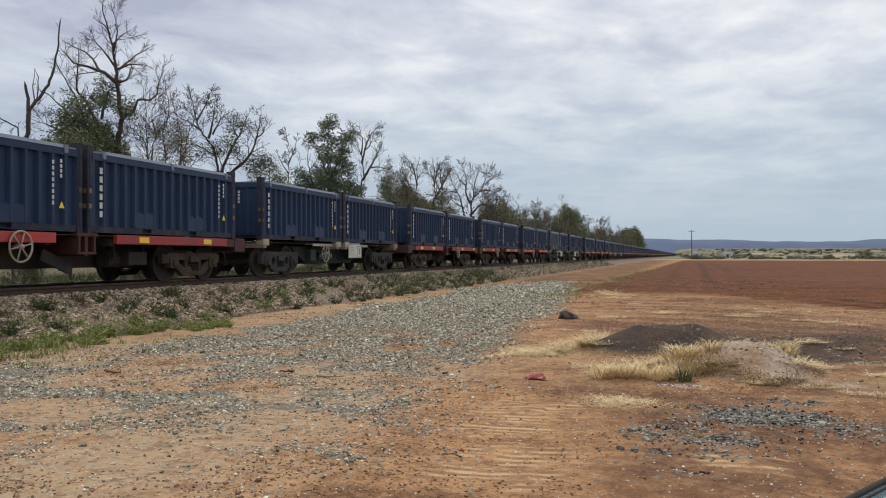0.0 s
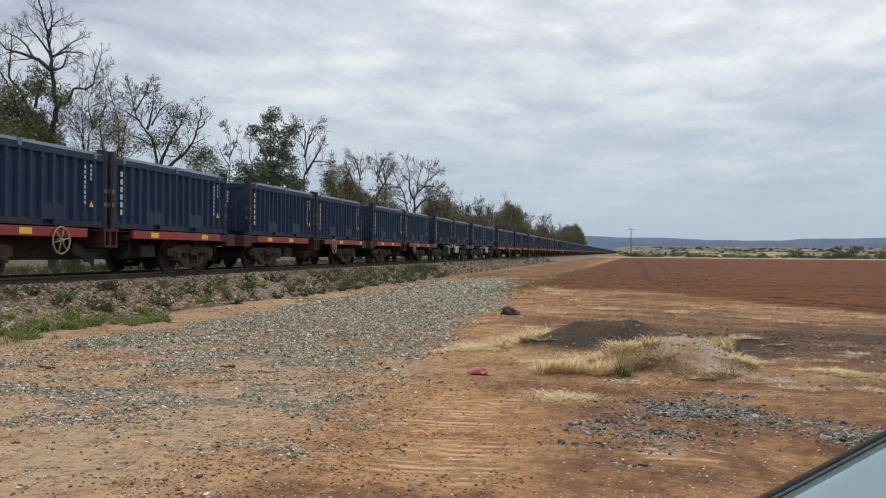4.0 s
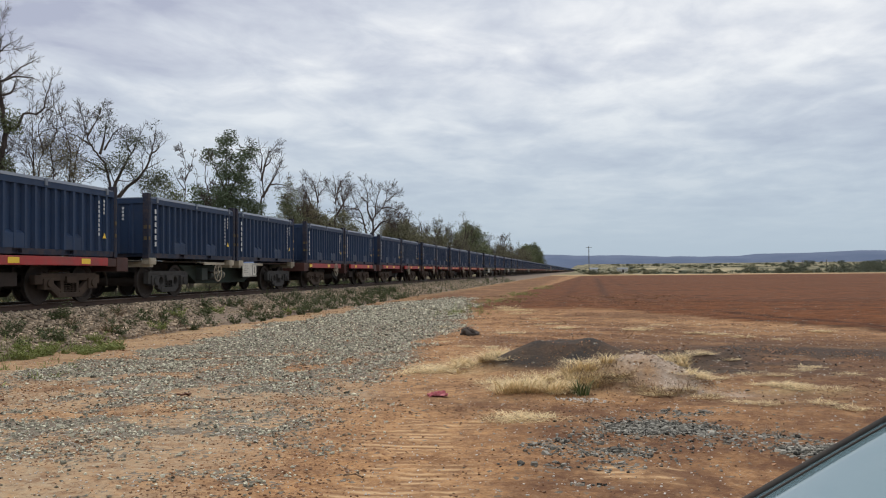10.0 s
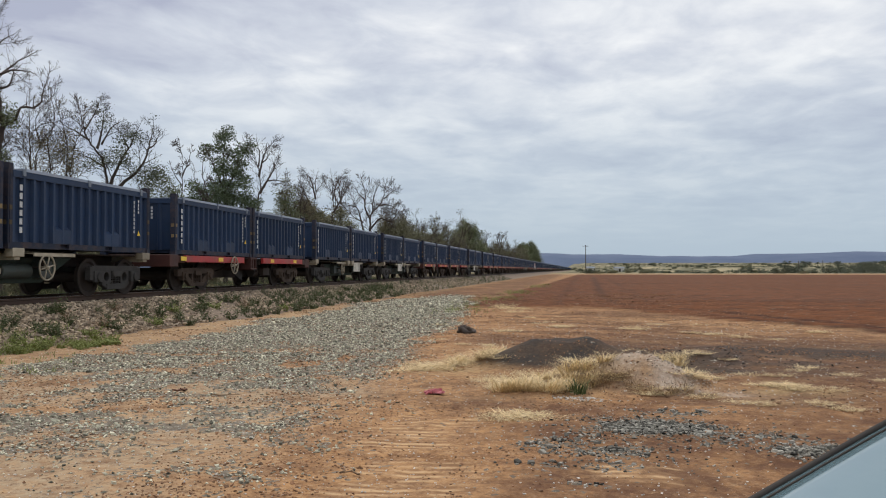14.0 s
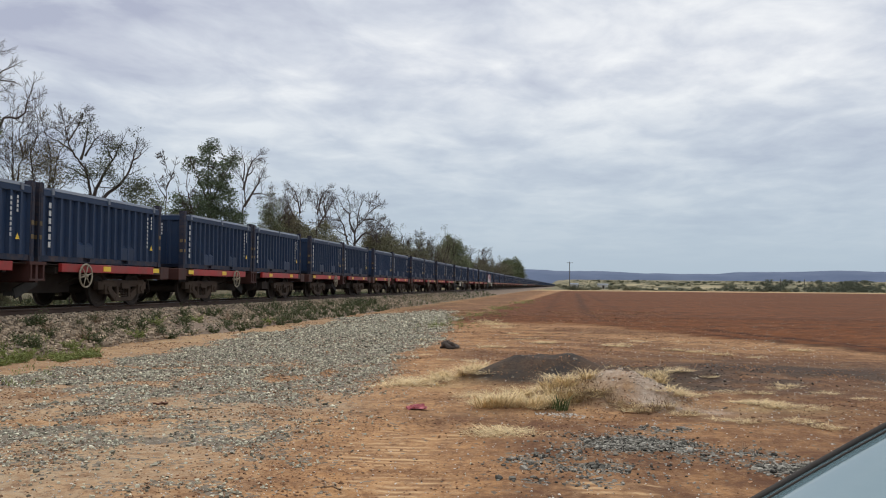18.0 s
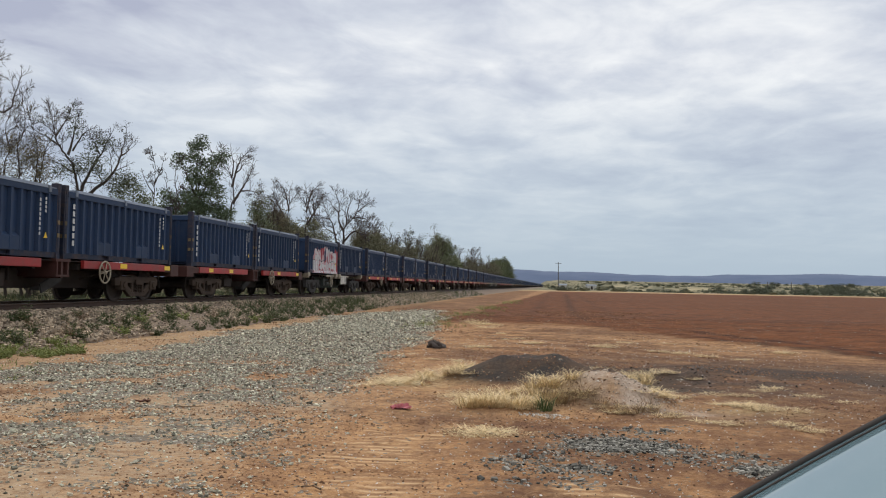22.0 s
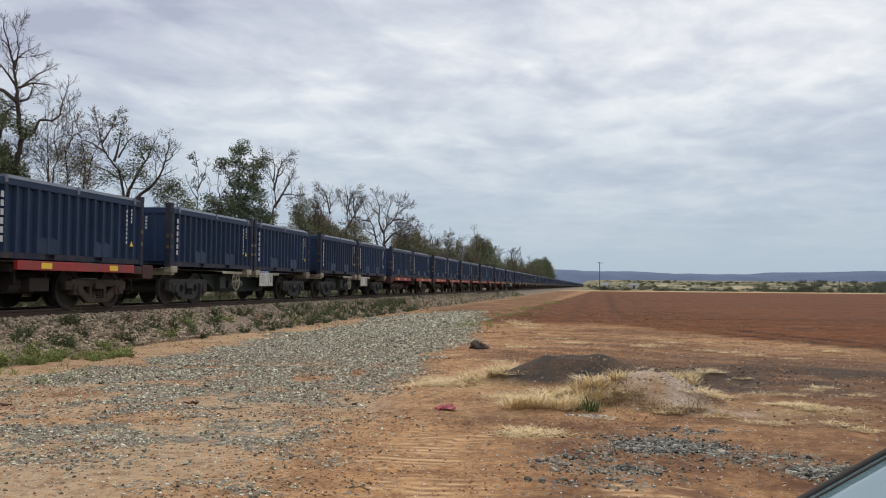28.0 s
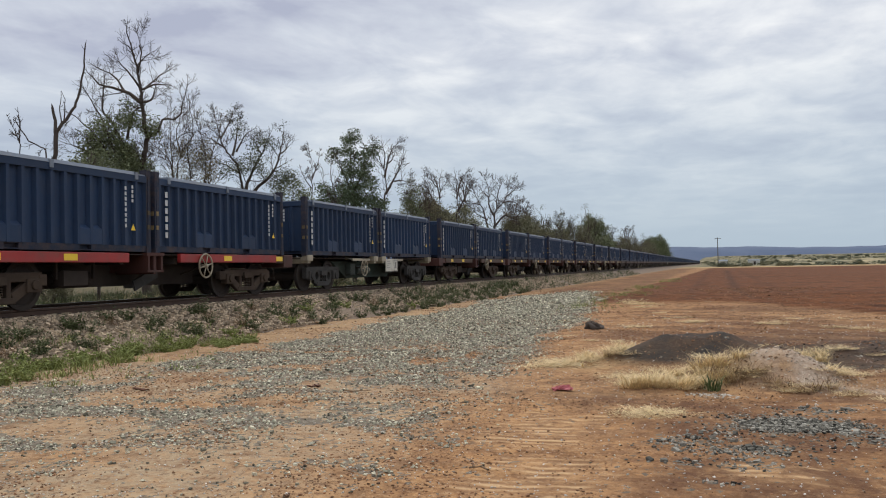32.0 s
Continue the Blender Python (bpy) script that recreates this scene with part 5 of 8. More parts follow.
def wagon_y(k):
    """Place of wagon k along the track at the start."""
    g = 14.18 * (k + 1) - 6.21
    tk = min(33.0, max(0.0, (g - 19.0) / 24.3))
    g += 0.21 * tk - 0.0065 * tk * tk
    ks = [c[0] for c in CORR]
    return g + float(np.interp(k + 1, ks, [c[1] for c in CORR])) - 6.283


def make_train():
    C = container_set(NAVY, "")
    CF = container_set(NAVY_FADED, "_faded")
    hx, hy = CON_W / 2, CON_L / 2
    bm = bmesh.new()
    for s in (1, -1):
        for e in (1, -1):
            box(bm, s * (hx - 0.09) - 0.08, s * (hx - 0.09) + 0.08, e * (hy - 0.08) - 0.08, e * (hy - 0.08) + 0.08, 0, 1.84)
    box(bm, -hx + 0.02, hx - 0.08, -hy + 0.02, hy - 0.02, 0.02, 1.6)
    box(bm, hx - 0.12, hx - 0.004, -hy + 0.16, hy - 0.16, 1.55, 1.70)
    box(bm, hx - 0.12, hx - 0.006, -hy + 0.16, hy - 0.16, 0.02, 0.15)
    C["far_frame"] = mesh_of("far_frame", bm, NAVY_SHADED)
    BR, BG = bogie_meshes("red"), bogie_meshes("grey")
    shared = {"wheel": hand_wheel(CREAM), "coupler": coupler_mesh(), "hose": hose_mesh()}
    FM = far_meshes(C)
    protos, cprotos = {}, {}
    builders = {"r": lambda: build_red_wagon(BR, 1, shared), "l": lambda: build_red_wagon(BR, -1, shared), "b": lambda: build_red_wagon(BR, 1, shared, BROWN, "dull brown steel container flat wagon"), "g": lambda: build_grey_wagon(BG, 1, shared), "h": lambda: build_grey_wagon(BG, -1, shared), "R": lambda: build_far_wagon("red", FM), "G": lambda: build_far_wagon("grey", FM)}
    for k in range(ALL_COUNT):
        y = wagon_y(k)
        kind = KINDS.get(k, "b")
        if k >= NEAR_COUNT:
            kind = "G" if (k * 7) % 11 in (2, 5) else "R"
        m = pose(TRACK_X, y, RAIL_Z)
        if kind in protos:
            w = copy_thing(protos[kind], m)
        else:
            w = protos[kind] = builders[kind]()
            w.matrix_basis = m
        TRAIN.append(w)
        for e in (-1, 1):
            ck = "far" if k >= NEAR_COUNT else "faded" if (k, e) == (6, -1) else "graffiti" if (k, e) == (41, -1) else "navy"
            mc = pose(TRACK_X, y + e * (CON_L / 2 + 0.08), RAIL_Z + DECK_Z)
            if ck in cprotos:
                c = copy_thing(cprotos[ck], mc)
            else:
                if ck == "far":
                    c = build_far_container(C)
                else:
                    c = build_container(CF if ck == "faded" else C, ck, {"navy": "navy blue corrugated ore container with grey cover", "faded": "faded grey-blue corrugated ore container, paint worn", "graffiti": "navy ore container sprayed with silver and red graffiti"}[ck])
                if ck == "graffiti":
                    graffiti_part(c)
                cprotos[ck] = c
                c.matrix_basis = mc
            TRAIN.append(c)


make_train()


def motions():
    """The train runs towards the camera at a steady speed; the wheels of the nearer wagons turn."""
    for ob in TRAIN:
        x, y, z = ob.matrix_basis.translation
        walk(ob, [(0.0, pose(x, y, z)), (32.0, pose(x, y - SPEED * 32.0, z))])
    first = {}
    for ob in TRAIN:
        for bg in ob.children:
            for ws in bg.children:
                if not ws.name.startswith("wheelset"):
                    continue
                side = 1 if ws.location.y > 0 else -1
                if side not in first:
                    loc = tuple(ws.location)
                    walk(ws, [(i / 30, pose(*loc, 88.0 * i, 0, 0)) for i in range(961)])
                    first[side] = ws.animation_data
                else:
                    ws.rotation_mode = "QUATERNION"
                    ws.animation_data_create()
                    ws.animation_data.action = first[side].action
                    ws.animation_data.action_slot = first[side].action_slot


# ---- trees behind the track ----
class Tubes:
    """Collects tapered tubes as plain arrays."""

    def __init__(self):
        self.v, self.f = [], []

    def add(self, pts, radii, n):
        base = len(self.v)
        up = Vector((0, 0, 1))
        for i, (p, r) in enumerate(zip(pts, radii)):
            d = (pts[min(i + 1, len(pts) - 1)] - pts[max(i - 1, 0)])
            d = d.normalized() if d.length > 1e-6 else up
            a = d.cross(Vector((0.31, 0.95, 0.1))).normalized()
            b = d.cross(a)
            for j in range(n):
                t = 2 * math.pi * j / n
                self.v.append(p + (a * math.cos(t) + b * math.sin(t)) * r)
        for i in range(len(pts) - 1):
            for j in range(n):
                self.f.append((base + i * n + j, base + i * n + (j + 1) % n, base + (i + 1) * n + (j + 1) % n, base + (i + 1) * n + j))


# per level: children, where they start along the parent, length of the parent's, angle, wobble, upward pull
HABIT = ((9, 0.32, 0.46, 55, 0.06, 0.02), (5, 0.2, 0.58, 42, 0.12, 0.10), (4, 0.2, 0.60, 38, 0.15, 0.08), (3, 0.2, 0.60, 36, 0.16, 0.04), (2, 0.2, 0.6, 34, 0.16, 0.02))


def limb(rnd, tubes, tips, start, way, length, radius, level, last, habit=HABIT, thin=0.011):
    """A tapering limb and its side branches, down to fine twigs."""
    kids, begin, ratio, angle, wob, lift = habit[min(level, len(habit) - 1)]
    n = (11, 8, 6, 4, 3)[min(level, 4)]
    pts, radii, dirs = [start.copy()], [radius], [way.normalized()]
    d = way.normalized()
    for i in range(n):
        d = (d + Vector((rnd.gauss(0, wob), rnd.gauss(0, wob), rnd.gauss(0, wob * 0.6) + lift))).normalized()
        pts.append(pts[-1] + d * length / n)
        dirs.append(d)
        radii.append(max(thin, radius * (1 - 0.85 * (i + 1) / n)))
    tubes.add(pts, radii, 8 if level == 0 else 5 if level == 1 else 4 if level == 2 else 3)
    if level >= last:
        tips.append((pts[-1], d))
        return
    if level >= last - 1:
        tips.append((pts[len(pts) // 2], d))
    turn = rnd.uniform(0, 6.28)
    kids = max(2, kids + rnd.randint(-1, 1))
    for k in range(kids):
        f = begin + (1 - begin) * (k + rnd.random()) / kids
        i = min(n, max(1, round(f * n)))
        turn += 2.4 + rnd.gauss(0, 0.5)
        side = dirs[i].orthogonal().normalized()
        side.rotate(Matrix.Rotation(turn, 3, dirs[i]))
        an = radians(angle + rnd.gauss(0, 9)) * (1.0 if f < 0.9 else 0.6)
        nd = dirs[i] * math.cos(an) + side * math.sin(an)
        le = length * ratio * (1.15 - 0.5 * f) * rnd.uniform(0.75, 1.25)
        limb(rnd, tubes, tips, pts[i], nd, le, max(thin, radii[i] * rnd.uniform(0.5, 0.75)), level + 1, last, habit, thin)


def leaf_mesh(rnd, spots, size, per, spreadr, mt, droop=0.4):
    """Small bent leaf blades hung round the given places."""
    v, f = [], []
    for p in spots:
        for _ in range(per):
            g = [max(-1.5, min(1.5, rnd.gauss(0, 1))) * spreadr for _ in range(3)]
            c = p + Vector((g[0], g[1], g[2] * 0.8 - spreadr * 0.2))
            a = rnd.uniform(0, 6.28)
            l = size * rnd.uniform(0.6, 1.4)
            d = Vector((math.cos(a), math.sin(a), rnd.uniform(-1.2, 0.5) * (0.5 + droop))).normalized() * l
            s = d.cross(Vector((rnd.gauss(0, 1), rnd.gauss(0, 1), rnd.gauss(0, 1)))).normalized() * l * 0.32
            i = len(v)
            m = c + d * 0.5 + s.cross(d).normalized() * l * 0.1
            v += [c, m + s, c + d, m - s]
            f.append((i, i + 1, i + 2, i + 3))
    return raw_mesh("leaves", v, f, mt)


def build_bush_tree(seed, height, width, label, leaf=LEAF, per=22, size=0.15, kids=16, share=0.8, clump=0.24):
    """A leafy gum: branches from low down, every twig end a clump of leaves, so that sky shows between the limbs."""
    rnd = random.Random(seed)
    t = thing("gum_tree", label, "tree", "trees behind the railway")
    tubes, tips = Tubes(), []
    habit = ((kids, 0.12, 0.62 * width / height, 62, 0.05, 0.02), (6, 0.25, 0.55, 50, 0.12, 0.07), (5, 0.3, 0.5, 45, 0.15, 0.05))
    limb(rnd, tubes, tips, Vector((0, 0, -0.3)), Vector((0.04, 0.04, 1)), height, 0.2, 0, 3, habit, 0.012)
    k = height / max(v.z for v in tubes.v)
    tubes.v = [v * k for v in tubes.v]
    ob = new("trunk", raw_mesh("trunk", tubes.v, tubes.f, BARK, True))
    ob.parent = t
    spots = [p * k for p, d in tips if rnd.random() < share]
    ob = new("crown", leaf_mesh(rnd, spots, size, per, clump, leaf))
    ob.parent = t
    return t


def fork(rnd, tubes, tips, start, way, length, radius, level, last, spread, lift, thin, shrink=0.78, lead=0.6):
    """A limb that curves upward, throws a few side twigs and forks at its end."""
    n = 6 if level < 3 else 4
    wob = 0.11 if level < 2 else 0.2
    d = way.normalized()
    pts, radii = [start.copy()], [radius]
    for i in range(n):
        d = (d + Vector((rnd.gauss(0, wob), rnd.gauss(0, wob), rnd.gauss(0, wob * 0.6) + lift))).normalized()
        pts.append(pts[-1] + d * length / n)
        radii.append(max(thin, radius * (1 - 0.24 * (i + 1) / n)))
    tubes.add(pts, radii, 8 if level < 2 else 5 if level < 4 else 3)
    if level >= last - 1:
        tips.append((pts[-1], d))
    if level >= last:
        return

    def turned(base, angle):
        side = base.orthogonal().normalized()
        side.rotate(Matrix.Rotation(rnd.uniform(0, 6.283), 3, base))
        return base * math.cos(angle) + side * math.sin(angle)

    for _ in range(rnd.choice((1, 1, 2, 3)) if level else 0):
        i = rnd.randint(1, n)
        fork(rnd, tubes, tips, pts[i], turned(d, radians(rnd.gauss(50, 12))), length * rnd.uniform(0.4, 0.65), max(thin, radii[i] * 0.42), min(last, level + 2), last, spread, lift, thin, shrink, lead)
    side = d.orthogonal().normalized()
    side.rotate(Matrix.Rotation(rnd.uniform(0, 6.283), 3, d))
    kids = 3 if rnd.random() < 0.45 else 2
    for k in range(kids):
        s = side.copy()
        s.rotate(Matrix.Rotation(6.283 * k / kids + rnd.gauss(0, 0.3), 3, d))
        an = radians(max(8, rnd.gauss(spread, 8))) * (lead if k == 0 else 1.15)
        fork(rnd, tubes, tips, pts[-1], d * math.cos(an) + s * math.sin(an), length * shrink * rnd.uniform(0.75, 1.2) * (1 + (0.6 - lead) * (0.9 if k == 0 else -0.5)), max(thin, radii[-1] * (0.86 if k == 0 else 0.70)), level + 1, last, spread, lift, thin, shrink, lead)


def build_fan_tree(seed, height, stems, label, bark=BARK, leaf=None, leafy=0.0, per=40, leaf_size=0.07, clump=0.2, radius=0.2, out=0.5, spread=27, lift=0.05, first=0.2, last=6, thin=0.010, lean=(0, 0), widen=1.0, shrink=0.78, lead=0.6):
    """Spreading dead or half-dead gum: stems fork again and again into a fan of fine twigs."""
    rnd = random.Random(seed)
    t = thing("gum_tree", label, "tree", "trees behind the railway")
    size = 1.0
    for _ in range(2):
        rnd.seed(seed)
        tubes, tips = Tubes(), []
        for s in range(stems):
            a = s * 6.283 / stems + rnd.uniform(-0.4, 0.4)
            o = 0.05 if stems == 1 else out * rnd.uniform(0.6, 1.25)
            fork(rnd, tubes, tips, Vector((math.cos(a) * 0.12 * (stems > 1), math.sin(a) * 0.12 * (stems > 1), -0.3)), Vector((math.cos(a) * o + lean[0], math.sin(a) * o + lean[1], 1)), size * height * first * rnd.uniform(0.9, 1.1), radius, 0, last, spread, lift, thin, shrink, lead)
        size *= height / max(v.z for v in tubes.v)
    # the crown stands over its foot
    cx, cy = sum(p.x for p, d in tips) / len(tips), sum(p.y for p, d in tips) / len(tips)
    cz = sum(p.z for p, d in tips) / len(tips)
    tubes.v = [Vector((v.x - 0.85 * cx * v.z / cz, v.y - 0.85 * cy * v.z / cz, v.z)) for v in tubes.v]
    tips = [(Vector((p.x - 0.85 * cx * p.z / cz, p.y - 0.85 * cy * p.z / cz, p.z)), d) for p, d in tips]
    k = height / max(v.z for v in tubes.v)
    tubes.v = [Vector((v.x * k * widen, v.y * k * widen, v.z * k)) for v in tubes.v]
    ob = new("trunk", raw_mesh("trunk", tubes.v, tubes.f, bark, True))
    ob.parent = t
    if leaf:
        spots = [Vector((p.x * k * widen, p.y * k * widen, p.z * k)) for p, d in tips if vnoise(np.array([p.x * 0.9 + seed]), np.array([p.z * 0.9 + p.y]), 7)[0] < leafy]
        ob = new("crown", leaf_mesh(rnd, spots, leaf_size, per, clump, leaf))
        ob.parent = t
    return t


def place_all(proto, spots):
    """Put proto at the first spot and copies at the others: (x, y, turn, scale)."""
    for i, (x, y, rz, s) in enumerate(spots):
        m = pose(x, y, float(ground_z(np.array([x]), np.array([y]))[0]) - 0.05, 0, 0, rz)
        if i == 0:
            base = s
            proto.matrix_basis = m
            proto.scale = (s, s, s)
        else:
            c = copy_thing(proto, m)
            c.scale = (s, s, s)


def curve_through(pts, step=0.22):
    """A smooth line through a few control points, as evenly spaced points."""
    pts = [Vector(p) for p in pts]
    ext = [pts[0] * 2 - pts[1]] + pts + [pts[-1] * 2 - pts[-2]]
    out = []
    for i in range(1, len(ext) - 2):
        p0, p1, p2, p3 = ext[i - 1:i + 3]
        n = max(2, round((p2 - p1).length / step))
        for k in range(n):
            t = k / n
            out.append(0.5 * (2 * p1 + (p2 - p0) * t + (2 * p0 - 5 * p1 + 4 * p2 - p3) * t * t + (3 * p1 - p0 - 3 * p2 + p3) * t ** 3))
    return out + [pts[-1]]


TWIGS = ((4, 0.2, 0.6, 46, 0.10, 0.03), (6, 0.25, 0.50, 42, 0.09, 0.04), (4, 0.25, 0.62, 36, 0.07, 0.04), (2, 0.2, 0.6, 30, 0.08, 0.03))


def build_limbed_gum(seed, label, limbs, bark=BARK, gap=0.30, twig=1.0, thin=0.009, bare=0.30, depth=0.5, clumps=(), leaf=LEAF, leaf_size=0.09, per=90, leafy=0.0, last=3, tip_leaf=0.16):
    """A gum with its main limbs bent by hand, each (radius at its foot, at its tip, control points across and up), and twigs grown along them.
    clumps: masses of leaves (across, up, half width, half height, count); leafy: share of the twig ends that carry leaves."""
    rnd = random.Random(seed)
    t = thing("gum_tree", label, "tree", "trees behind the railway")
    tubes, tips, spine = Tubes(), [], []
    for r0, r1, flat in limbs:
        start_d = 0.0
        if spine:
            near = min(spine, key=lambda q: (q.x - flat[0][0]) ** 2 + (q.z - flat[0][1]) ** 2)
            start_d = near.y if (near.x - flat[0][0]) ** 2 + (near.z - flat[0][1]) ** 2 < 0.5 else rnd.gauss(0, depth)
        drift = rnd.gauss(0, depth) if spine else 0.0
        m = len(flat) - 1
        line = curve_through([(p[0], start_d + drift * i / m + (rnd.gauss(0, 0.08) if i else 0), p[1]) for i, p in enumerate(flat)])
        n = len(line)
        wob = [Vector((rnd.gauss(0, 0.022), rnd.gauss(0, 0.022), rnd.gauss(0, 0.015))) * min(1, i / 4) for i in range(n)]
        line = [p + w for p, w in zip(line, wob)]
        radii = [max(thin, r0 + (r1 - r0) * (i / (n - 1)) ** 0.8) for i in range(n)]
        tubes.add(line, radii, 8 if r0 > 0.09 else 6)
        spine += line
        length = 0.22 * n
        at = bare * length
        while at < length:
            i = min(n - 2, int(at / 0.22))
            f = at / length
            d = (line[i + 1] - line[i]).normalized()
            side = d.orthogonal().normalized()
            side.rotate(Matrix.Rotation(rnd.uniform(0, 6.283), 3, d))
            an = radians(rnd.gauss(55, 14))
            way = d * math.cos(an) + side * math.sin(an) + Vector((0, 0, 0.12))
            if last > 2 and rnd.random() < 0.28:
                limb(rnd, tubes, tips, line[i], way, twig * rnd.uniform(1.3, 2.2) * (1.2 - 0.6 * f), max(thin, min(0.032, radii[i] * 0.5)), 1, last, TWIGS, thin)
            else:
                limb(rnd, tubes, tips, line[i], way, twig * rnd.uniform(0.5, 1.3) * (1.2 - 0.5 * f), max(thin, min(0.02, radii[i] * 0.45)), 2, last, TWIGS, thin)
            at += gap * rnd.uniform(0.5, 1.5)
        d = (line[-1] - line[-2]).normalized()
        limb(rnd, tubes, tips, line[-1], d, twig * rnd.uniform(0.4, 0.7), max(thin, r1), 2, last, TWIGS, thin)
    ob = new("trunk", raw_mesh("trunk", tubes.v, tubes.f, bark, True))
    ob.parent = t
    if leafy:
        spots = [p for p, d in tips if rnd.random() < leafy]
        ob = new("crown", leaf_mesh(rnd, spots, leaf_size, 14, tip_leaf, leaf))
        ob.parent = t
    if clumps:
        leaf_masses(t, rnd, clumps, leaf, leaf_size, per)
    return t


def leaf_masses(t, rnd, clumps, leaf, leaf_size, per):
    """Lumpy masses of leaves with gaps between the lumps."""
    spots = []
    for cu, cz, hu, hz, n in clumps:
        for _ in range(n):
            a, r = rnd.uniform(0, 6.283), math.sqrt(rnd.random())
            spots.append(Vector((cu + hu * r * math.cos(a), rnd.gauss(0, 0.7) * hu, cz + hz * r * math.sin(a))))
    ob = new("regrowth", leaf_mesh(rnd, spots, leaf_size, per, 0.24, leaf))
    ob.parent = t


def make_trees():
    trunk = ((0.27, 0.02, ((0.15, -0.3), (-0.25, 3.5), (-0.1, 5.8), (0.1, 7.0), (-0.1, 8.7), (-0.2, 10.0), (-0.7, 12.0))),)
    upper = ((0.10, 0.02, ((-0.1, 8.7), (-0.8, 9.2), (-1.7, 9.4), (-2.3, 10.0))), (0.06, 0.015, ((-0.8, 9.2), (-1.3, 10.0), (-2.1, 10.5))), (0.06, 0.015, ((-0.15, 9.4), (-0.7, 10.1), (-1.2, 10.6))),
             (0.06, 0.015, ((-0.1, 9.3), (0.6, 9.5), (1.2, 9.3))), (0.05, 0.015, ((0.1, 9.4), (0.7, 10.0), (1.2, 10.4))), (0.07, 0.03, ((-0.1, 8.7), (0.3, 8.9), (0.5, 9.3))),
             (0.04, 0.012, ((-0.25, 10.4), (0.1, 10.8), (0.5, 11.1))), (0.05, 0.012, ((-0.2, 10.1), (-0.1, 10.9), (-0.2, 11.7))), (0.04, 0.012, ((-0.35, 10.8), (-0.6, 11.2), (-1.0, 11.5))))
    lower = ((0.13, 0.02, ((-0.3, 4.2), (-0.8, 6.6), (-1.4, 7.9), (-1.7, 8.4), (-1.6, 10.0))), (0.11, 0.015, ((-0.4, 4.0), (-1.4, 7.0), (-2.0, 8.4), (-2.5, 9.2))), (0.06, 0.015, ((-1.2, 6.0), (-2.2, 7.4), (-3.0, 8.1))),
             (0.05, 0.012, ((-1.4, 5.9), (-2.6, 6.6), (-3.3, 6.8))), (0.08, 0.010, ((0.1, 7.2), (0.6, 7.5), (0.8, 8.0), (1.5, 8.2), (1.9, 9.8))), (0.07, 0.03, ((-0.7, 7.1), (-0.5, 8.2), (-0.1, 8.6))))
    big = build_limbed_gum(5, "tall half-dead gum with bare grey branches and green regrowth", trunk + upper + lower, gap=0.19, twig=0.60, thin=0.006, bare=0.30, clumps=((-1.4, 6.3, 1.1, 1.4, 60), (-2.5, 5.5, 1.0, 0.5, 34), (-0.7, 5.6, 0.9, 0.9, 34), (-0.6, 8.2, 0.45, 0.6, 9), (0.35, 7.6, 0.35, 0.4, 5), (-2.2, 7.0, 0.5, 0.5, 6)), leaf_size=0.10, per=150, leaf=LEAF_MID)
    place_all(big, [(-24.0, 33.2, 35.9, 1.0)])
    snag = build_limbed_gum(6, "bare forked dead snag", ((0.12, 0.085, ((0.1, -0.3), (-0.25, 3.0), (-0.2, 6.1), (-0.2, 6.7))), (0.08, 0.05, ((-0.2, 6.6), (-0.22, 7.1), (-0.3, 7.6))), (0.075, 0.025, ((-0.2, 6.6), (0.3, 7.4), (0.7, 8.3), (0.9, 10.2))), (0.03, 0.012, ((0.02, 7.0), (-0.05, 7.6), (0.02, 8.1))), (0.03, 0.012, ((0.1, 7.1), (0.15, 7.6), (0.1, 8.15)))), bark=DEADWOOD, gap=1.6, twig=0.3, bare=0.5, depth=0.1, last=2)
    place_all(snag, [(-24.0, 28.0, 40.6, 1.0), (-25.5, 22.6, 170, 0.8)])
    arch = build_limbed_gum(7, "thin bare arching dead sapling", ((0.06, 0.02, ((0.6, -0.3), (0.8, 5.0), (0.6, 5.9), (0.2, 6.1), (-0.2, 6.7))), (0.05, 0.015, ((-0.1, -0.3), (-0.1, 5.3), (-0.1, 6.0), (-0.4, 6.8))), (0.03, 0.012, ((-0.1, 6.0), (-0.1, 6.5), (-0.1, 7.0)))), bark=DEADWOOD, gap=0.5, twig=0.5, bare=0.72, depth=0.15)
    place_all(arch, [(-24.0, 26.0, 42.7, 1.0)])
    thin = build_limbed_gum(15, "thin bare dead sapling", ((0.07, 0.012, ((0.1, -0.3), (0.0, 5.8), (0.0, 7.9), (-0.2, 9.0))), (0.04, 0.012, ((0.0, 6.9), (0.3, 7.7), (0.5, 8.5))), (0.04, 0.012, ((0.0, 6.3), (-0.4, 6.9), (-0.7, 7.5)))), bark=DEADWOOD, gap=0.45, twig=0.5, thin=0.012, bare=0.55, depth=0.2)
    place_all(thin, [(-24.0, 50.3, 25.5, 1.0), (-24, 53.4, 200, 0.8), (-24, 111, 120, 1.0)])
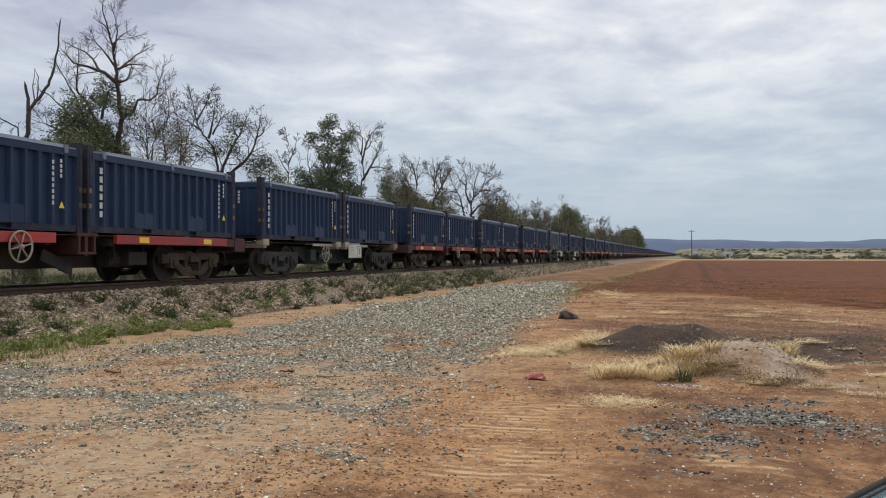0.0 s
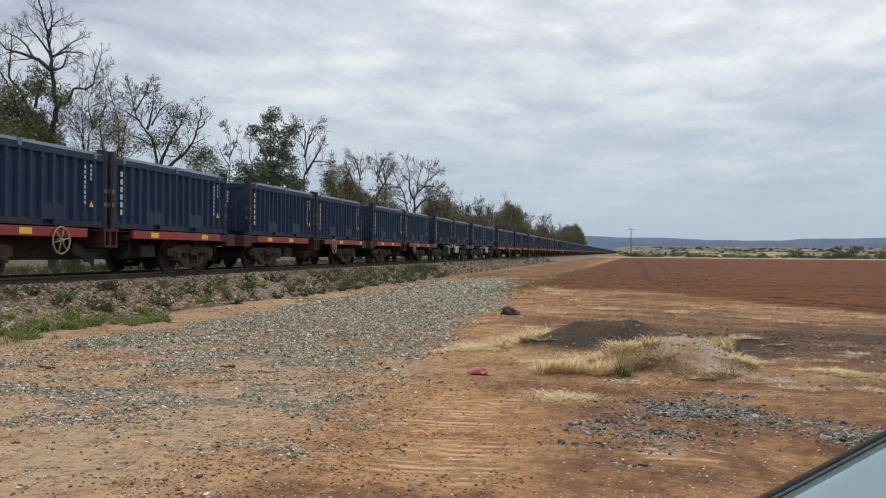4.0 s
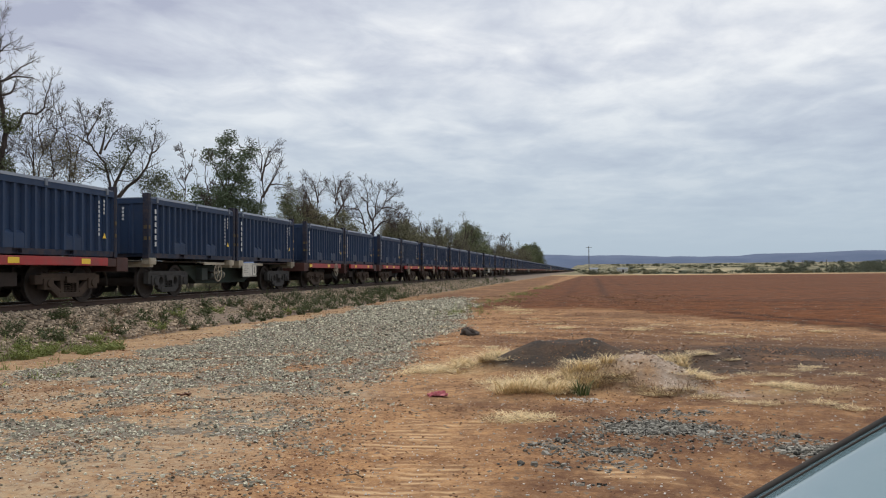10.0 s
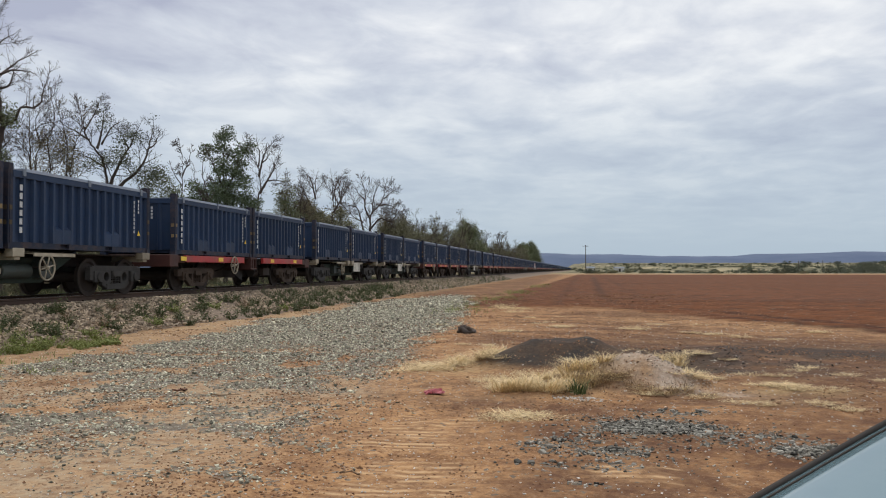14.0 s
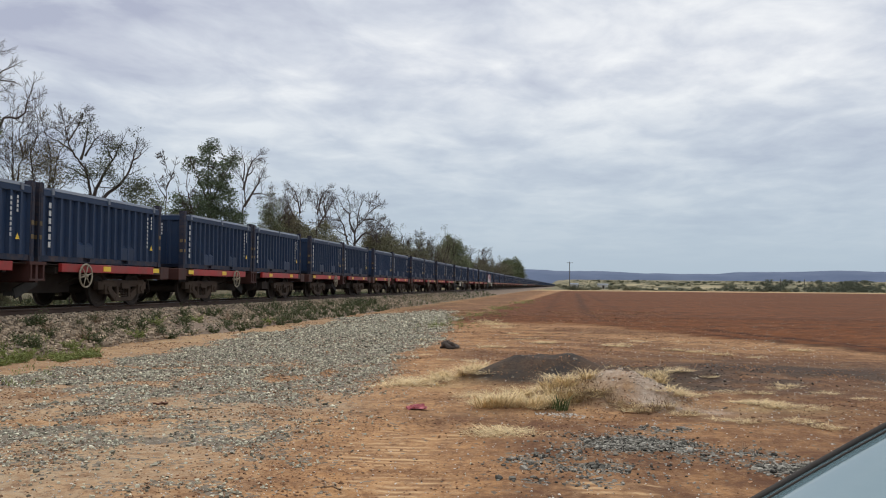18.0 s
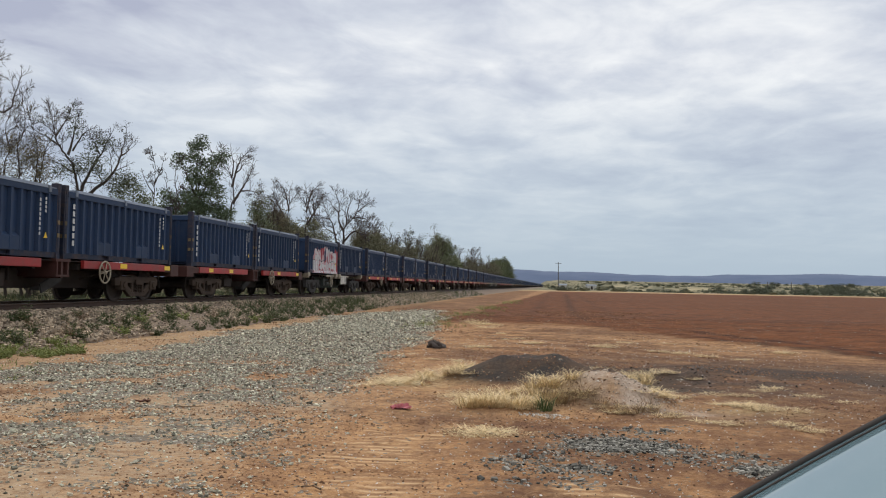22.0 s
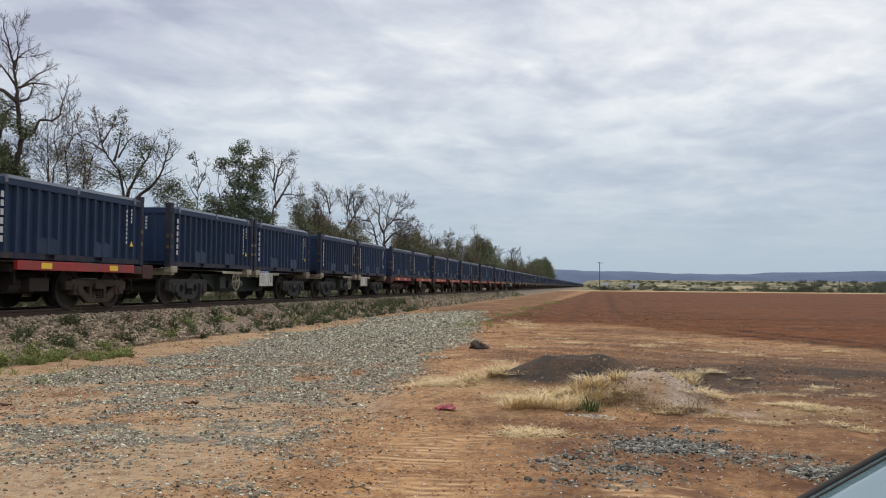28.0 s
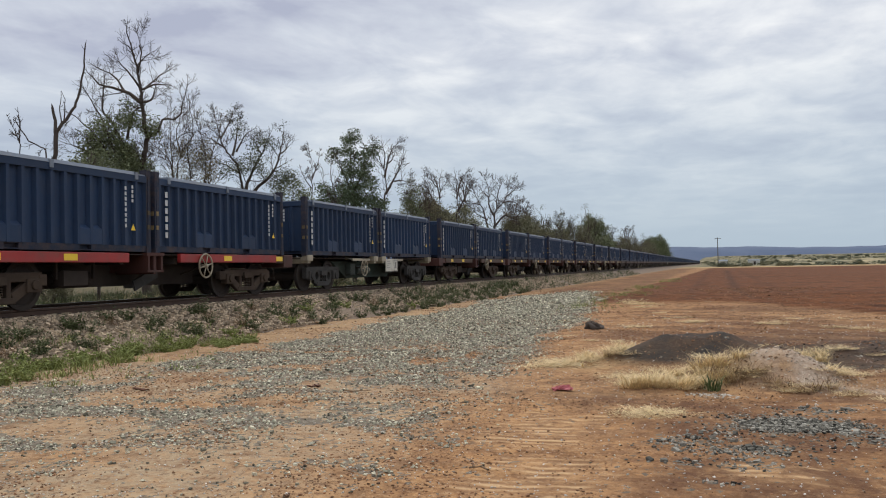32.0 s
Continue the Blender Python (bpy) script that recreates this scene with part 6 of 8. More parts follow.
    stems = ((0.07, 0.012, ((-0.8, 1.0), (-1.1, 5.8), (-1.5, 6.9), (-2.1, 7.4))), (0.08, 0.010, ((-0.6, -0.3), (-1.1, 5.8), (-1.2, 8.4), (-1.2, 9.5))), (0.06, 0.012, ((-0.6, 3.0), (-0.9, 5.8), (-0.7, 7.0), (-0.1, 7.9))),
             (0.08, 0.010, ((0, -0.3), (-0.3, 5.8), (-0.4, 7.0), (-0.1, 8.1), (-0.3, 9.2))), (0.08, 0.010, ((0.2, -0.3), (0.4, 5.8), (0.4, 7.2), (0.1, 8.3), (-0.1, 9.1))), (0.08, 0.010, ((0.3, -0.3), (0.6, 5.8), (0.8, 7.1), (1.1, 7.9), (1.1, 8.9))),
             (0.04, 0.010, ((-0.7, 6.8), (-0.9, 7.9), (-0.7, 8.8))), (0.05, 0.010, ((-0.9, 4.0), (-1.9, 5.9), (-2.2, 6.3), (-2.6, 7.0))))
    multi = build_limbed_gum(21, "multi-stemmed gum with sparse dry brown foliage", stems, gap=0.17, twig=0.70, thin=0.0065, bare=0.48, depth=0.6, clumps=((-0.2, 5.9, 1.0, 1.2, 44), (0.5, 6.6, 0.5, 1.1, 18), (-0.6, 7.2, 0.5, 0.5, 9)), leaf=LEAF_BROWN, leaf_size=0.065, per=85, leafy=0.03)
    place_all(multi, [(-24.0, 37.3, 32.8, 1.0), (-24.5, 75.5, 100, 0.98), (-25, 112, 300, 1.08)])
    arms = ((0.168, 0.013, ((0.1, -0.3), (0.0, 4.5), (-0.1, 5.7), (-0.4, 6.9), (-1.1, 7.9), (-1.3, 8.8), (-1.6, 9.9))), (0.084, 0.013, ((-0.6, 7.4), (-0.4, 8.2), (-0.3, 9.3))), (0.060, 0.013, ((-1.2, 8.3), (-0.8, 9.1), (-0.6, 9.7))),
            (0.132, 0.013, ((0.1, 4.6), (0.1, 5.7), (0.6, 6.9), (1.1, 7.9), (1.5, 8.8))), (0.120, 0.013, ((0.1, 4.8), (0.6, 5.6), (1.4, 6.4), (1.9, 7.4), (2.2, 9.0))), (0.060, 0.013, ((-0.3, 6.5), (-0.8, 6.8), (-1.3, 7.1))),
            (0.060, 0.013, ((-1.0, 7.8), (-1.5, 8.1), (-1.9, 8.2))), (0.048, 0.013, ((0.9, 7.6), (0.7, 8.1), (0.7, 8.6))), (0.048, 0.013, ((1.95, 7.6), (2.3, 7.9), (2.5, 8.5))), (0.060, 0.013, ((-0.4, 7.6), (0.0, 8.4), (0.4, 8.8))))
    third = build_limbed_gum(35, "spreading gum with bare limbs and sparse green leaf clumps", arms, gap=0.20, twig=0.64, thin=0.007, bare=0.30, depth=0.6, clumps=((-0.3, 9.0, 0.18, 0.45, 4), (0.75, 8.0, 0.3, 0.45, 6), (0.2, 7.0, 0.6, 0.5, 12), (-0.6, 6.6, 0.5, 0.4, 6), (1.1, 6.7, 0.3, 0.4, 5), (2.4, 6.3, 0.5, 0.5, 13), (1.4, 8.3, 0.25, 0.3, 4), (1.8, 6.0, 0.5, 0.4, 8)), leaf=LEAF_GREY, leaf_size=0.085, per=80, leafy=0.03)
    place_all(third, [(-24.0, 41.9, 29.8, 1.0), (-26, 131, 60, 0.95), (-25, 146, 180, 1.0)])
    boughs = ((0.2, 0.02, ((0, -0.3), (0.1, 4.0), (-0.1, 7.5), (-0.1, 10.6))), (0.09, 0.015, ((0, 3.6), (-0.9, 5.2), (-1.4, 6.8))), (0.09, 0.015, ((0, 3.6), (0.9, 5.0), (1.5, 7.0))), (0.07, 0.015, ((0, 6.5), (-0.7, 8.0), (-1.3, 9.3))),
              (0.07, 0.015, ((0, 6.5), (0.8, 8.2), (1.6, 10.0))), (0.06, 0.012, ((-1.0, 5.6), (-1.5, 7.6), (-1.45, 9.0))), (0.05, 0.012, ((-1.2, 5.8), (-2.0, 7.2), (-2.1, 8.2))))
    green = build_limbed_gum(41, "dense dark green gum tree with dead side stems", boughs, gap=0.4, twig=0.6, thin=0.012, bare=0.5, depth=0.8, clumps=((-0.05, 10.45, 0.45, 0.5, 9), (-0.35, 9.7, 0.4, 0.6, 8), (-1.15, 9.25, 0.45, 0.4, 6), (0.9, 9.4, 0.7, 0.38, 7), (1.6, 9.7, 0.15, 0.45, 3), (0.15, 8.5, 0.9, 0.9, 22), (0.2, 7.1, 1.4, 1.2, 52), (-1.4, 6.4, 1.0, 0.9, 30), (-2.0, 5.6, 0.7, 0.6, 14), (0.4, 5.6, 1.7, 0.9, 42), (1.6, 5.9, 0.6, 0.8, 14), (-1.5, 5.2, 1.1, 0.7, 22), (1.1, 8.2, 0.35, 0.6, 5)), leaf_size=0.12, per=95)
    place_all(green, [(-24.0, 56.9, 22.9, 1.0)])
    small = build_limbed_gum(44, "small bright green sapling gum", ((0.08, 0.012, ((0, -0.3), (0.05, 3), (0, 5.9))), (0.04, 0.012, ((0, 3.4), (-0.5, 4.6), (-0.7, 5.4))), (0.04, 0.012, ((0, 3.4), (0.5, 4.4), (0.8, 5.3)))), gap=0.4, twig=0.5, bare=0.5, clumps=((0, 5.6, 0.5, 0.6, 12), (-0.5, 5.0, 0.5, 0.5, 10), (0.6, 4.9, 0.45, 0.5, 10), (0, 4.2, 0.8, 0.5, 14)), leaf_size=0.085, per=80, leaf=LEAF_MID)
    place_all(small, [(-23.5, 46.6, 0, 1.08), (-23.4, 29.3, 60, 0.98), (-24, 69.5, 100, 1.3)])
    column = build_limbed_gum(45, "narrow olive sapling gum", ((0.06, 0.012, ((0, -0.3), (0, 5.0), (0.1, 9.3))),), gap=0.35, twig=0.5, bare=0.4, thin=0.012, clumps=((0, 8.3, 0.25, 0.7, 7), (0, 7.0, 0.5, 0.9, 16), (0, 5.8, 0.6, 0.7, 14)), leaf=LEAF_OLIVE, leaf_size=0.1, per=50)
    place_all(column, [(-24.0, 69.0, 20, 1.0), (-25, 152, 40, 1.2)])
    claws = ((0.162, 0.018, ((0, -0.3), (-0.4, 6.3), (-0.2, 7.3), (-0.4, 9.0), (-1.0, 9.8))), (0.108, 0.018, ((-0.35, 8.3), (-0.1, 9.5), (0.2, 10.4), (0.8, 11.1))), (0.121, 0.018, ((-0.3, 7.0), (0.3, 8.0), (0.8, 9.0), (1.2, 10.1))),
             (0.068, 0.018, ((-0.4, 9.0), (-0.3, 10.1), (-0.5, 10.8))), (0.068, 0.014, ((0.4, 8.0), (1.1, 8.1), (1.5, 7.8))), (0.068, 0.014, ((-0.1, 9.4), (0.3, 9.8), (0.5, 10.5))))
    dead = build_limbed_gum(52, "bare dead tree with dark forking limbs", claws, bark=DEADWOOD, gap=0.22, twig=0.85, thin=0.010, bare=0.4, depth=0.7)
    place_all(dead, [(-24.0, 64.2, 20.5, 1.0), (-24.6, 78.5, 195, 0.93), (-24.0, 84.5, 15.9, 0.97), (-24.4, 87.5, 120, 0.95), (-25, 122, 300, 0.9), (-25, 234, 150, 1.02), (-24, 262, 60, 1.1), (-25, 288, 10, 1.2)])
    fan = ((0.250, 0.022, ((-0.6, -0.3), (-0.6, 6.0), (-0.6, 7.2), (-0.3, 8.0), (0.8, 9.3), (1.3, 11.5))), (0.150, 0.022, ((-0.6, 7.2), (-1.2, 8.5), (-1.2, 10.3), (-1.6, 11.7))), (0.163, 0.022, ((-0.8, 4.0), (-1.5, 6.3), (-1.9, 8.0), (-2.6, 9.3), (-3.2, 10.8))),
           (0.138, 0.022, ((-0.6, 6.0), (0.6, 7.2), (1.8, 6.9), (2.9, 8.1))), (0.100, 0.022, ((0.3, 8.8), (1.6, 8.9), (2.6, 8.3), (3.0, 7.8))), (0.100, 0.022, ((-0.3, 8.0), (-0.2, 9.6), (0.4, 11.4))), (0.088, 0.022, ((-2.3, 8.7), (-3.2, 8.8), (-3.9, 8.0))),
           (0.088, 0.022, ((1.0, 9.6), (1.9, 10.4), (2.5, 10.9))), (0.088, 0.022, ((-1.4, 6.8), (-2.5, 7.4), (-3.3, 8.2))), (0.075, 0.022, ((-1.2, 9.5), (-2.0, 10.2), (-2.4, 11.0))))
    wide = build_limbed_gum(66, "wide bare dead tree with a fan of forked limbs", fan, bark=DEADWOOD, gap=0.24, twig=1.05, thin=0.014, bare=0.34, depth=0.9)
    place_all(wide, [(-24.0, 101.5, 13.3, 1.0)])
    low = build_bush_tree(77, 6.4, 5.0, "low olive-green gum scrub", leaf=LEAF_OLIVE, per=40, size=0.13, clump=0.32, share=0.62)
    place_all(low, [(-25, 53.0, 0, 0.85), (-24.5, 76.5, 140, 1.12), (-25, 81.0, 230, 1.25), (-25, 85.5, 80, 1.18), (-25, 91, 130, 1.05), (-25, 112, 70, 1.25), (-25, 117, 20, 1.3), (-24.5, 35.6, 50, 0.85), (-24.5, 39.2, 150, 0.85), (-25, 44.5, 250, 0.85), (-20.5, 19, 10, 0.22), (-21, 24, 80, 0.28), (-20, 29, 200, 0.2), (-21, 35, 120, 0.3), (-20.5, 41, 300, 0.25), (-21, 47, 20, 0.3), (-20.5, 55, 150, 0.28), (-21, 63, 250, 0.32), (-21, 72, 100, 0.3), (-21, 84, 190, 0.32), (-24, 26, 50, 0.7)])
    feather = build_fan_tree(93, 9.6, 6, "feathery olive-brown gum with thin twigs", bark=BARK, leaf=LEAF_OLIVE, leafy=0.45, per=30, leaf_size=0.11, clump=0.30, radius=0.12, out=0.42, spread=22, first=0.26, last=4, thin=0.02)
    place_all(feather, [(-24, 119, 0, 0.92), (-25, 127, 70, 0.98), (-25, 136, 150, 1.08), (-24, 156, 220, 1.22), (-25, 165, 300, 1.12), (-25, 175, 30, 1.05), (-25, 226, 100, 1.1), (-25, 242, 190, 1.1), (-25, 258, 260, 1.15), (-26, 276, 40, 1.25), (-25, 300, 120, 1.3), (-26, 322, 210, 1.25), (-25, 348, 330, 1.3), (-25, 380, 20, 1.35)])
    far = build_bush_tree(83, 11.8, 7.0, "rounded green gum in the distant row", leaf=LEAF_MID, per=34, size=0.24, kids=20, clump=0.46, share=0.7)
    place_all(far, [(-24, 190, 40, 1.02), (-25, 212, 120, 1.02), (-25, 405, 90, 1.15), (-24, 440, 150, 1.3), (-25, 462, 200, 1.2), (-26, 500, 40, 1.0), (-26, 540, 140, 0.9)])


make_trees()


# ---- stones, weeds, dry grass ----
OCT_V = np.array([(1, 0, 0), (-1, 0, 0), (0, 1, 0), (0, -1, 0), (0, 0, 1), (0, 0, -1)], float)
OCT_F = np.array([(0, 2, 4), (2, 1, 4), (1, 3, 4), (3, 0, 4), (2, 0, 5), (1, 2, 5), (3, 1, 5), (0, 3, 5)])
CUB_V = np.array([(sx, sy, sz) for sx in (-1, 1) for sy in (-1, 1) for sz in (-1, 1)], float) * 0.72
CUB_F = np.array([(0, 1, 3), (0, 3, 2), (4, 6, 7), (4, 7, 5), (0, 4, 5), (0, 5, 1), (2, 3, 7), (2, 7, 6), (0, 2, 6), (0, 6, 4), (1, 5, 7), (1, 7, 3)])


def stone_field(name, label, pts, sizes, material, rng, category="stones"):
    """Angular broken stones, one mesh."""
    n = len(pts)
    half = n // 2
    vs, fs, off = [], [], 0
    for bv, bf, sl in ((OCT_V, OCT_F, slice(0, half)), (CUB_V, CUB_F, slice(half, n))):
        p, s = pts[sl], sizes[sl]
        m = len(p)
        k = len(bv)
        v = bv[None] * (1 + 0.35 * rng.uniform(-1, 1, (m, k, 3)))
        v *= s[:, None, None] * np.stack([rng.uniform(0.7, 1.3, m), rng.uniform(0.7, 1.3, m), rng.uniform(0.45, 0.85, m)], 1)[:, None, :]
        a, b = rng.uniform(0, 6.28, m), rng.normal(0, 0.35, m)
        x = v[..., 0] * np.cos(b)[:, None] - v[..., 2] * np.sin(b)[:, None]
        z = v[..., 0] * np.sin(b)[:, None] + v[..., 2] * np.cos(b)[:, None]
        y = v[..., 1]
        xx = x * np.cos(a)[:, None] - y * np.sin(a)[:, None]
        yy = x * np.sin(a)[:, None] + y * np.cos(a)[:, None]
        v = np.stack([xx, yy, z], 2) + p[:, None, :]
        vs.append(v.reshape(-1, 3))
        fs.append((bf[None] + (np.arange(m) * k)[:, None, None] + off).reshape(-1, 3))
        off += m * k
    ob = new(name, np_mesh(name, np.concatenate(vs), np.concatenate(fs), material))
    return tagged(ob, label, category, kind="stuff")


def scatter(rng, n, dens, power=1.0):
    """Places on the ground, thinned by dens, closer together near the camera."""
    y = 3.0 * (50 / 3.0) ** rng.random(n)
    x = rng.uniform(-1, 1, n)
    x = -4.0 + x * np.minimum(3.0 + y * 0.9, 9.5)
    keep = rng.random(n) < dens(x, y) ** power
    return x[keep], y[keep]


def make_stones():
    rng = np.random.default_rng(5)
    dark = lambda x, y: sstep(-1.0, -0.5, x)
    x, y = scatter(rng, 330000, lambda x, y: gravel_mask(x, y) * (1 - dark(x, y)) * 0.7)
    s = rng.uniform(0.0045, 0.0115, len(x)) * (1 + 0.7 * (rng.random(len(x)) > 0.95)) * (1 + y * 0.055)
    stone_field("crushed_stone", "blue-grey crushed stone spread over red earth", np.stack([x, y, ground_z(x, y) + s * 0.40], 1), s, GSTONE, rng)
    y = rng.uniform(5.2, 9.5, 62000)
    x = rng.uniform(-0.8, 3.0, 62000)
    keep = rng.random(62000) < gravel_mask(x, y) ** 1.3 * 0.95
    x, y = x[keep], y[keep]
    s = rng.uniform(0.006, 0.017, len(x)) * (1 + 0.7 * (rng.random(len(x)) > 0.92))
    stone_field("broken_stone", "dark blue-grey broken stone patch on red earth", np.stack([x, y, ground_z(x, y) + s * 0.25], 1), s, DSTONE, rng)
    def bare(x, y):
        out = 1.0 + 0 * x
        for cx, cy, rx, ry, turn in TREADS:
            out = out * (1 - 0.85 * np.minimum(1, 1.6 * blob(x, y, cx, cy, rx, ry)))
        return out * (1 - 0.6 * blob(x, y, -1.9, 14, 0.8, 6))

    x, y = scatter(rng, 170000, lambda x, y: (0.75 * sstep(0.44, 0.64, fbm(x * 0.9, y * 0.9, 3, 201)) + 0.06) * bare(x, y))
    s = rng.uniform(0.003, 0.008, len(x)) * (1 + 0.9 * (rng.random(len(x)) > 0.96)) * (1 + y * 0.05)
    stone_field("earth_clods", "small red-brown clods and grit", np.stack([x, y, ground_z(x, y) + s * 0.2], 1), s, CLOD, rng, "clods")
    x, y = scatter(rng, 90000, lambda x, y: (0.10 + 0.18 * fbm(x * 0.7, y * 0.7, 3, 211)) * sstep(27, 20, y) * (1 - ash_mask(x, y)))
    s = rng.uniform(0.003, 0.008, len(x)) * (1 + y * 0.04)
    stone_field("pale_pebbles", "scattered pale quartz pebbles", np.stack([x, y, ground_z(x, y) + s * 0.2], 1), s, WHITE_STONE, rng)
    x = rng.normal(0.85, 0.42, 900)
    y = 11.45 - 0.55 * x + rng.normal(0, 0.24, 900)
    s = rng.uniform(0.004, 0.014, len(x)) * (1 + 1.6 * (rng.random(len(x)) > 0.96))
    stone_field("mound_rubble", "pale grey rubble on a low heap", np.stack([x, y, ground_z(x, y) + s * 0.2], 1), s, RUBBLE, rng, "rubble")
    x, y = rng.normal(2.2, 1.2, 520), rng.normal(14.0, 1.2, 520)
    s = rng.uniform(0.006, 0.02, len(x)) * (1 + 1.4 * (rng.random(len(x)) > 0.95))
    keep = (rng.random(len(x)) < ash_mask(x, y)) & (x > 0.9)
    x, y, s = x[keep], y[keep], s[keep]
    stone_field("burnt_clods", "charred black clods on burnt ground", np.stack([x, y, ground_z(x, y) + s * 0.1], 1), s, CHAR, rng, "clods")
    x, y = rng.normal(0.02, 0.16, 60), rng.normal(9.75, 0.06, 60)
    s = rng.uniform(0.008, 0.02, len(x))
    stone_field("pinkish_pebbles", "pale pinkish pebbles before dry grass", np.stack([x, y, ground_z(x, y) + s * 0.2], 1), s, WHITE_STONE, rng)
    # ballast stones on the near shoulder
    n = 42000
    y = 7 + (90 - 7) * rng.random(n) ** 1.7
    u = rng.uniform(1.15, 3.6, n)
    zb = np.interp(u, (1.3, 1.55, 1.9, 2.3, 2.7, 3.1, 3.5), (0.58, 0.62, 0.57, 0.43, 0.29, 0.16, 0.06))
    keep = rng.random(n) < np.interp(u, (1.2, 2.8, 3.6), (1.0, 0.9, 0.25))
    u, y, zb = u[keep], y[keep], zb[keep]
    s = rng.uniform(0.024, 0.055, len(u))
    stone_field("ballast_stone", "brown-grey ballast stone on the railway shoulder", np.stack([TRACK_X + u, y, zb + 0.03 * rng.random(len(u))], 1), s, BSTONE, rng)


WHITE_STONE = surface("pale_quartz_stone", (0.48, 0.44, 0.38), (0.66, 0.62, 0.56), 6.0, 0.7, island=0.3)
CHAR = surface("charred_earth", (0.018, 0.015, 0.014), (0.075, 0.055, 0.045), 6.0, 0.95, island=0.6)
RUBBLE = surface("pale_grey_rubble", (0.36, 0.28, 0.21), (0.60, 0.52, 0.43), 6.0, 0.9, island=0.5)
make_stones()


def blades(rnd, count, height, spread, width, lean, lie=0.0):
    """Grass blades from one root, each two bent quads."""
    v, f = [], []
    for _ in range(count):
        a = rnd.uniform(0, 6.28)
        r = spread * math.sqrt(rnd.random()) * 0.5
        p = Vector((math.cos(a) * r, math.sin(a) * r, -0.02))
        b = a + rnd.gauss(0, 1.3)
        h = height * rnd.uniform(0.3, 1.15)
        le = lean * rnd.uniform(0.4, 1.4)
        d1 = Vector((math.cos(b) * le * 0.5, math.sin(b) * le * 0.5, 1 - lie)).normalized() * h * 0.5
        d2 = Vector((math.cos(b) * le * 1.4, math.sin(b) * le * 1.4, 0.8 - lie * 1.2)).normalized() * h * 0.5
        s = Vector((-math.sin(b), math.cos(b), 0)) * width * rnd.uniform(0.6, 1.3)
        i = len(v)
        v += [p - s, p + s, p + d1 - s * 0.8, p + d1 + s * 0.8, p + d1 + d2]
        f += [(i, i + 1, i + 3, i + 2), (i + 2, i + 3, i + 4)]
    return v, f


def tuft(seed, name, label, category, group, count, height, spread, width, lean, mt, lie=0.0):
    v, f = blades(random.Random(seed), count, height, spread, width, lean, lie)
    t = new(name, raw_mesh(name, v, f, mt))
    return tagged(t, label, category, group)


def shrublet(seed, label, height, spread, mt, count=260):
    """A small weed: thin stems with many narrow leaves."""
    rnd = random.Random(seed)
    v, f = blades(rnd, 26, height, spread * 0.45, 0.006, 0.95)
    for _ in range(count):
        b = 5 * rnd.randrange(26)
        k = rnd.uniform(0.15, 2.0)
        lo, mid, tip = (v[b] + v[b + 1]) / 2, (v[b + 2] + v[b + 3]) / 2, v[b + 4]
        c = lo.lerp(mid, k) if k < 1 else mid.lerp(tip, k - 1)
        d = Vector((rnd.gauss(0, 1), rnd.gauss(0, 1), rnd.gauss(0.4, 0.6))).normalized() * rnd.uniform(0.03, 0.07)
        s = d.cross(Vector((rnd.gauss(0, 1), rnd.gauss(0, 1), rnd.gauss(0, 1)))).normalized() * 0.012
        i = len(v)
        v += [c, c + d * 0.5 + s, c + d, c + d * 0.5 - s]
        f.append((i, i + 1, i + 2, i + 3))
    return tagged(new("weed", raw_mesh("weed", v, f, mt)), label, "weed", "weeds on the railway bank")


def on_ground(x, y, z=None):
    return float(ground_z(np.array([x]), np.array([y]))[0]) if z is None else z


def bank_z(x, y):
    u = x - TRACK_X
    b = float(np.interp(u, (1.55, 1.9, 2.3, 2.7, 3.1, 3.5, 3.9), (0.62, 0.57, 0.43, 0.29, 0.16, 0.04, -0.1)))
    return max(b, on_ground(x, y))


DEADGRASS = surface("brown_dead_grass", (0.30, 0.20, 0.10), (0.52, 0.38, 0.22), 3.0, 0.9, island=0.35)
GREENTUFT = surface("mid_green_grass", (0.05, 0.085, 0.025), (0.11, 0.15, 0.05), 3.0, 0.8, island=0.3)
DRYSTEM = surface("brown_dry_stems", (0.16, 0.10, 0.06), (0.34, 0.24, 0.15), 3.0, 0.9, island=0.4)


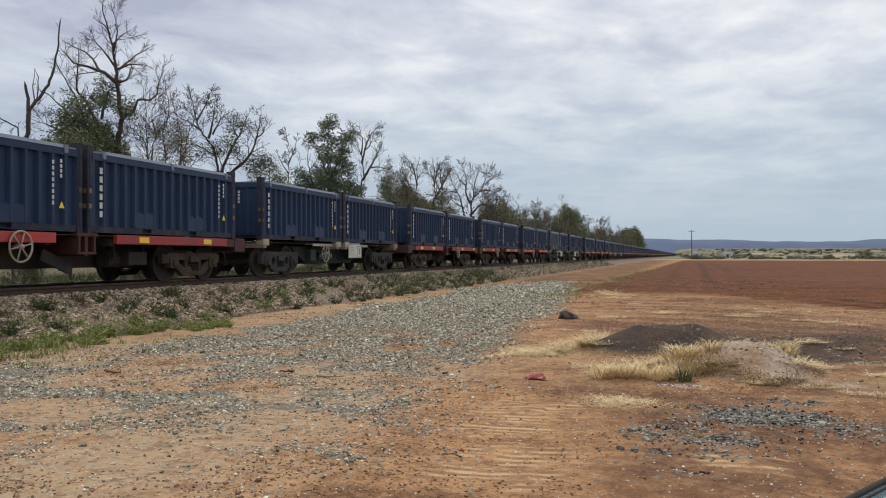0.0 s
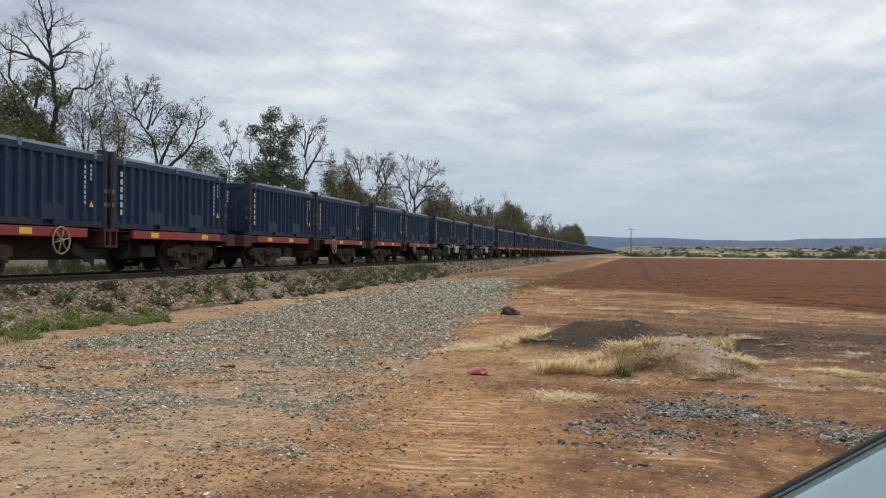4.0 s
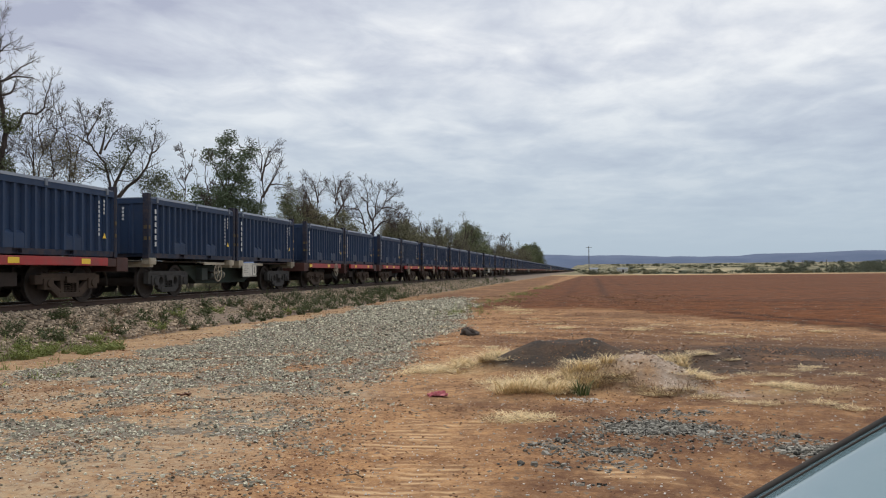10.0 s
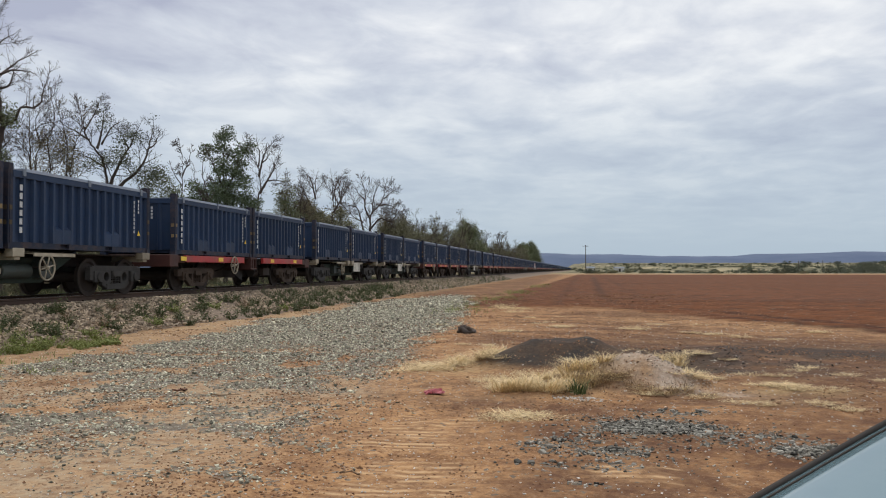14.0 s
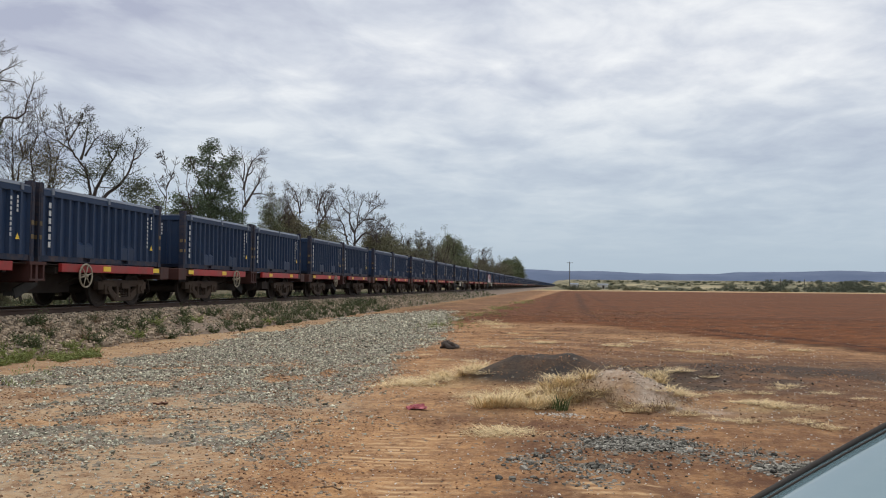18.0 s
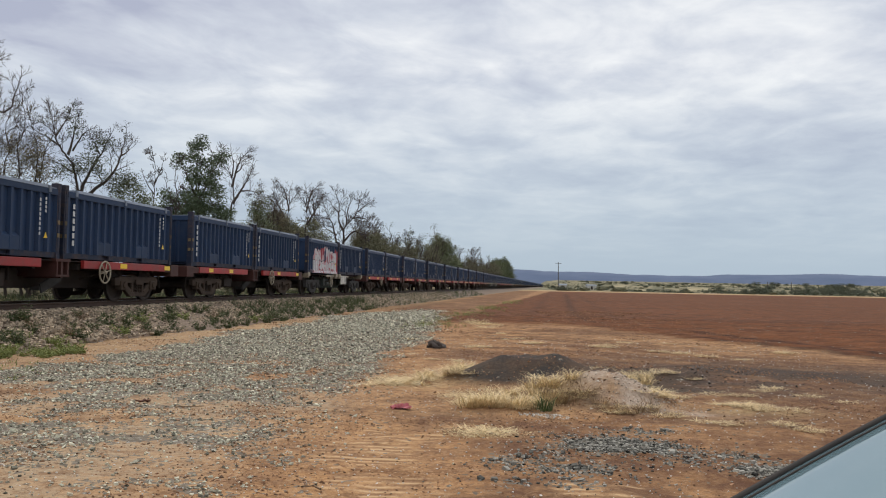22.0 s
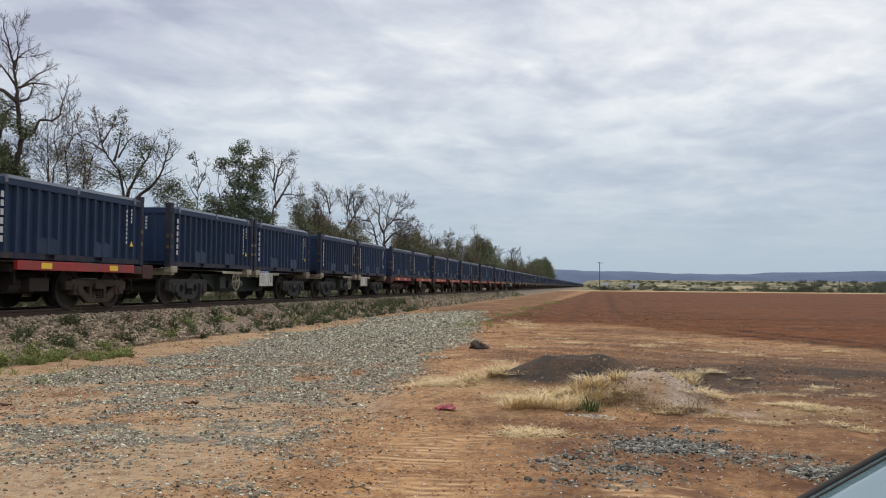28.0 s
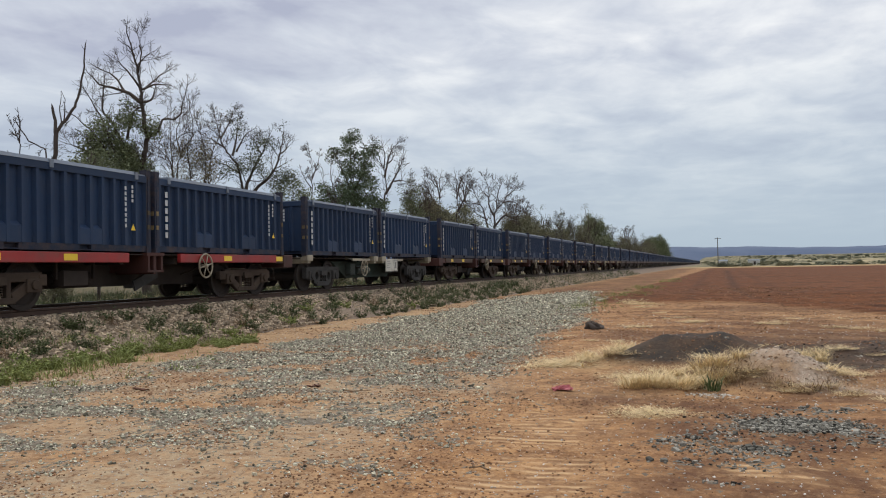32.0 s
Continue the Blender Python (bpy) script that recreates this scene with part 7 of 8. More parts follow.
def make_plants():
    rnd = random.Random(17)
    straws = [tuft(101, "dry_grass_tuft", "straw-coloured dry grass tuft on bare earth", "grass", "dry grass tufts", 190, 0.50, 0.42, 0.0062, 1.7, STRAW, 0.30), tuft(102, "dry_grass_tuft", "flattened straw-coloured dry grass clump", "grass", "dry grass tufts", 210, 0.46, 0.75, 0.0055, 2.8, STRAW, 0.70)]
    clusters = ((-0.5, 10.05, 0.2, 0.16, 6, 0, 0.55), (-0.3, 10.3, 0.2, 0.2, 4, 0, 0.45), (-0.08, 10.75, 0.2, 0.2, 4, 0, 0.52), (0.05, 11.0, 0.2, 0.25, 3, 0, 0.42), (-0.6, 10.4, 0.35, 0.35, 7, 1, 0.55), (-0.15, 10.6, 0.2, 0.2, 4, 1, 0.6), (-0.1, 11.3, 0.2, 0.2, 3, 1, 0.6), (0.22, 10.7, 0.12, 0.15, 3, 1, 0.5),
                (-1.7, 12.6, 0.32, 0.4, 12, 1, 0.75), (-1.45, 13.2, 0.3, 0.4, 6, 0, 0.55), (-1.1, 11.2, 0.3, 0.4, 4, 1, 0.55), (-0.62, 8.45, 0.16, 0.1, 5, 1, 0.5), (1.2, 13.5, 0.16, 0.2, 4, 0, 0.55), (1.3, 11.7, 0.16, 0.3, 6, 1, 0.6),
                (0.95, 10.3, 0.22, 0.1, 5, 1, 0.42), (0.5, 11.3, 0.15, 0.1, 2, 1, 0.45), (1.35, 10.8, 0.12, 0.2, 3, 1, 0.5), (2.65, 10.75, 0.25, 0.12, 5, 1, 0.42), (2.0, 11.6, 0.4, 0.3, 5, 1, 0.4), (1.95, 9.7, 0.4, 0.15, 4, 1, 0.35), (2.9, 12.4, 0.5, 0.4, 5, 1, 0.4),
                (1.8, 14.2, 0.5, 0.5, 5, 1, 0.4), (-1.9, 16.2, 0.4, 0.8, 4, 1, 0.4), (-2.7, 30.5, 0.5, 2.0, 5, 1, 1.1), (1.0, 21.5, 1.6, 1.4, 8, 1, 0.6), (-1.0, 22.5, 0.8, 2.0, 5, 1, 0.5), (3.6, 20.0, 1.4, 0.8, 5, 1, 0.55))
    spots = [(rnd.gauss(cx, sx), rnd.gauss(cy, sy), kind, sc * rnd.uniform(0.75, 1.2)) for cx, cy, sx, sy, count, kind, sc in clusters for _ in range(count)]
    used = set()
    for x, y, k, s in spots:
        m = pose(x, y, on_ground(x, y), 0, 0, rnd.uniform(0, 360))
        if k in used:
            o = copy_thing(straws[k], m)
        else:
            used.add(k)
            o = straws[k]
            o.matrix_basis = m
        o.scale = (s, s, s)
    g = tuft(103, "green_tuft", "small green grass tuft in dry straw", "grass", "", 70, 0.24, 0.20, 0.007, 0.7, GREENTUFT)
    g.matrix_basis = pose(-0.03, 10.0, on_ground(-0.03, 10.0))
    dead = tuft(104, "dead_weed", "brown dead weed stems on pale rubble", "weed", "dead weeds", 46, 0.32, 0.5, 0.0035, 1.6, DRYSTEM, 0.3)
    for i, (x, y, sc) in enumerate(((0.12, 10.25, 0.9), (0.3, 10.4, 0.8), (0.62, 10.45, 0.7), (0.08, 10.6, 1.0), (0.22, 10.9, 0.9), (0.4, 10.7, 0.6), (0.95, 10.4, 0.7), (1.2, 10.5, 0.7), (1.62, 8.05, 0.45), (0.0, 9.55, 0.35), (-0.62, 9.5, 0.35), (-1.25, 12.4, 0.8))):
        m = pose(x, y, on_ground(x, y), 0, 0, i * 77)
        o = dead if i == 0 else copy_thing(dead, m)
        o.matrix_basis = m
        o.scale = (sc, sc, sc)
    clump = tuft(105, "dead_grass_clump", "brown dead grass clump on a low heap", "grass", "dead grass clumps", 120, 0.28, 0.36, 0.005, 2.2, DEADGRASS, 0.5)
    for i, (x, y, sc) in enumerate(((0.62, 10.4, 0.6), (0.95, 10.28, 0.75), (1.15, 10.34, 0.8), (1.42, 10.2, 0.5), (0.45, 10.6, 0.8), (0.2, 10.5, 1.0), (0.02, 10.4, 0.8), (1.25, 11.3, 0.9))):
        m = pose(x, y, on_ground(x, y), 0, 0, i * 61)
        o = clump if i == 0 else copy_thing(clump, m)
        o.matrix_basis = m
        o.scale = (sc, sc, sc)
    # weeds on the bank: dark shrubs on the stones, paler grass at the foot
    protos = [shrublet(111, "dark olive weed on railway ballast", 0.42, 0.42, WEED), shrublet(112, "low grey-green weed on railway ballast", 0.28, 0.5, WEED, 320), shrublet(114, "brown withered weed on railway ballast", 0.40, 0.36, DRYSTEM, 200), shrublet(113, "yellow-green leafy weed at the bank's foot", 0.34, 0.6, GRASS, 380)]
    placed = [0, 0, 0, 0]
    for i in range(205):
        y = 8.5 + 40 * (i / 205) ** 1.3 + rnd.uniform(-0.6, 0.6)
        k = rnd.choice((0, 0, 0, 1, 1, 2, 3, 0)) if y < 30 else rnd.choice((0, 1, 1))
        x = rnd.uniform(-11.1, -9.9) if k != 3 else rnd.uniform(-9.9, -8.9)
        if y > 20:
            x = rnd.uniform(-10.9, -9.4)
        if y < 10 and rnd.random() < 0.3:
            x = rnd.uniform(-9.3, -8.2)
        m = pose(x, y, bank_z(x, y) - 0.02, 0, 0, rnd.uniform(0, 360))
        s = rnd.uniform(0.5, 1.15) * (1 + max(0, y - 30) * 0.006)
        o = protos[k] if not placed[k] else copy_thing(protos[k], m)
        placed[k] += 1
        o.matrix_basis = m
        o.scale = (s, s, s)
    for i in range(64):
        cx, cy = ((-9.7, 9.6), (-9.5, 10.6), (-9.6, 11.8), (-9.4, 13.2), (-9.6, 14.2), (-9.9, 8.8))[i % 6]
        x, y = cx + rnd.gauss(0, 0.22), cy + rnd.gauss(0, 0.4)
        s = rnd.uniform(0.55, 0.95)
        o = copy_thing(protos[3], pose(x, y, bank_z(x, y) - 0.02, 0, 0, rnd.uniform(0, 360)))
        o.scale = (s, s, s)
    for i in range(16):
        x, y = rnd.gauss(-8.95, 0.3), rnd.gauss(15.4, 0.7)
        o = copy_thing(protos[3], pose(x, y, bank_z(x, y) - 0.02, 0, 0, rnd.uniform(0, 360)))
        o.scale = (0.7, 0.7, 0.55)
    # green grass at the foot of the bank and the weedy edge of the field, past counting
    v, f = [], []

    def strew(n, fx, fy, h, zf=bank_z):
        for _ in range(n):
            y = fy()
            x = fx(y)
            bv, bf = blades(rnd, 9, h * rnd.uniform(0.6, 1.3), 0.16, 0.006, 0.8)
            z = zf(x, y)
            i = len(v)
            v.extend([(a.x + x, a.y + y, a.z + z) for a in bv])
            f.extend([tuple(q + i for q in t) for t in bf])

    def clustered(y):
        for _ in range(12):
            x = rnd.uniform(-10.5, -8.7)
            if vnoise(np.array([x * 0.8]), np.array([y * 0.7]), 5)[0] > 0.62:
                return x
        return x

    strew(170, clustered, lambda: 8.5 + 8 * rnd.random(), 0.20)
    strew(60, lambda y: rnd.uniform(-9.3, -7.2), lambda: 8.5 + 5 * rnd.random(), 0.13)
    strew(330, lambda y: -3.8 + 0.018 * (y - 45) + rnd.gauss(0, 0.5), lambda: 30 + 6 * rnd.choice((0, 0.5, 1.6, 2.2, 3.4, 4.0, 6.5, 8.0)) + rnd.gauss(0, 1.2), 0.20, on_ground)
    tagged(new("verge_grass", raw_mesh("verge_grass", v, f, GRASS)), "short green grass along the railway bank and field edge", "grass", kind="stuff")
    v, f = [], []
    strew(900, lambda y: rnd.uniform(-11.3, -9.5), lambda: 30 + 95 * rnd.random() ** 1.5, 0.40)
    tagged(new("bank_weeds", raw_mesh("bank_weeds", v, f, WEED)), "dark olive weeds far along the railway bank", "weeds", kind="stuff")
    v, f = [], []
    strew(8000, lambda y: rnd.uniform(-28, -16.4), lambda: 9 + 90 * rnd.random() ** 1.5, 0.50, on_ground)
    tagged(new("rank_weeds", raw_mesh("rank_weeds", v, f, WEED)), "rank dark green weeds behind the railway", "weeds", kind="stuff")
    v, f = [], []
    strew(420, lambda y: rnd.uniform(-24, -17), lambda: 12 + 60 * rnd.random(), 0.40, on_ground)
    tagged(new("dry_verge_grass", raw_mesh("dry_verge_grass", v, f, STRAW)), "dry grass behind the railway", "grass", kind="stuff")


make_plants()


PERISHED = surface("perished_brown_black_rubber", (0.030, 0.023, 0.020), (0.085, 0.064, 0.052), 9.0, 0.9)


def make_litter():
    # torn tyre and a red rag
    bm = bmesh.new()
    ring(bm, (0, 0, 0.05), (0.25, 0.1, 1), 0.15, 0.075, 26, 10)
    ring(bm, (0.05, 0, 0.09), (0.35, 0.2, 1), 0.12, 0.05, 26, 8)
    box(bm, -0.22, -0.05, -0.1, 0.05, 0.0, 0.06)
    box(bm, 0.08, 0.24, -0.12, 0.02, 0.0, 0.09)
    for v in bm.verts:
        v.co += Vector((noise.noise(v.co * 6), noise.noise(v.co * 6 + Vector((3, 0, 0))), noise.noise(v.co * 7))) * 0.075 + Vector((noise.noise(v.co * 23), noise.noise(v.co * 21 + Vector((5, 1, 0))), noise.noise(v.co * 25))) * 0.025
    tagged(new("old_tyre", mesh_of("old_tyre", bm, PERISHED, True)), "torn brown-black rubber tyre lying on earth", "tyre").matrix_basis = pose(-2.46, 19.2, on_ground(-2.46, 19.2) - 0.02)
    n = 16
    v, f = [], []
    for j in range(n):
        for i in range(n):
            a, b = i / (n - 1) - 0.5, j / (n - 1) - 0.5
            v.append((a * 0.21 + 0.04 * noise.noise((a * 5, b * 5, 9)), b * 0.16 + 0.04 * noise.noise((a * 5, b * 5, 4)), 0.008 + 0.075 * abs(noise.noise((a * 6, b * 6, 2))) + 0.03 * abs(noise.noise((a * 14, b * 14, 5)))))
    for j in range(n - 1):
        for i in range(n - 1):
            f.append((j * n + i, j * n + i + 1, (j + 1) * n + i + 1, (j + 1) * n + i))
    rag = tagged(new("red_rag", raw_mesh("red_rag", v, f, RAG)), "crumpled faded red rag on bare earth", "rag")
    rag.matrix_basis = pose(-1.65, 9.95, on_ground(-1.65, 9.95) + 0.003, 0, 0, 20)
    sol = rag.modifiers.new("thickness", "SOLIDIFY")
    sol.thickness = 0.006


make_litter()


def make_sticks():
    """Fallen sticks and strips of bark on the bare ground."""
    rnd = random.Random(71)
    for x, y, ln, rz, kind in ((-4.55, 13.6, 0.42, 5, 0), (-1.55, 5.9, 0.16, 160, 0), (-3.9, 9.3, 0.30, 20, 0), (-6.6, 9.0, 0.26, 175, 1), (-4.6, 9.6, 0.16, 30, 1), (-0.2, 14.9, 0.3, 150, 0), (2.6, 9.6, 0.28, 40, 0)):
        tb = Tubes()
        pts = [Vector(((i / 6 - 0.5) * ln, 0.03 * rnd.gauss(0, 1), 0.012 + 0.02 * rnd.random())) for i in range(7)]
        tb.add(pts, [0.007 * (1.2 - 0.1 * i) if kind == 0 else 0.022 for i in range(7)], 5)
        if kind:
            for v in tb.v:
                v.y *= 1.6
                v.z *= 0.45
        nm = "bark_strip" if kind else "stick"
        ob = new(nm, raw_mesh(nm, tb.v, tb.f, REDBARK if kind else DRYSTEM, True))
        ob.matrix_basis = pose(x, y, on_ground(x, y), 0, 0, rz)
        tagged(ob, "red-brown strip of bark on bare earth" if kind else "thin dry brown stick on bare earth", "bark" if kind else "stick", "fallen wood")


REDBARK = surface("red_brown_bark", (0.09, 0.035, 0.02), (0.17, 0.075, 0.045), 8.0, 0.95)
make_sticks()


# ---- the far plain ----
def make_pole(x, y, h, name="power_pole"):
    z0 = on_ground(x, y)
    t = thing(name, "weathered timber power pole with one crossarm", "pole", "power poles")
    t.matrix_basis = pose(x, y, z0)
    bm = bmesh.new()
    rod(bm, (0, 0, -0.3), (0, 0, h), 0.19, 10, 0.13)
    part("pole", bm, POLEWOOD, t)
    bm = bmesh.new()
    box(bm, -1.25, 1.25, -0.06, 0.06, h - 0.55, h - 0.38)
    part("crossarm", bm, POLEWOOD, t)
    for s in (-1.1, 0, 1.1):
        bm = bmesh.new()
        rod(bm, (s, 0, h - 0.38), (s, 0, h - 0.16), 0.05, 8, 0.035)
        part("insulator", bm, WHITE, t)


def make_far_shrubs():
    rnd = random.Random(31)
    protos = []
    for i, (h, w, mt) in enumerate(((2.2, 3.2, SHRUB), (3.6, 4.6, SHRUB), (1.4, 2.6, LEAF_OLIVE))):
        spots = []
        for _ in range(26):
            a, r = rnd.uniform(0, 6.28), w * 0.5 * math.sqrt(rnd.random())
            spots.append(Vector((math.cos(a) * r, math.sin(a) * r, rnd.uniform(0.1, 1.0) * h * (1 - 0.4 * r / w))))
        t = thing("shrub", ("grey-green saltbush on the far plain", "dark rounded bush on the far plain", "low olive scrub on the far plain")[i], "shrub", "shrubs on the plain")
        ob = new("crown", leaf_mesh(rnd, spots, 0.34, 42, 0.42, mt))
        ob.parent = t
        tb, tips = Tubes(), []
        limb(rnd, tb, tips, Vector((0, 0, -0.1)), Vector((0, 0, 1)), h * 0.8, 0.08, 0, 0)
        ob = new("stem", raw_mesh("stem", tb.v, tb.f, BARK))
        ob.parent = t
        protos.append([t, 0])
    for i in range(240):
        y = 300 + 1300 * rnd.random() ** 1.5
        x = rnd.uniform(-0.02, 0.46) * y + rnd.uniform(2, 8)
        right = sstep(0.12, 0.30, x / y)
        k = rnd.choice((1, 1, 1, 0)) if rnd.random() < 0.55 * right else rnd.choice((0, 2, 2, 2))
        s = rnd.uniform(0.3, 0.75) * (1 + y / 1500) * (1.25 if k == 1 else 1.0)
        if i < 27:
            # dark clumps along the far edge of the field
            y, k = rnd.uniform(325, 370), 1
            x = y * rnd.choice((0.183, 0.19, 0.225, 0.232, 0.285, 0.30, 0.315, 0.33, 0.345, 0.36)) + rnd.gauss(0, 1.2)
            s = rnd.uniform(0.42, 0.72)
        m = pose(x, y, on_ground(x, y) - 0.05, 0, 0, rnd.uniform(0, 360))
        o = protos[k][0] if not protos[k][1] else copy_thing(protos[k][0], m)
        protos[k][1] += 1
        o.matrix_basis = m
        o.scale = (s * 1.5, s * 1.1, s)


def make_scrub():
    """Low scrub past counting between the field and the hills."""
    rnd = random.Random(37)
    spots = []
    for _ in range(4600):
        y = 310 + 1500 * rnd.random() ** 1.4
        x = rnd.uniform(-0.01, 0.47) * y + rnd.uniform(2, 8)
        if vnoise(np.array([x * 0.02]), np.array([y * 0.012]), 3)[0] > 0.42:
            spots.append(Vector((x, y, on_ground(x, y) + 0.3)))
    me = leaf_mesh(rnd, spots, 0.7, 12, 0.5, SHRUB)
    tagged(new("low_scrub", me), "low grey-green scrub covering the far plain", "scrub", kind="stuff")


def make_post(x, y):
    t = thing("strainer_post", "pale timber post at the far field edge", "post", "far posts")
    t.matrix_basis = pose(x, y, on_ground(x, y))
    bm = bmesh.new()
    rod(bm, (0, 0, -0.3), (0, 0, 4.6), 0.16, 8, 0.13)
    part("post", bm, POLEWOOD, t)
    bm = bmesh.new()
    rod(bm, (0, 0, 4.6), (0, 0, 4.7), 0.19, 8, 0.15)
    part("cap", bm, CAPMETAL, t)


CAPMETAL = surface("grey_metal_cap", (0.30, 0.30, 0.30), (0.42, 0.42, 0.41), 4.0, 0.5)
make_pole(2.7, 370, 11.6)
for px, py in ((94, 398), (104, 398)):
    make_post(px, py)
make_far_shrubs()
make_scrub()


def make_sheds():
    """Two pale farm sheds far beyond the field."""
    for x, y, w, h in ((4.6, 380, 3.2, 2.2), (18.5, 420, 4.5, 2.0)):
        t = thing("shed", "small pale tin shed beyond the field", "shed", "farm sheds")
        t.matrix_basis = pose(x, y, on_ground(x, y) - 0.1, 0, 0, 12)
        bm = bmesh.new()
        box(bm, -w / 2, w / 2, -1.5, 1.5, 0, h)
        part("wall", bm, SHED, t)
        bm = bmesh.new()
        v = box(bm, -w / 2 - 0.2, w / 2 + 0.2, -1.7, 1.7, h, h + 0.5)
        for q in v:
            if q.co.z > h + 0.2:
                q.co.y *= 0.1
        part("roof", bm, COVER, t)
        bm = bmesh.new()
        box(bm, -0.5, 0.5, -1.54, -1.49, 0, h * 0.8)
        part("door", bm, GRIME, t)


SHED = surface("pale_tin_wall", (0.48, 0.46, 0.42), (0.58, 0.56, 0.52), 2.0, 0.6)
make_sheds()


# ---- the parked car beside the camera ----
def make_car():
    t = thing("parked_car", "pale silver-blue car panel with black rubber edge", "car")
    t.matrix_basis = pose(0.62, 1.55, on_ground(0.62, 1.55))
    gz = t.matrix_basis.translation
    us = np.linspace(-0.9, 2.4, 34)

    def edge(u):
        return Vector((0.355 + 0.375 * u + 0.024 * u * u, 1.912 + 0.358 * u - 0.062 * u * u, 0.928 + 0.105 * u + 0.044 * u * u - 0.008 * u * u * u)) - gz

    def down(u, s):
        """From the edge the panel swells a little, then falls towards the near side."""
        return edge(u) + Vector((0.30 * s, -0.86 * s, 0.030 * math.sin(min(s, 1) * 3.14) - 0.16 * s * s))

    def strip(s0, s1, n, lift, name, mt, parent, label="", u0=-0.9, u1=2.4, nu=34, shear=0.0):
        v, f = [], []
        uu, ss = np.linspace(u0, u1, nu), np.linspace(s0, s1, n)
        for s in ss:
            for u in uu:
                p = down(u + shear * (s - s0), s)
                v.append((p.x, p.y, p.z + lift))
        for j in range(n - 1):
            for i in range(nu - 1):
                f.append((j * nu + i, (j + 1) * nu + i, (j + 1) * nu + i + 1, j * nu + i + 1))
        ob = new(name, raw_mesh(name, v, f, mt, True))
        ob.parent = parent
        if label:
            tagged(ob, label)
        mod = ob.modifiers.new("thickness", "SOLIDIFY")
        mod.thickness, mod.offset = 0.012, -1
        return ob

    glass = strip(0.0, 1.15, 16, 0.0, "window_panel", CARGLASS, t, "glossy pale blue-grey panel")
    strip(0.27, 0.52, 5, 0.003, "sticker", STICKER, glass, "pale sticker", 0.76, 1.25, 6, -2.0)
    tb = Tubes()
    tb.add([edge(u) + Vector((-0.004, 0.004, 0.0)) for u in us], [0.0085] * len(us), 8)
    ob = new("edge_seal", raw_mesh("edge_seal", tb.v, tb.f, RUBBER, True))
    ob.parent = t
    tagged(ob, "black rubber edge seal")
    tb = Tubes()
    tb.add([down(u, 0.026) + Vector((0, 0, 0.001)) for u in us], [0.0028] * len(us), 6)
    ob = new("trim_strip", raw_mesh("trim_strip", tb.v, tb.f, GRIME, True))
    ob.parent = t
    # the body under the panel, down to the ground
    bm = bmesh.new()
    lo = [edge(u) for u in np.linspace(-0.9, 2.4, 10)]
    near = [down(u, 1.15) for u in np.linspace(-0.9, 2.4, 10)]
    ring_pts = lo + near[::-1]
    top = [bm.verts.new((p.x, p.y, p.z - 0.03)) for p in ring_pts]
    bot = [bm.verts.new((p.x, p.y, 0.32)) for p in ring_pts]
    n = len(top)
    for i in range(n):
        bm.faces.new((bot[i], bot[(i + 1) % n], top[(i + 1) % n], top[i]))
    bm.faces.new(bot[::-1])
    part("body", bm, CARPAINT, t, "pale silver-blue painted body side")
    # cabin and tail behind the panel
    def at(u, s, z):
        p = edge(u)
        return Vector((p.x + 0.30 * s, p.y - 0.86 * s, z))

    def slab(name, corners, mt, label="", thick=0.02, parent=t):
        c = [Vector(p) for p in corners]
        nrm = (c[1] - c[0]).cross(c[3] - c[0]).normalized() * thick
        v = c + [p - nrm for p in c]
        ob = new(name, raw_mesh(name, v, [(0, 1, 2, 3), (7, 6, 5, 4), (0, 4, 5, 1), (1, 5, 6, 2), (2, 6, 7, 3), (3, 7, 4, 0)], mt))
        ob.parent = parent
        if label:
            tagged(ob, label)
        return ob

    sill, belt, top = 0.32, 0.80, 1.40
    a0, a1, b0, b1 = -0.9, 2.4, -0.55, 2.05
    n = 14
    vv = [down(a0 + (a1 - a0) * i / n, 1.15) for i in range(n + 1)] + [at(a0, 1.19, belt - 0.01).lerp(at(a1, 1.19, belt - 0.01), i / n) for i in range(n + 1)]
    ob = new("cowl", raw_mesh("cowl", vv, [(i, n + 1 + i, n + 2 + i, i + 1) for i in range(n)], GRIME))
    ob.parent = t
    slab("tail_panel", [at(a0, 4.5, sill), at(a1, 4.5, sill), at(a1, 4.5, belt), at(a0, 4.5, belt)], CARPAINT)
    slab("boot_lid", [at(a0, 3.9, belt), at(a0, 4.5, belt - 0.004), at(a1, 4.5, belt - 0.004), at(a1, 3.9, belt)], CARPAINT)
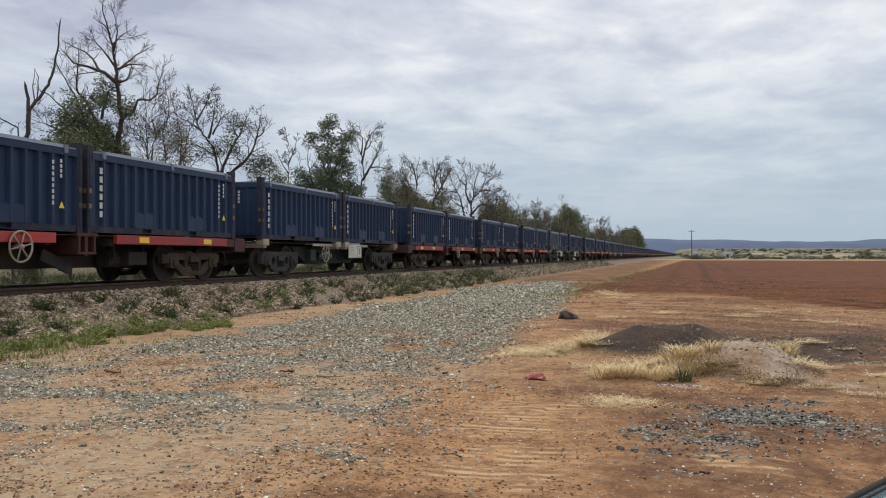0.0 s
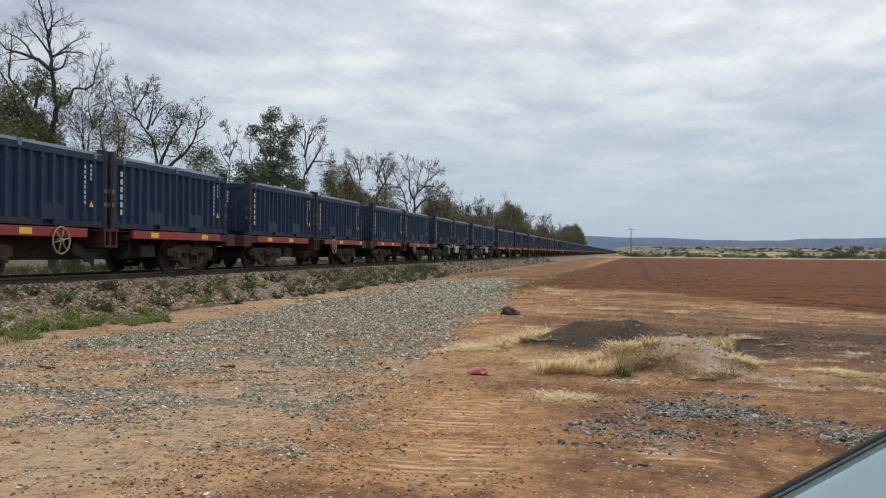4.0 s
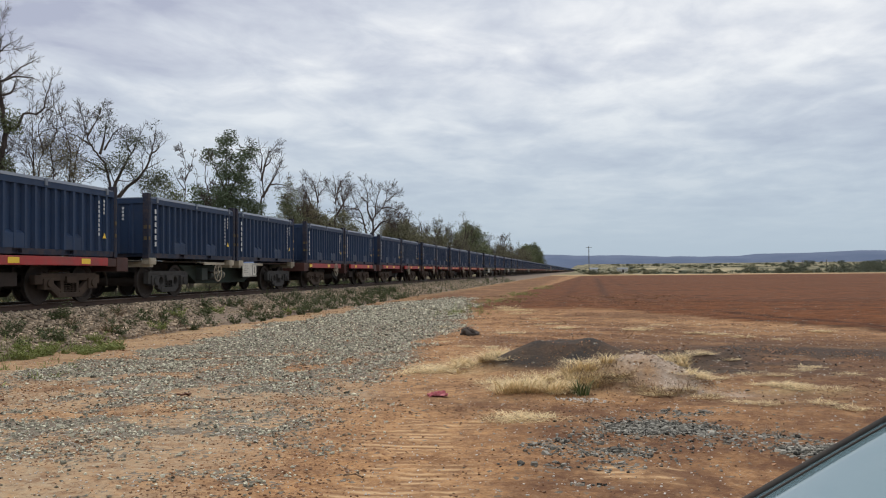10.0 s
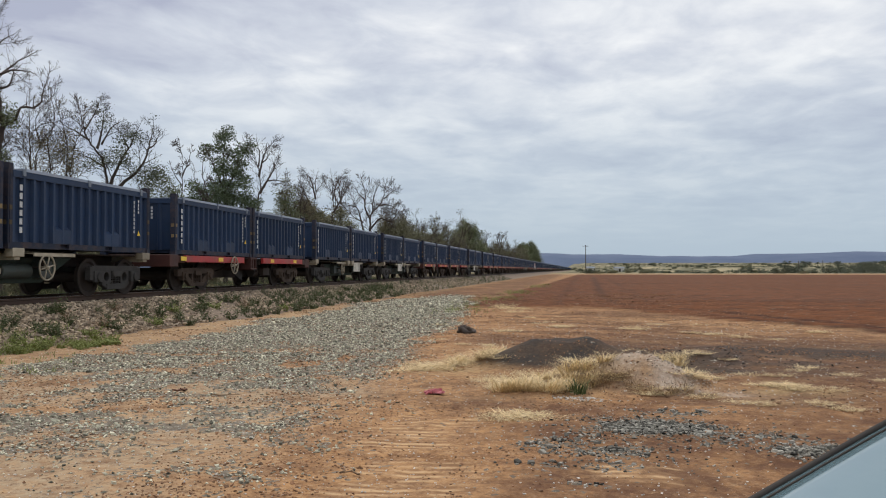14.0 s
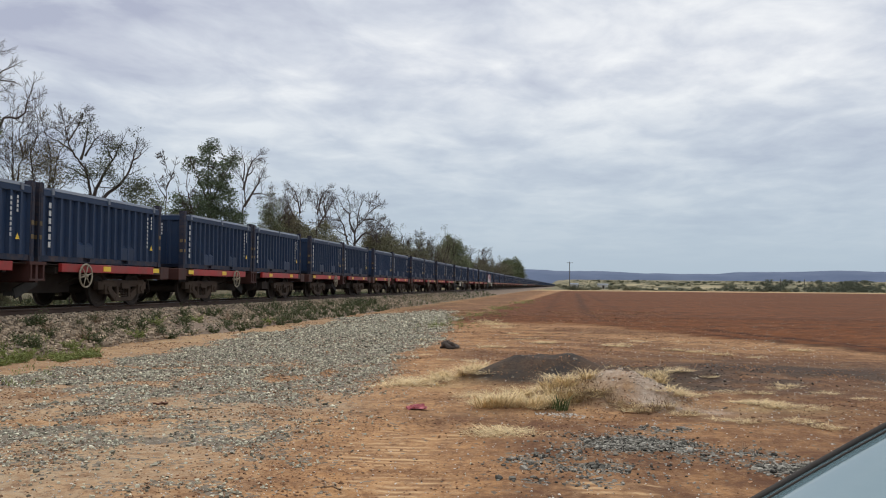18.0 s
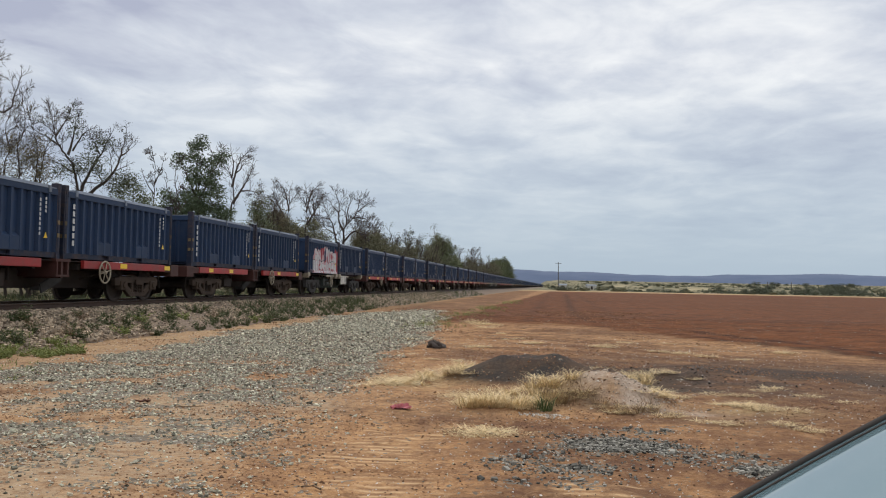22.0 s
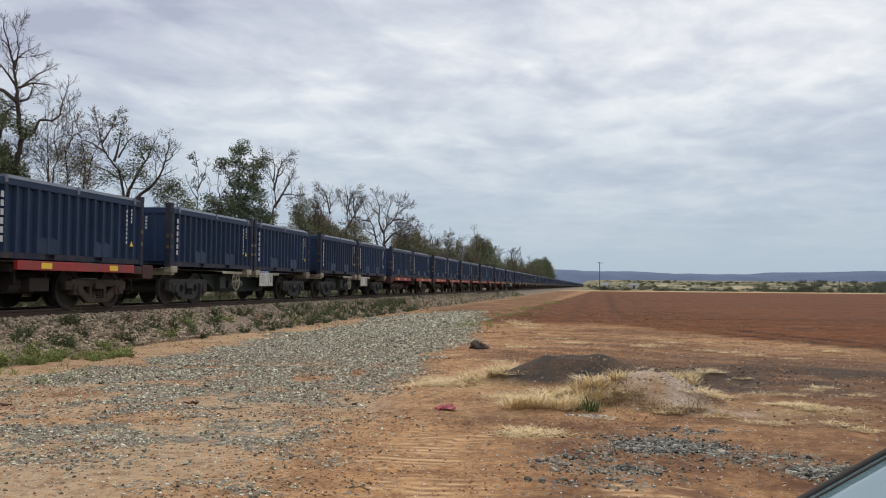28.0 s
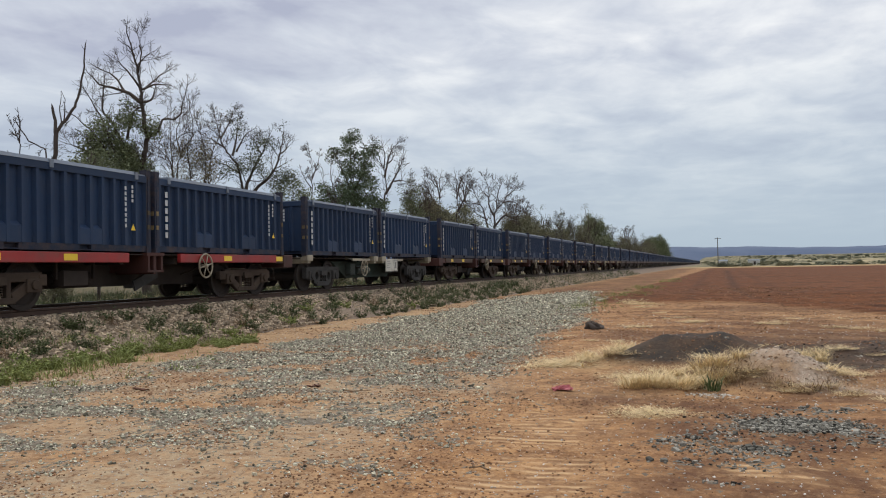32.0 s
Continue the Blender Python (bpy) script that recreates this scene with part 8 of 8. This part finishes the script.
    for ua, ub, s0, s1 in ((a0, b0, 1.17, 2.55), (a0, b0, 2.57, 3.9), (a1, b1, 1.17, 2.55), (a1, b1, 2.57, 3.9)):
        d = slab("door", [at(ua, s0, sill), at(ua, s1, sill), at(ua, s1, belt), at(ua, s0, belt)], CARPAINT, "pale silver-blue car door")
        slab("door_handle", [at(ua, s1 - 0.3, belt - 0.14), at(ua, s1 - 0.1, belt - 0.14), at(ua, s1 - 0.1, belt - 0.10), at(ua, s1 - 0.3, belt - 0.10)], GRIME, "", 0.05, d)
        k0, k1 = (1.95 if s0 < 2 else s0), (s1 if s0 < 2 else 3.4)
        slab("side_window", [at(ua, s0, belt + 0.01), at(ua, s1, belt + 0.01), at(ub, k1, top), at(ub, k0, top)], CARGLASS, "dark tinted side window")
    slab("rear_wing", [at(a0, 3.92, sill), at(a0, 4.48, sill), at(a0, 4.48, belt), at(a0, 3.92, belt)], CARPAINT)
    slab("rear_wing", [at(a1, 3.92, sill), at(a1, 4.48, sill), at(a1, 4.48, belt), at(a1, 3.92, belt)], CARPAINT)
    slab("windscreen", [at(a0, 1.17, belt), at(b0, 1.93, top), at(b1, 1.93, top), at(a1, 1.17, belt)], CARGLASS, "glossy windscreen")
    slab("rear_window", [at(a1, 3.9, belt), at(b1, 3.42, top), at(b0, 3.42, top), at(a0, 3.9, belt)], CARGLASS)
    slab("roof", [at(b0, 1.93, top), at(b0, 3.42, top), at(b1, 3.42, top), at(b1, 1.93, top)], CARPAINT, "pale silver-blue roof", 0.03)
    slab("floor_pan", [at(a0, 1.16, sill), at(a0, 4.48, sill), at(a1, 4.48, sill), at(a1, 1.16, sill)], GRIME)
    for u, s in ((-0.7, 0.35), (2.2, 0.35), (-0.7, 3.35), (2.2, 3.35)):
        p = down(u, s)
        bm = bmesh.new()
        lathe(bm, [(0.10, -0.10), (0.30, -0.10), (0.33, -0.06), (0.33, 0.06), (0.30, 0.10), (0.10, 0.10)], n=20)
        turned(bm, bm.verts, pose(p.x, p.y, 0.33, 0, 0, 44))
        part("wheel", bm, RUBBER, t, "black car tyre")


CARGLASS = surface("glossy_pale_panel", (0.145, 0.225, 0.255), (0.175, 0.26, 0.29), 1.6, 0.12, 0.0, spec=0.9)
STICKER = surface("pale_sticker", (0.25, 0.29, 0.275), (0.33, 0.36, 0.34), 12.0, 0.35)
make_car()


motions()
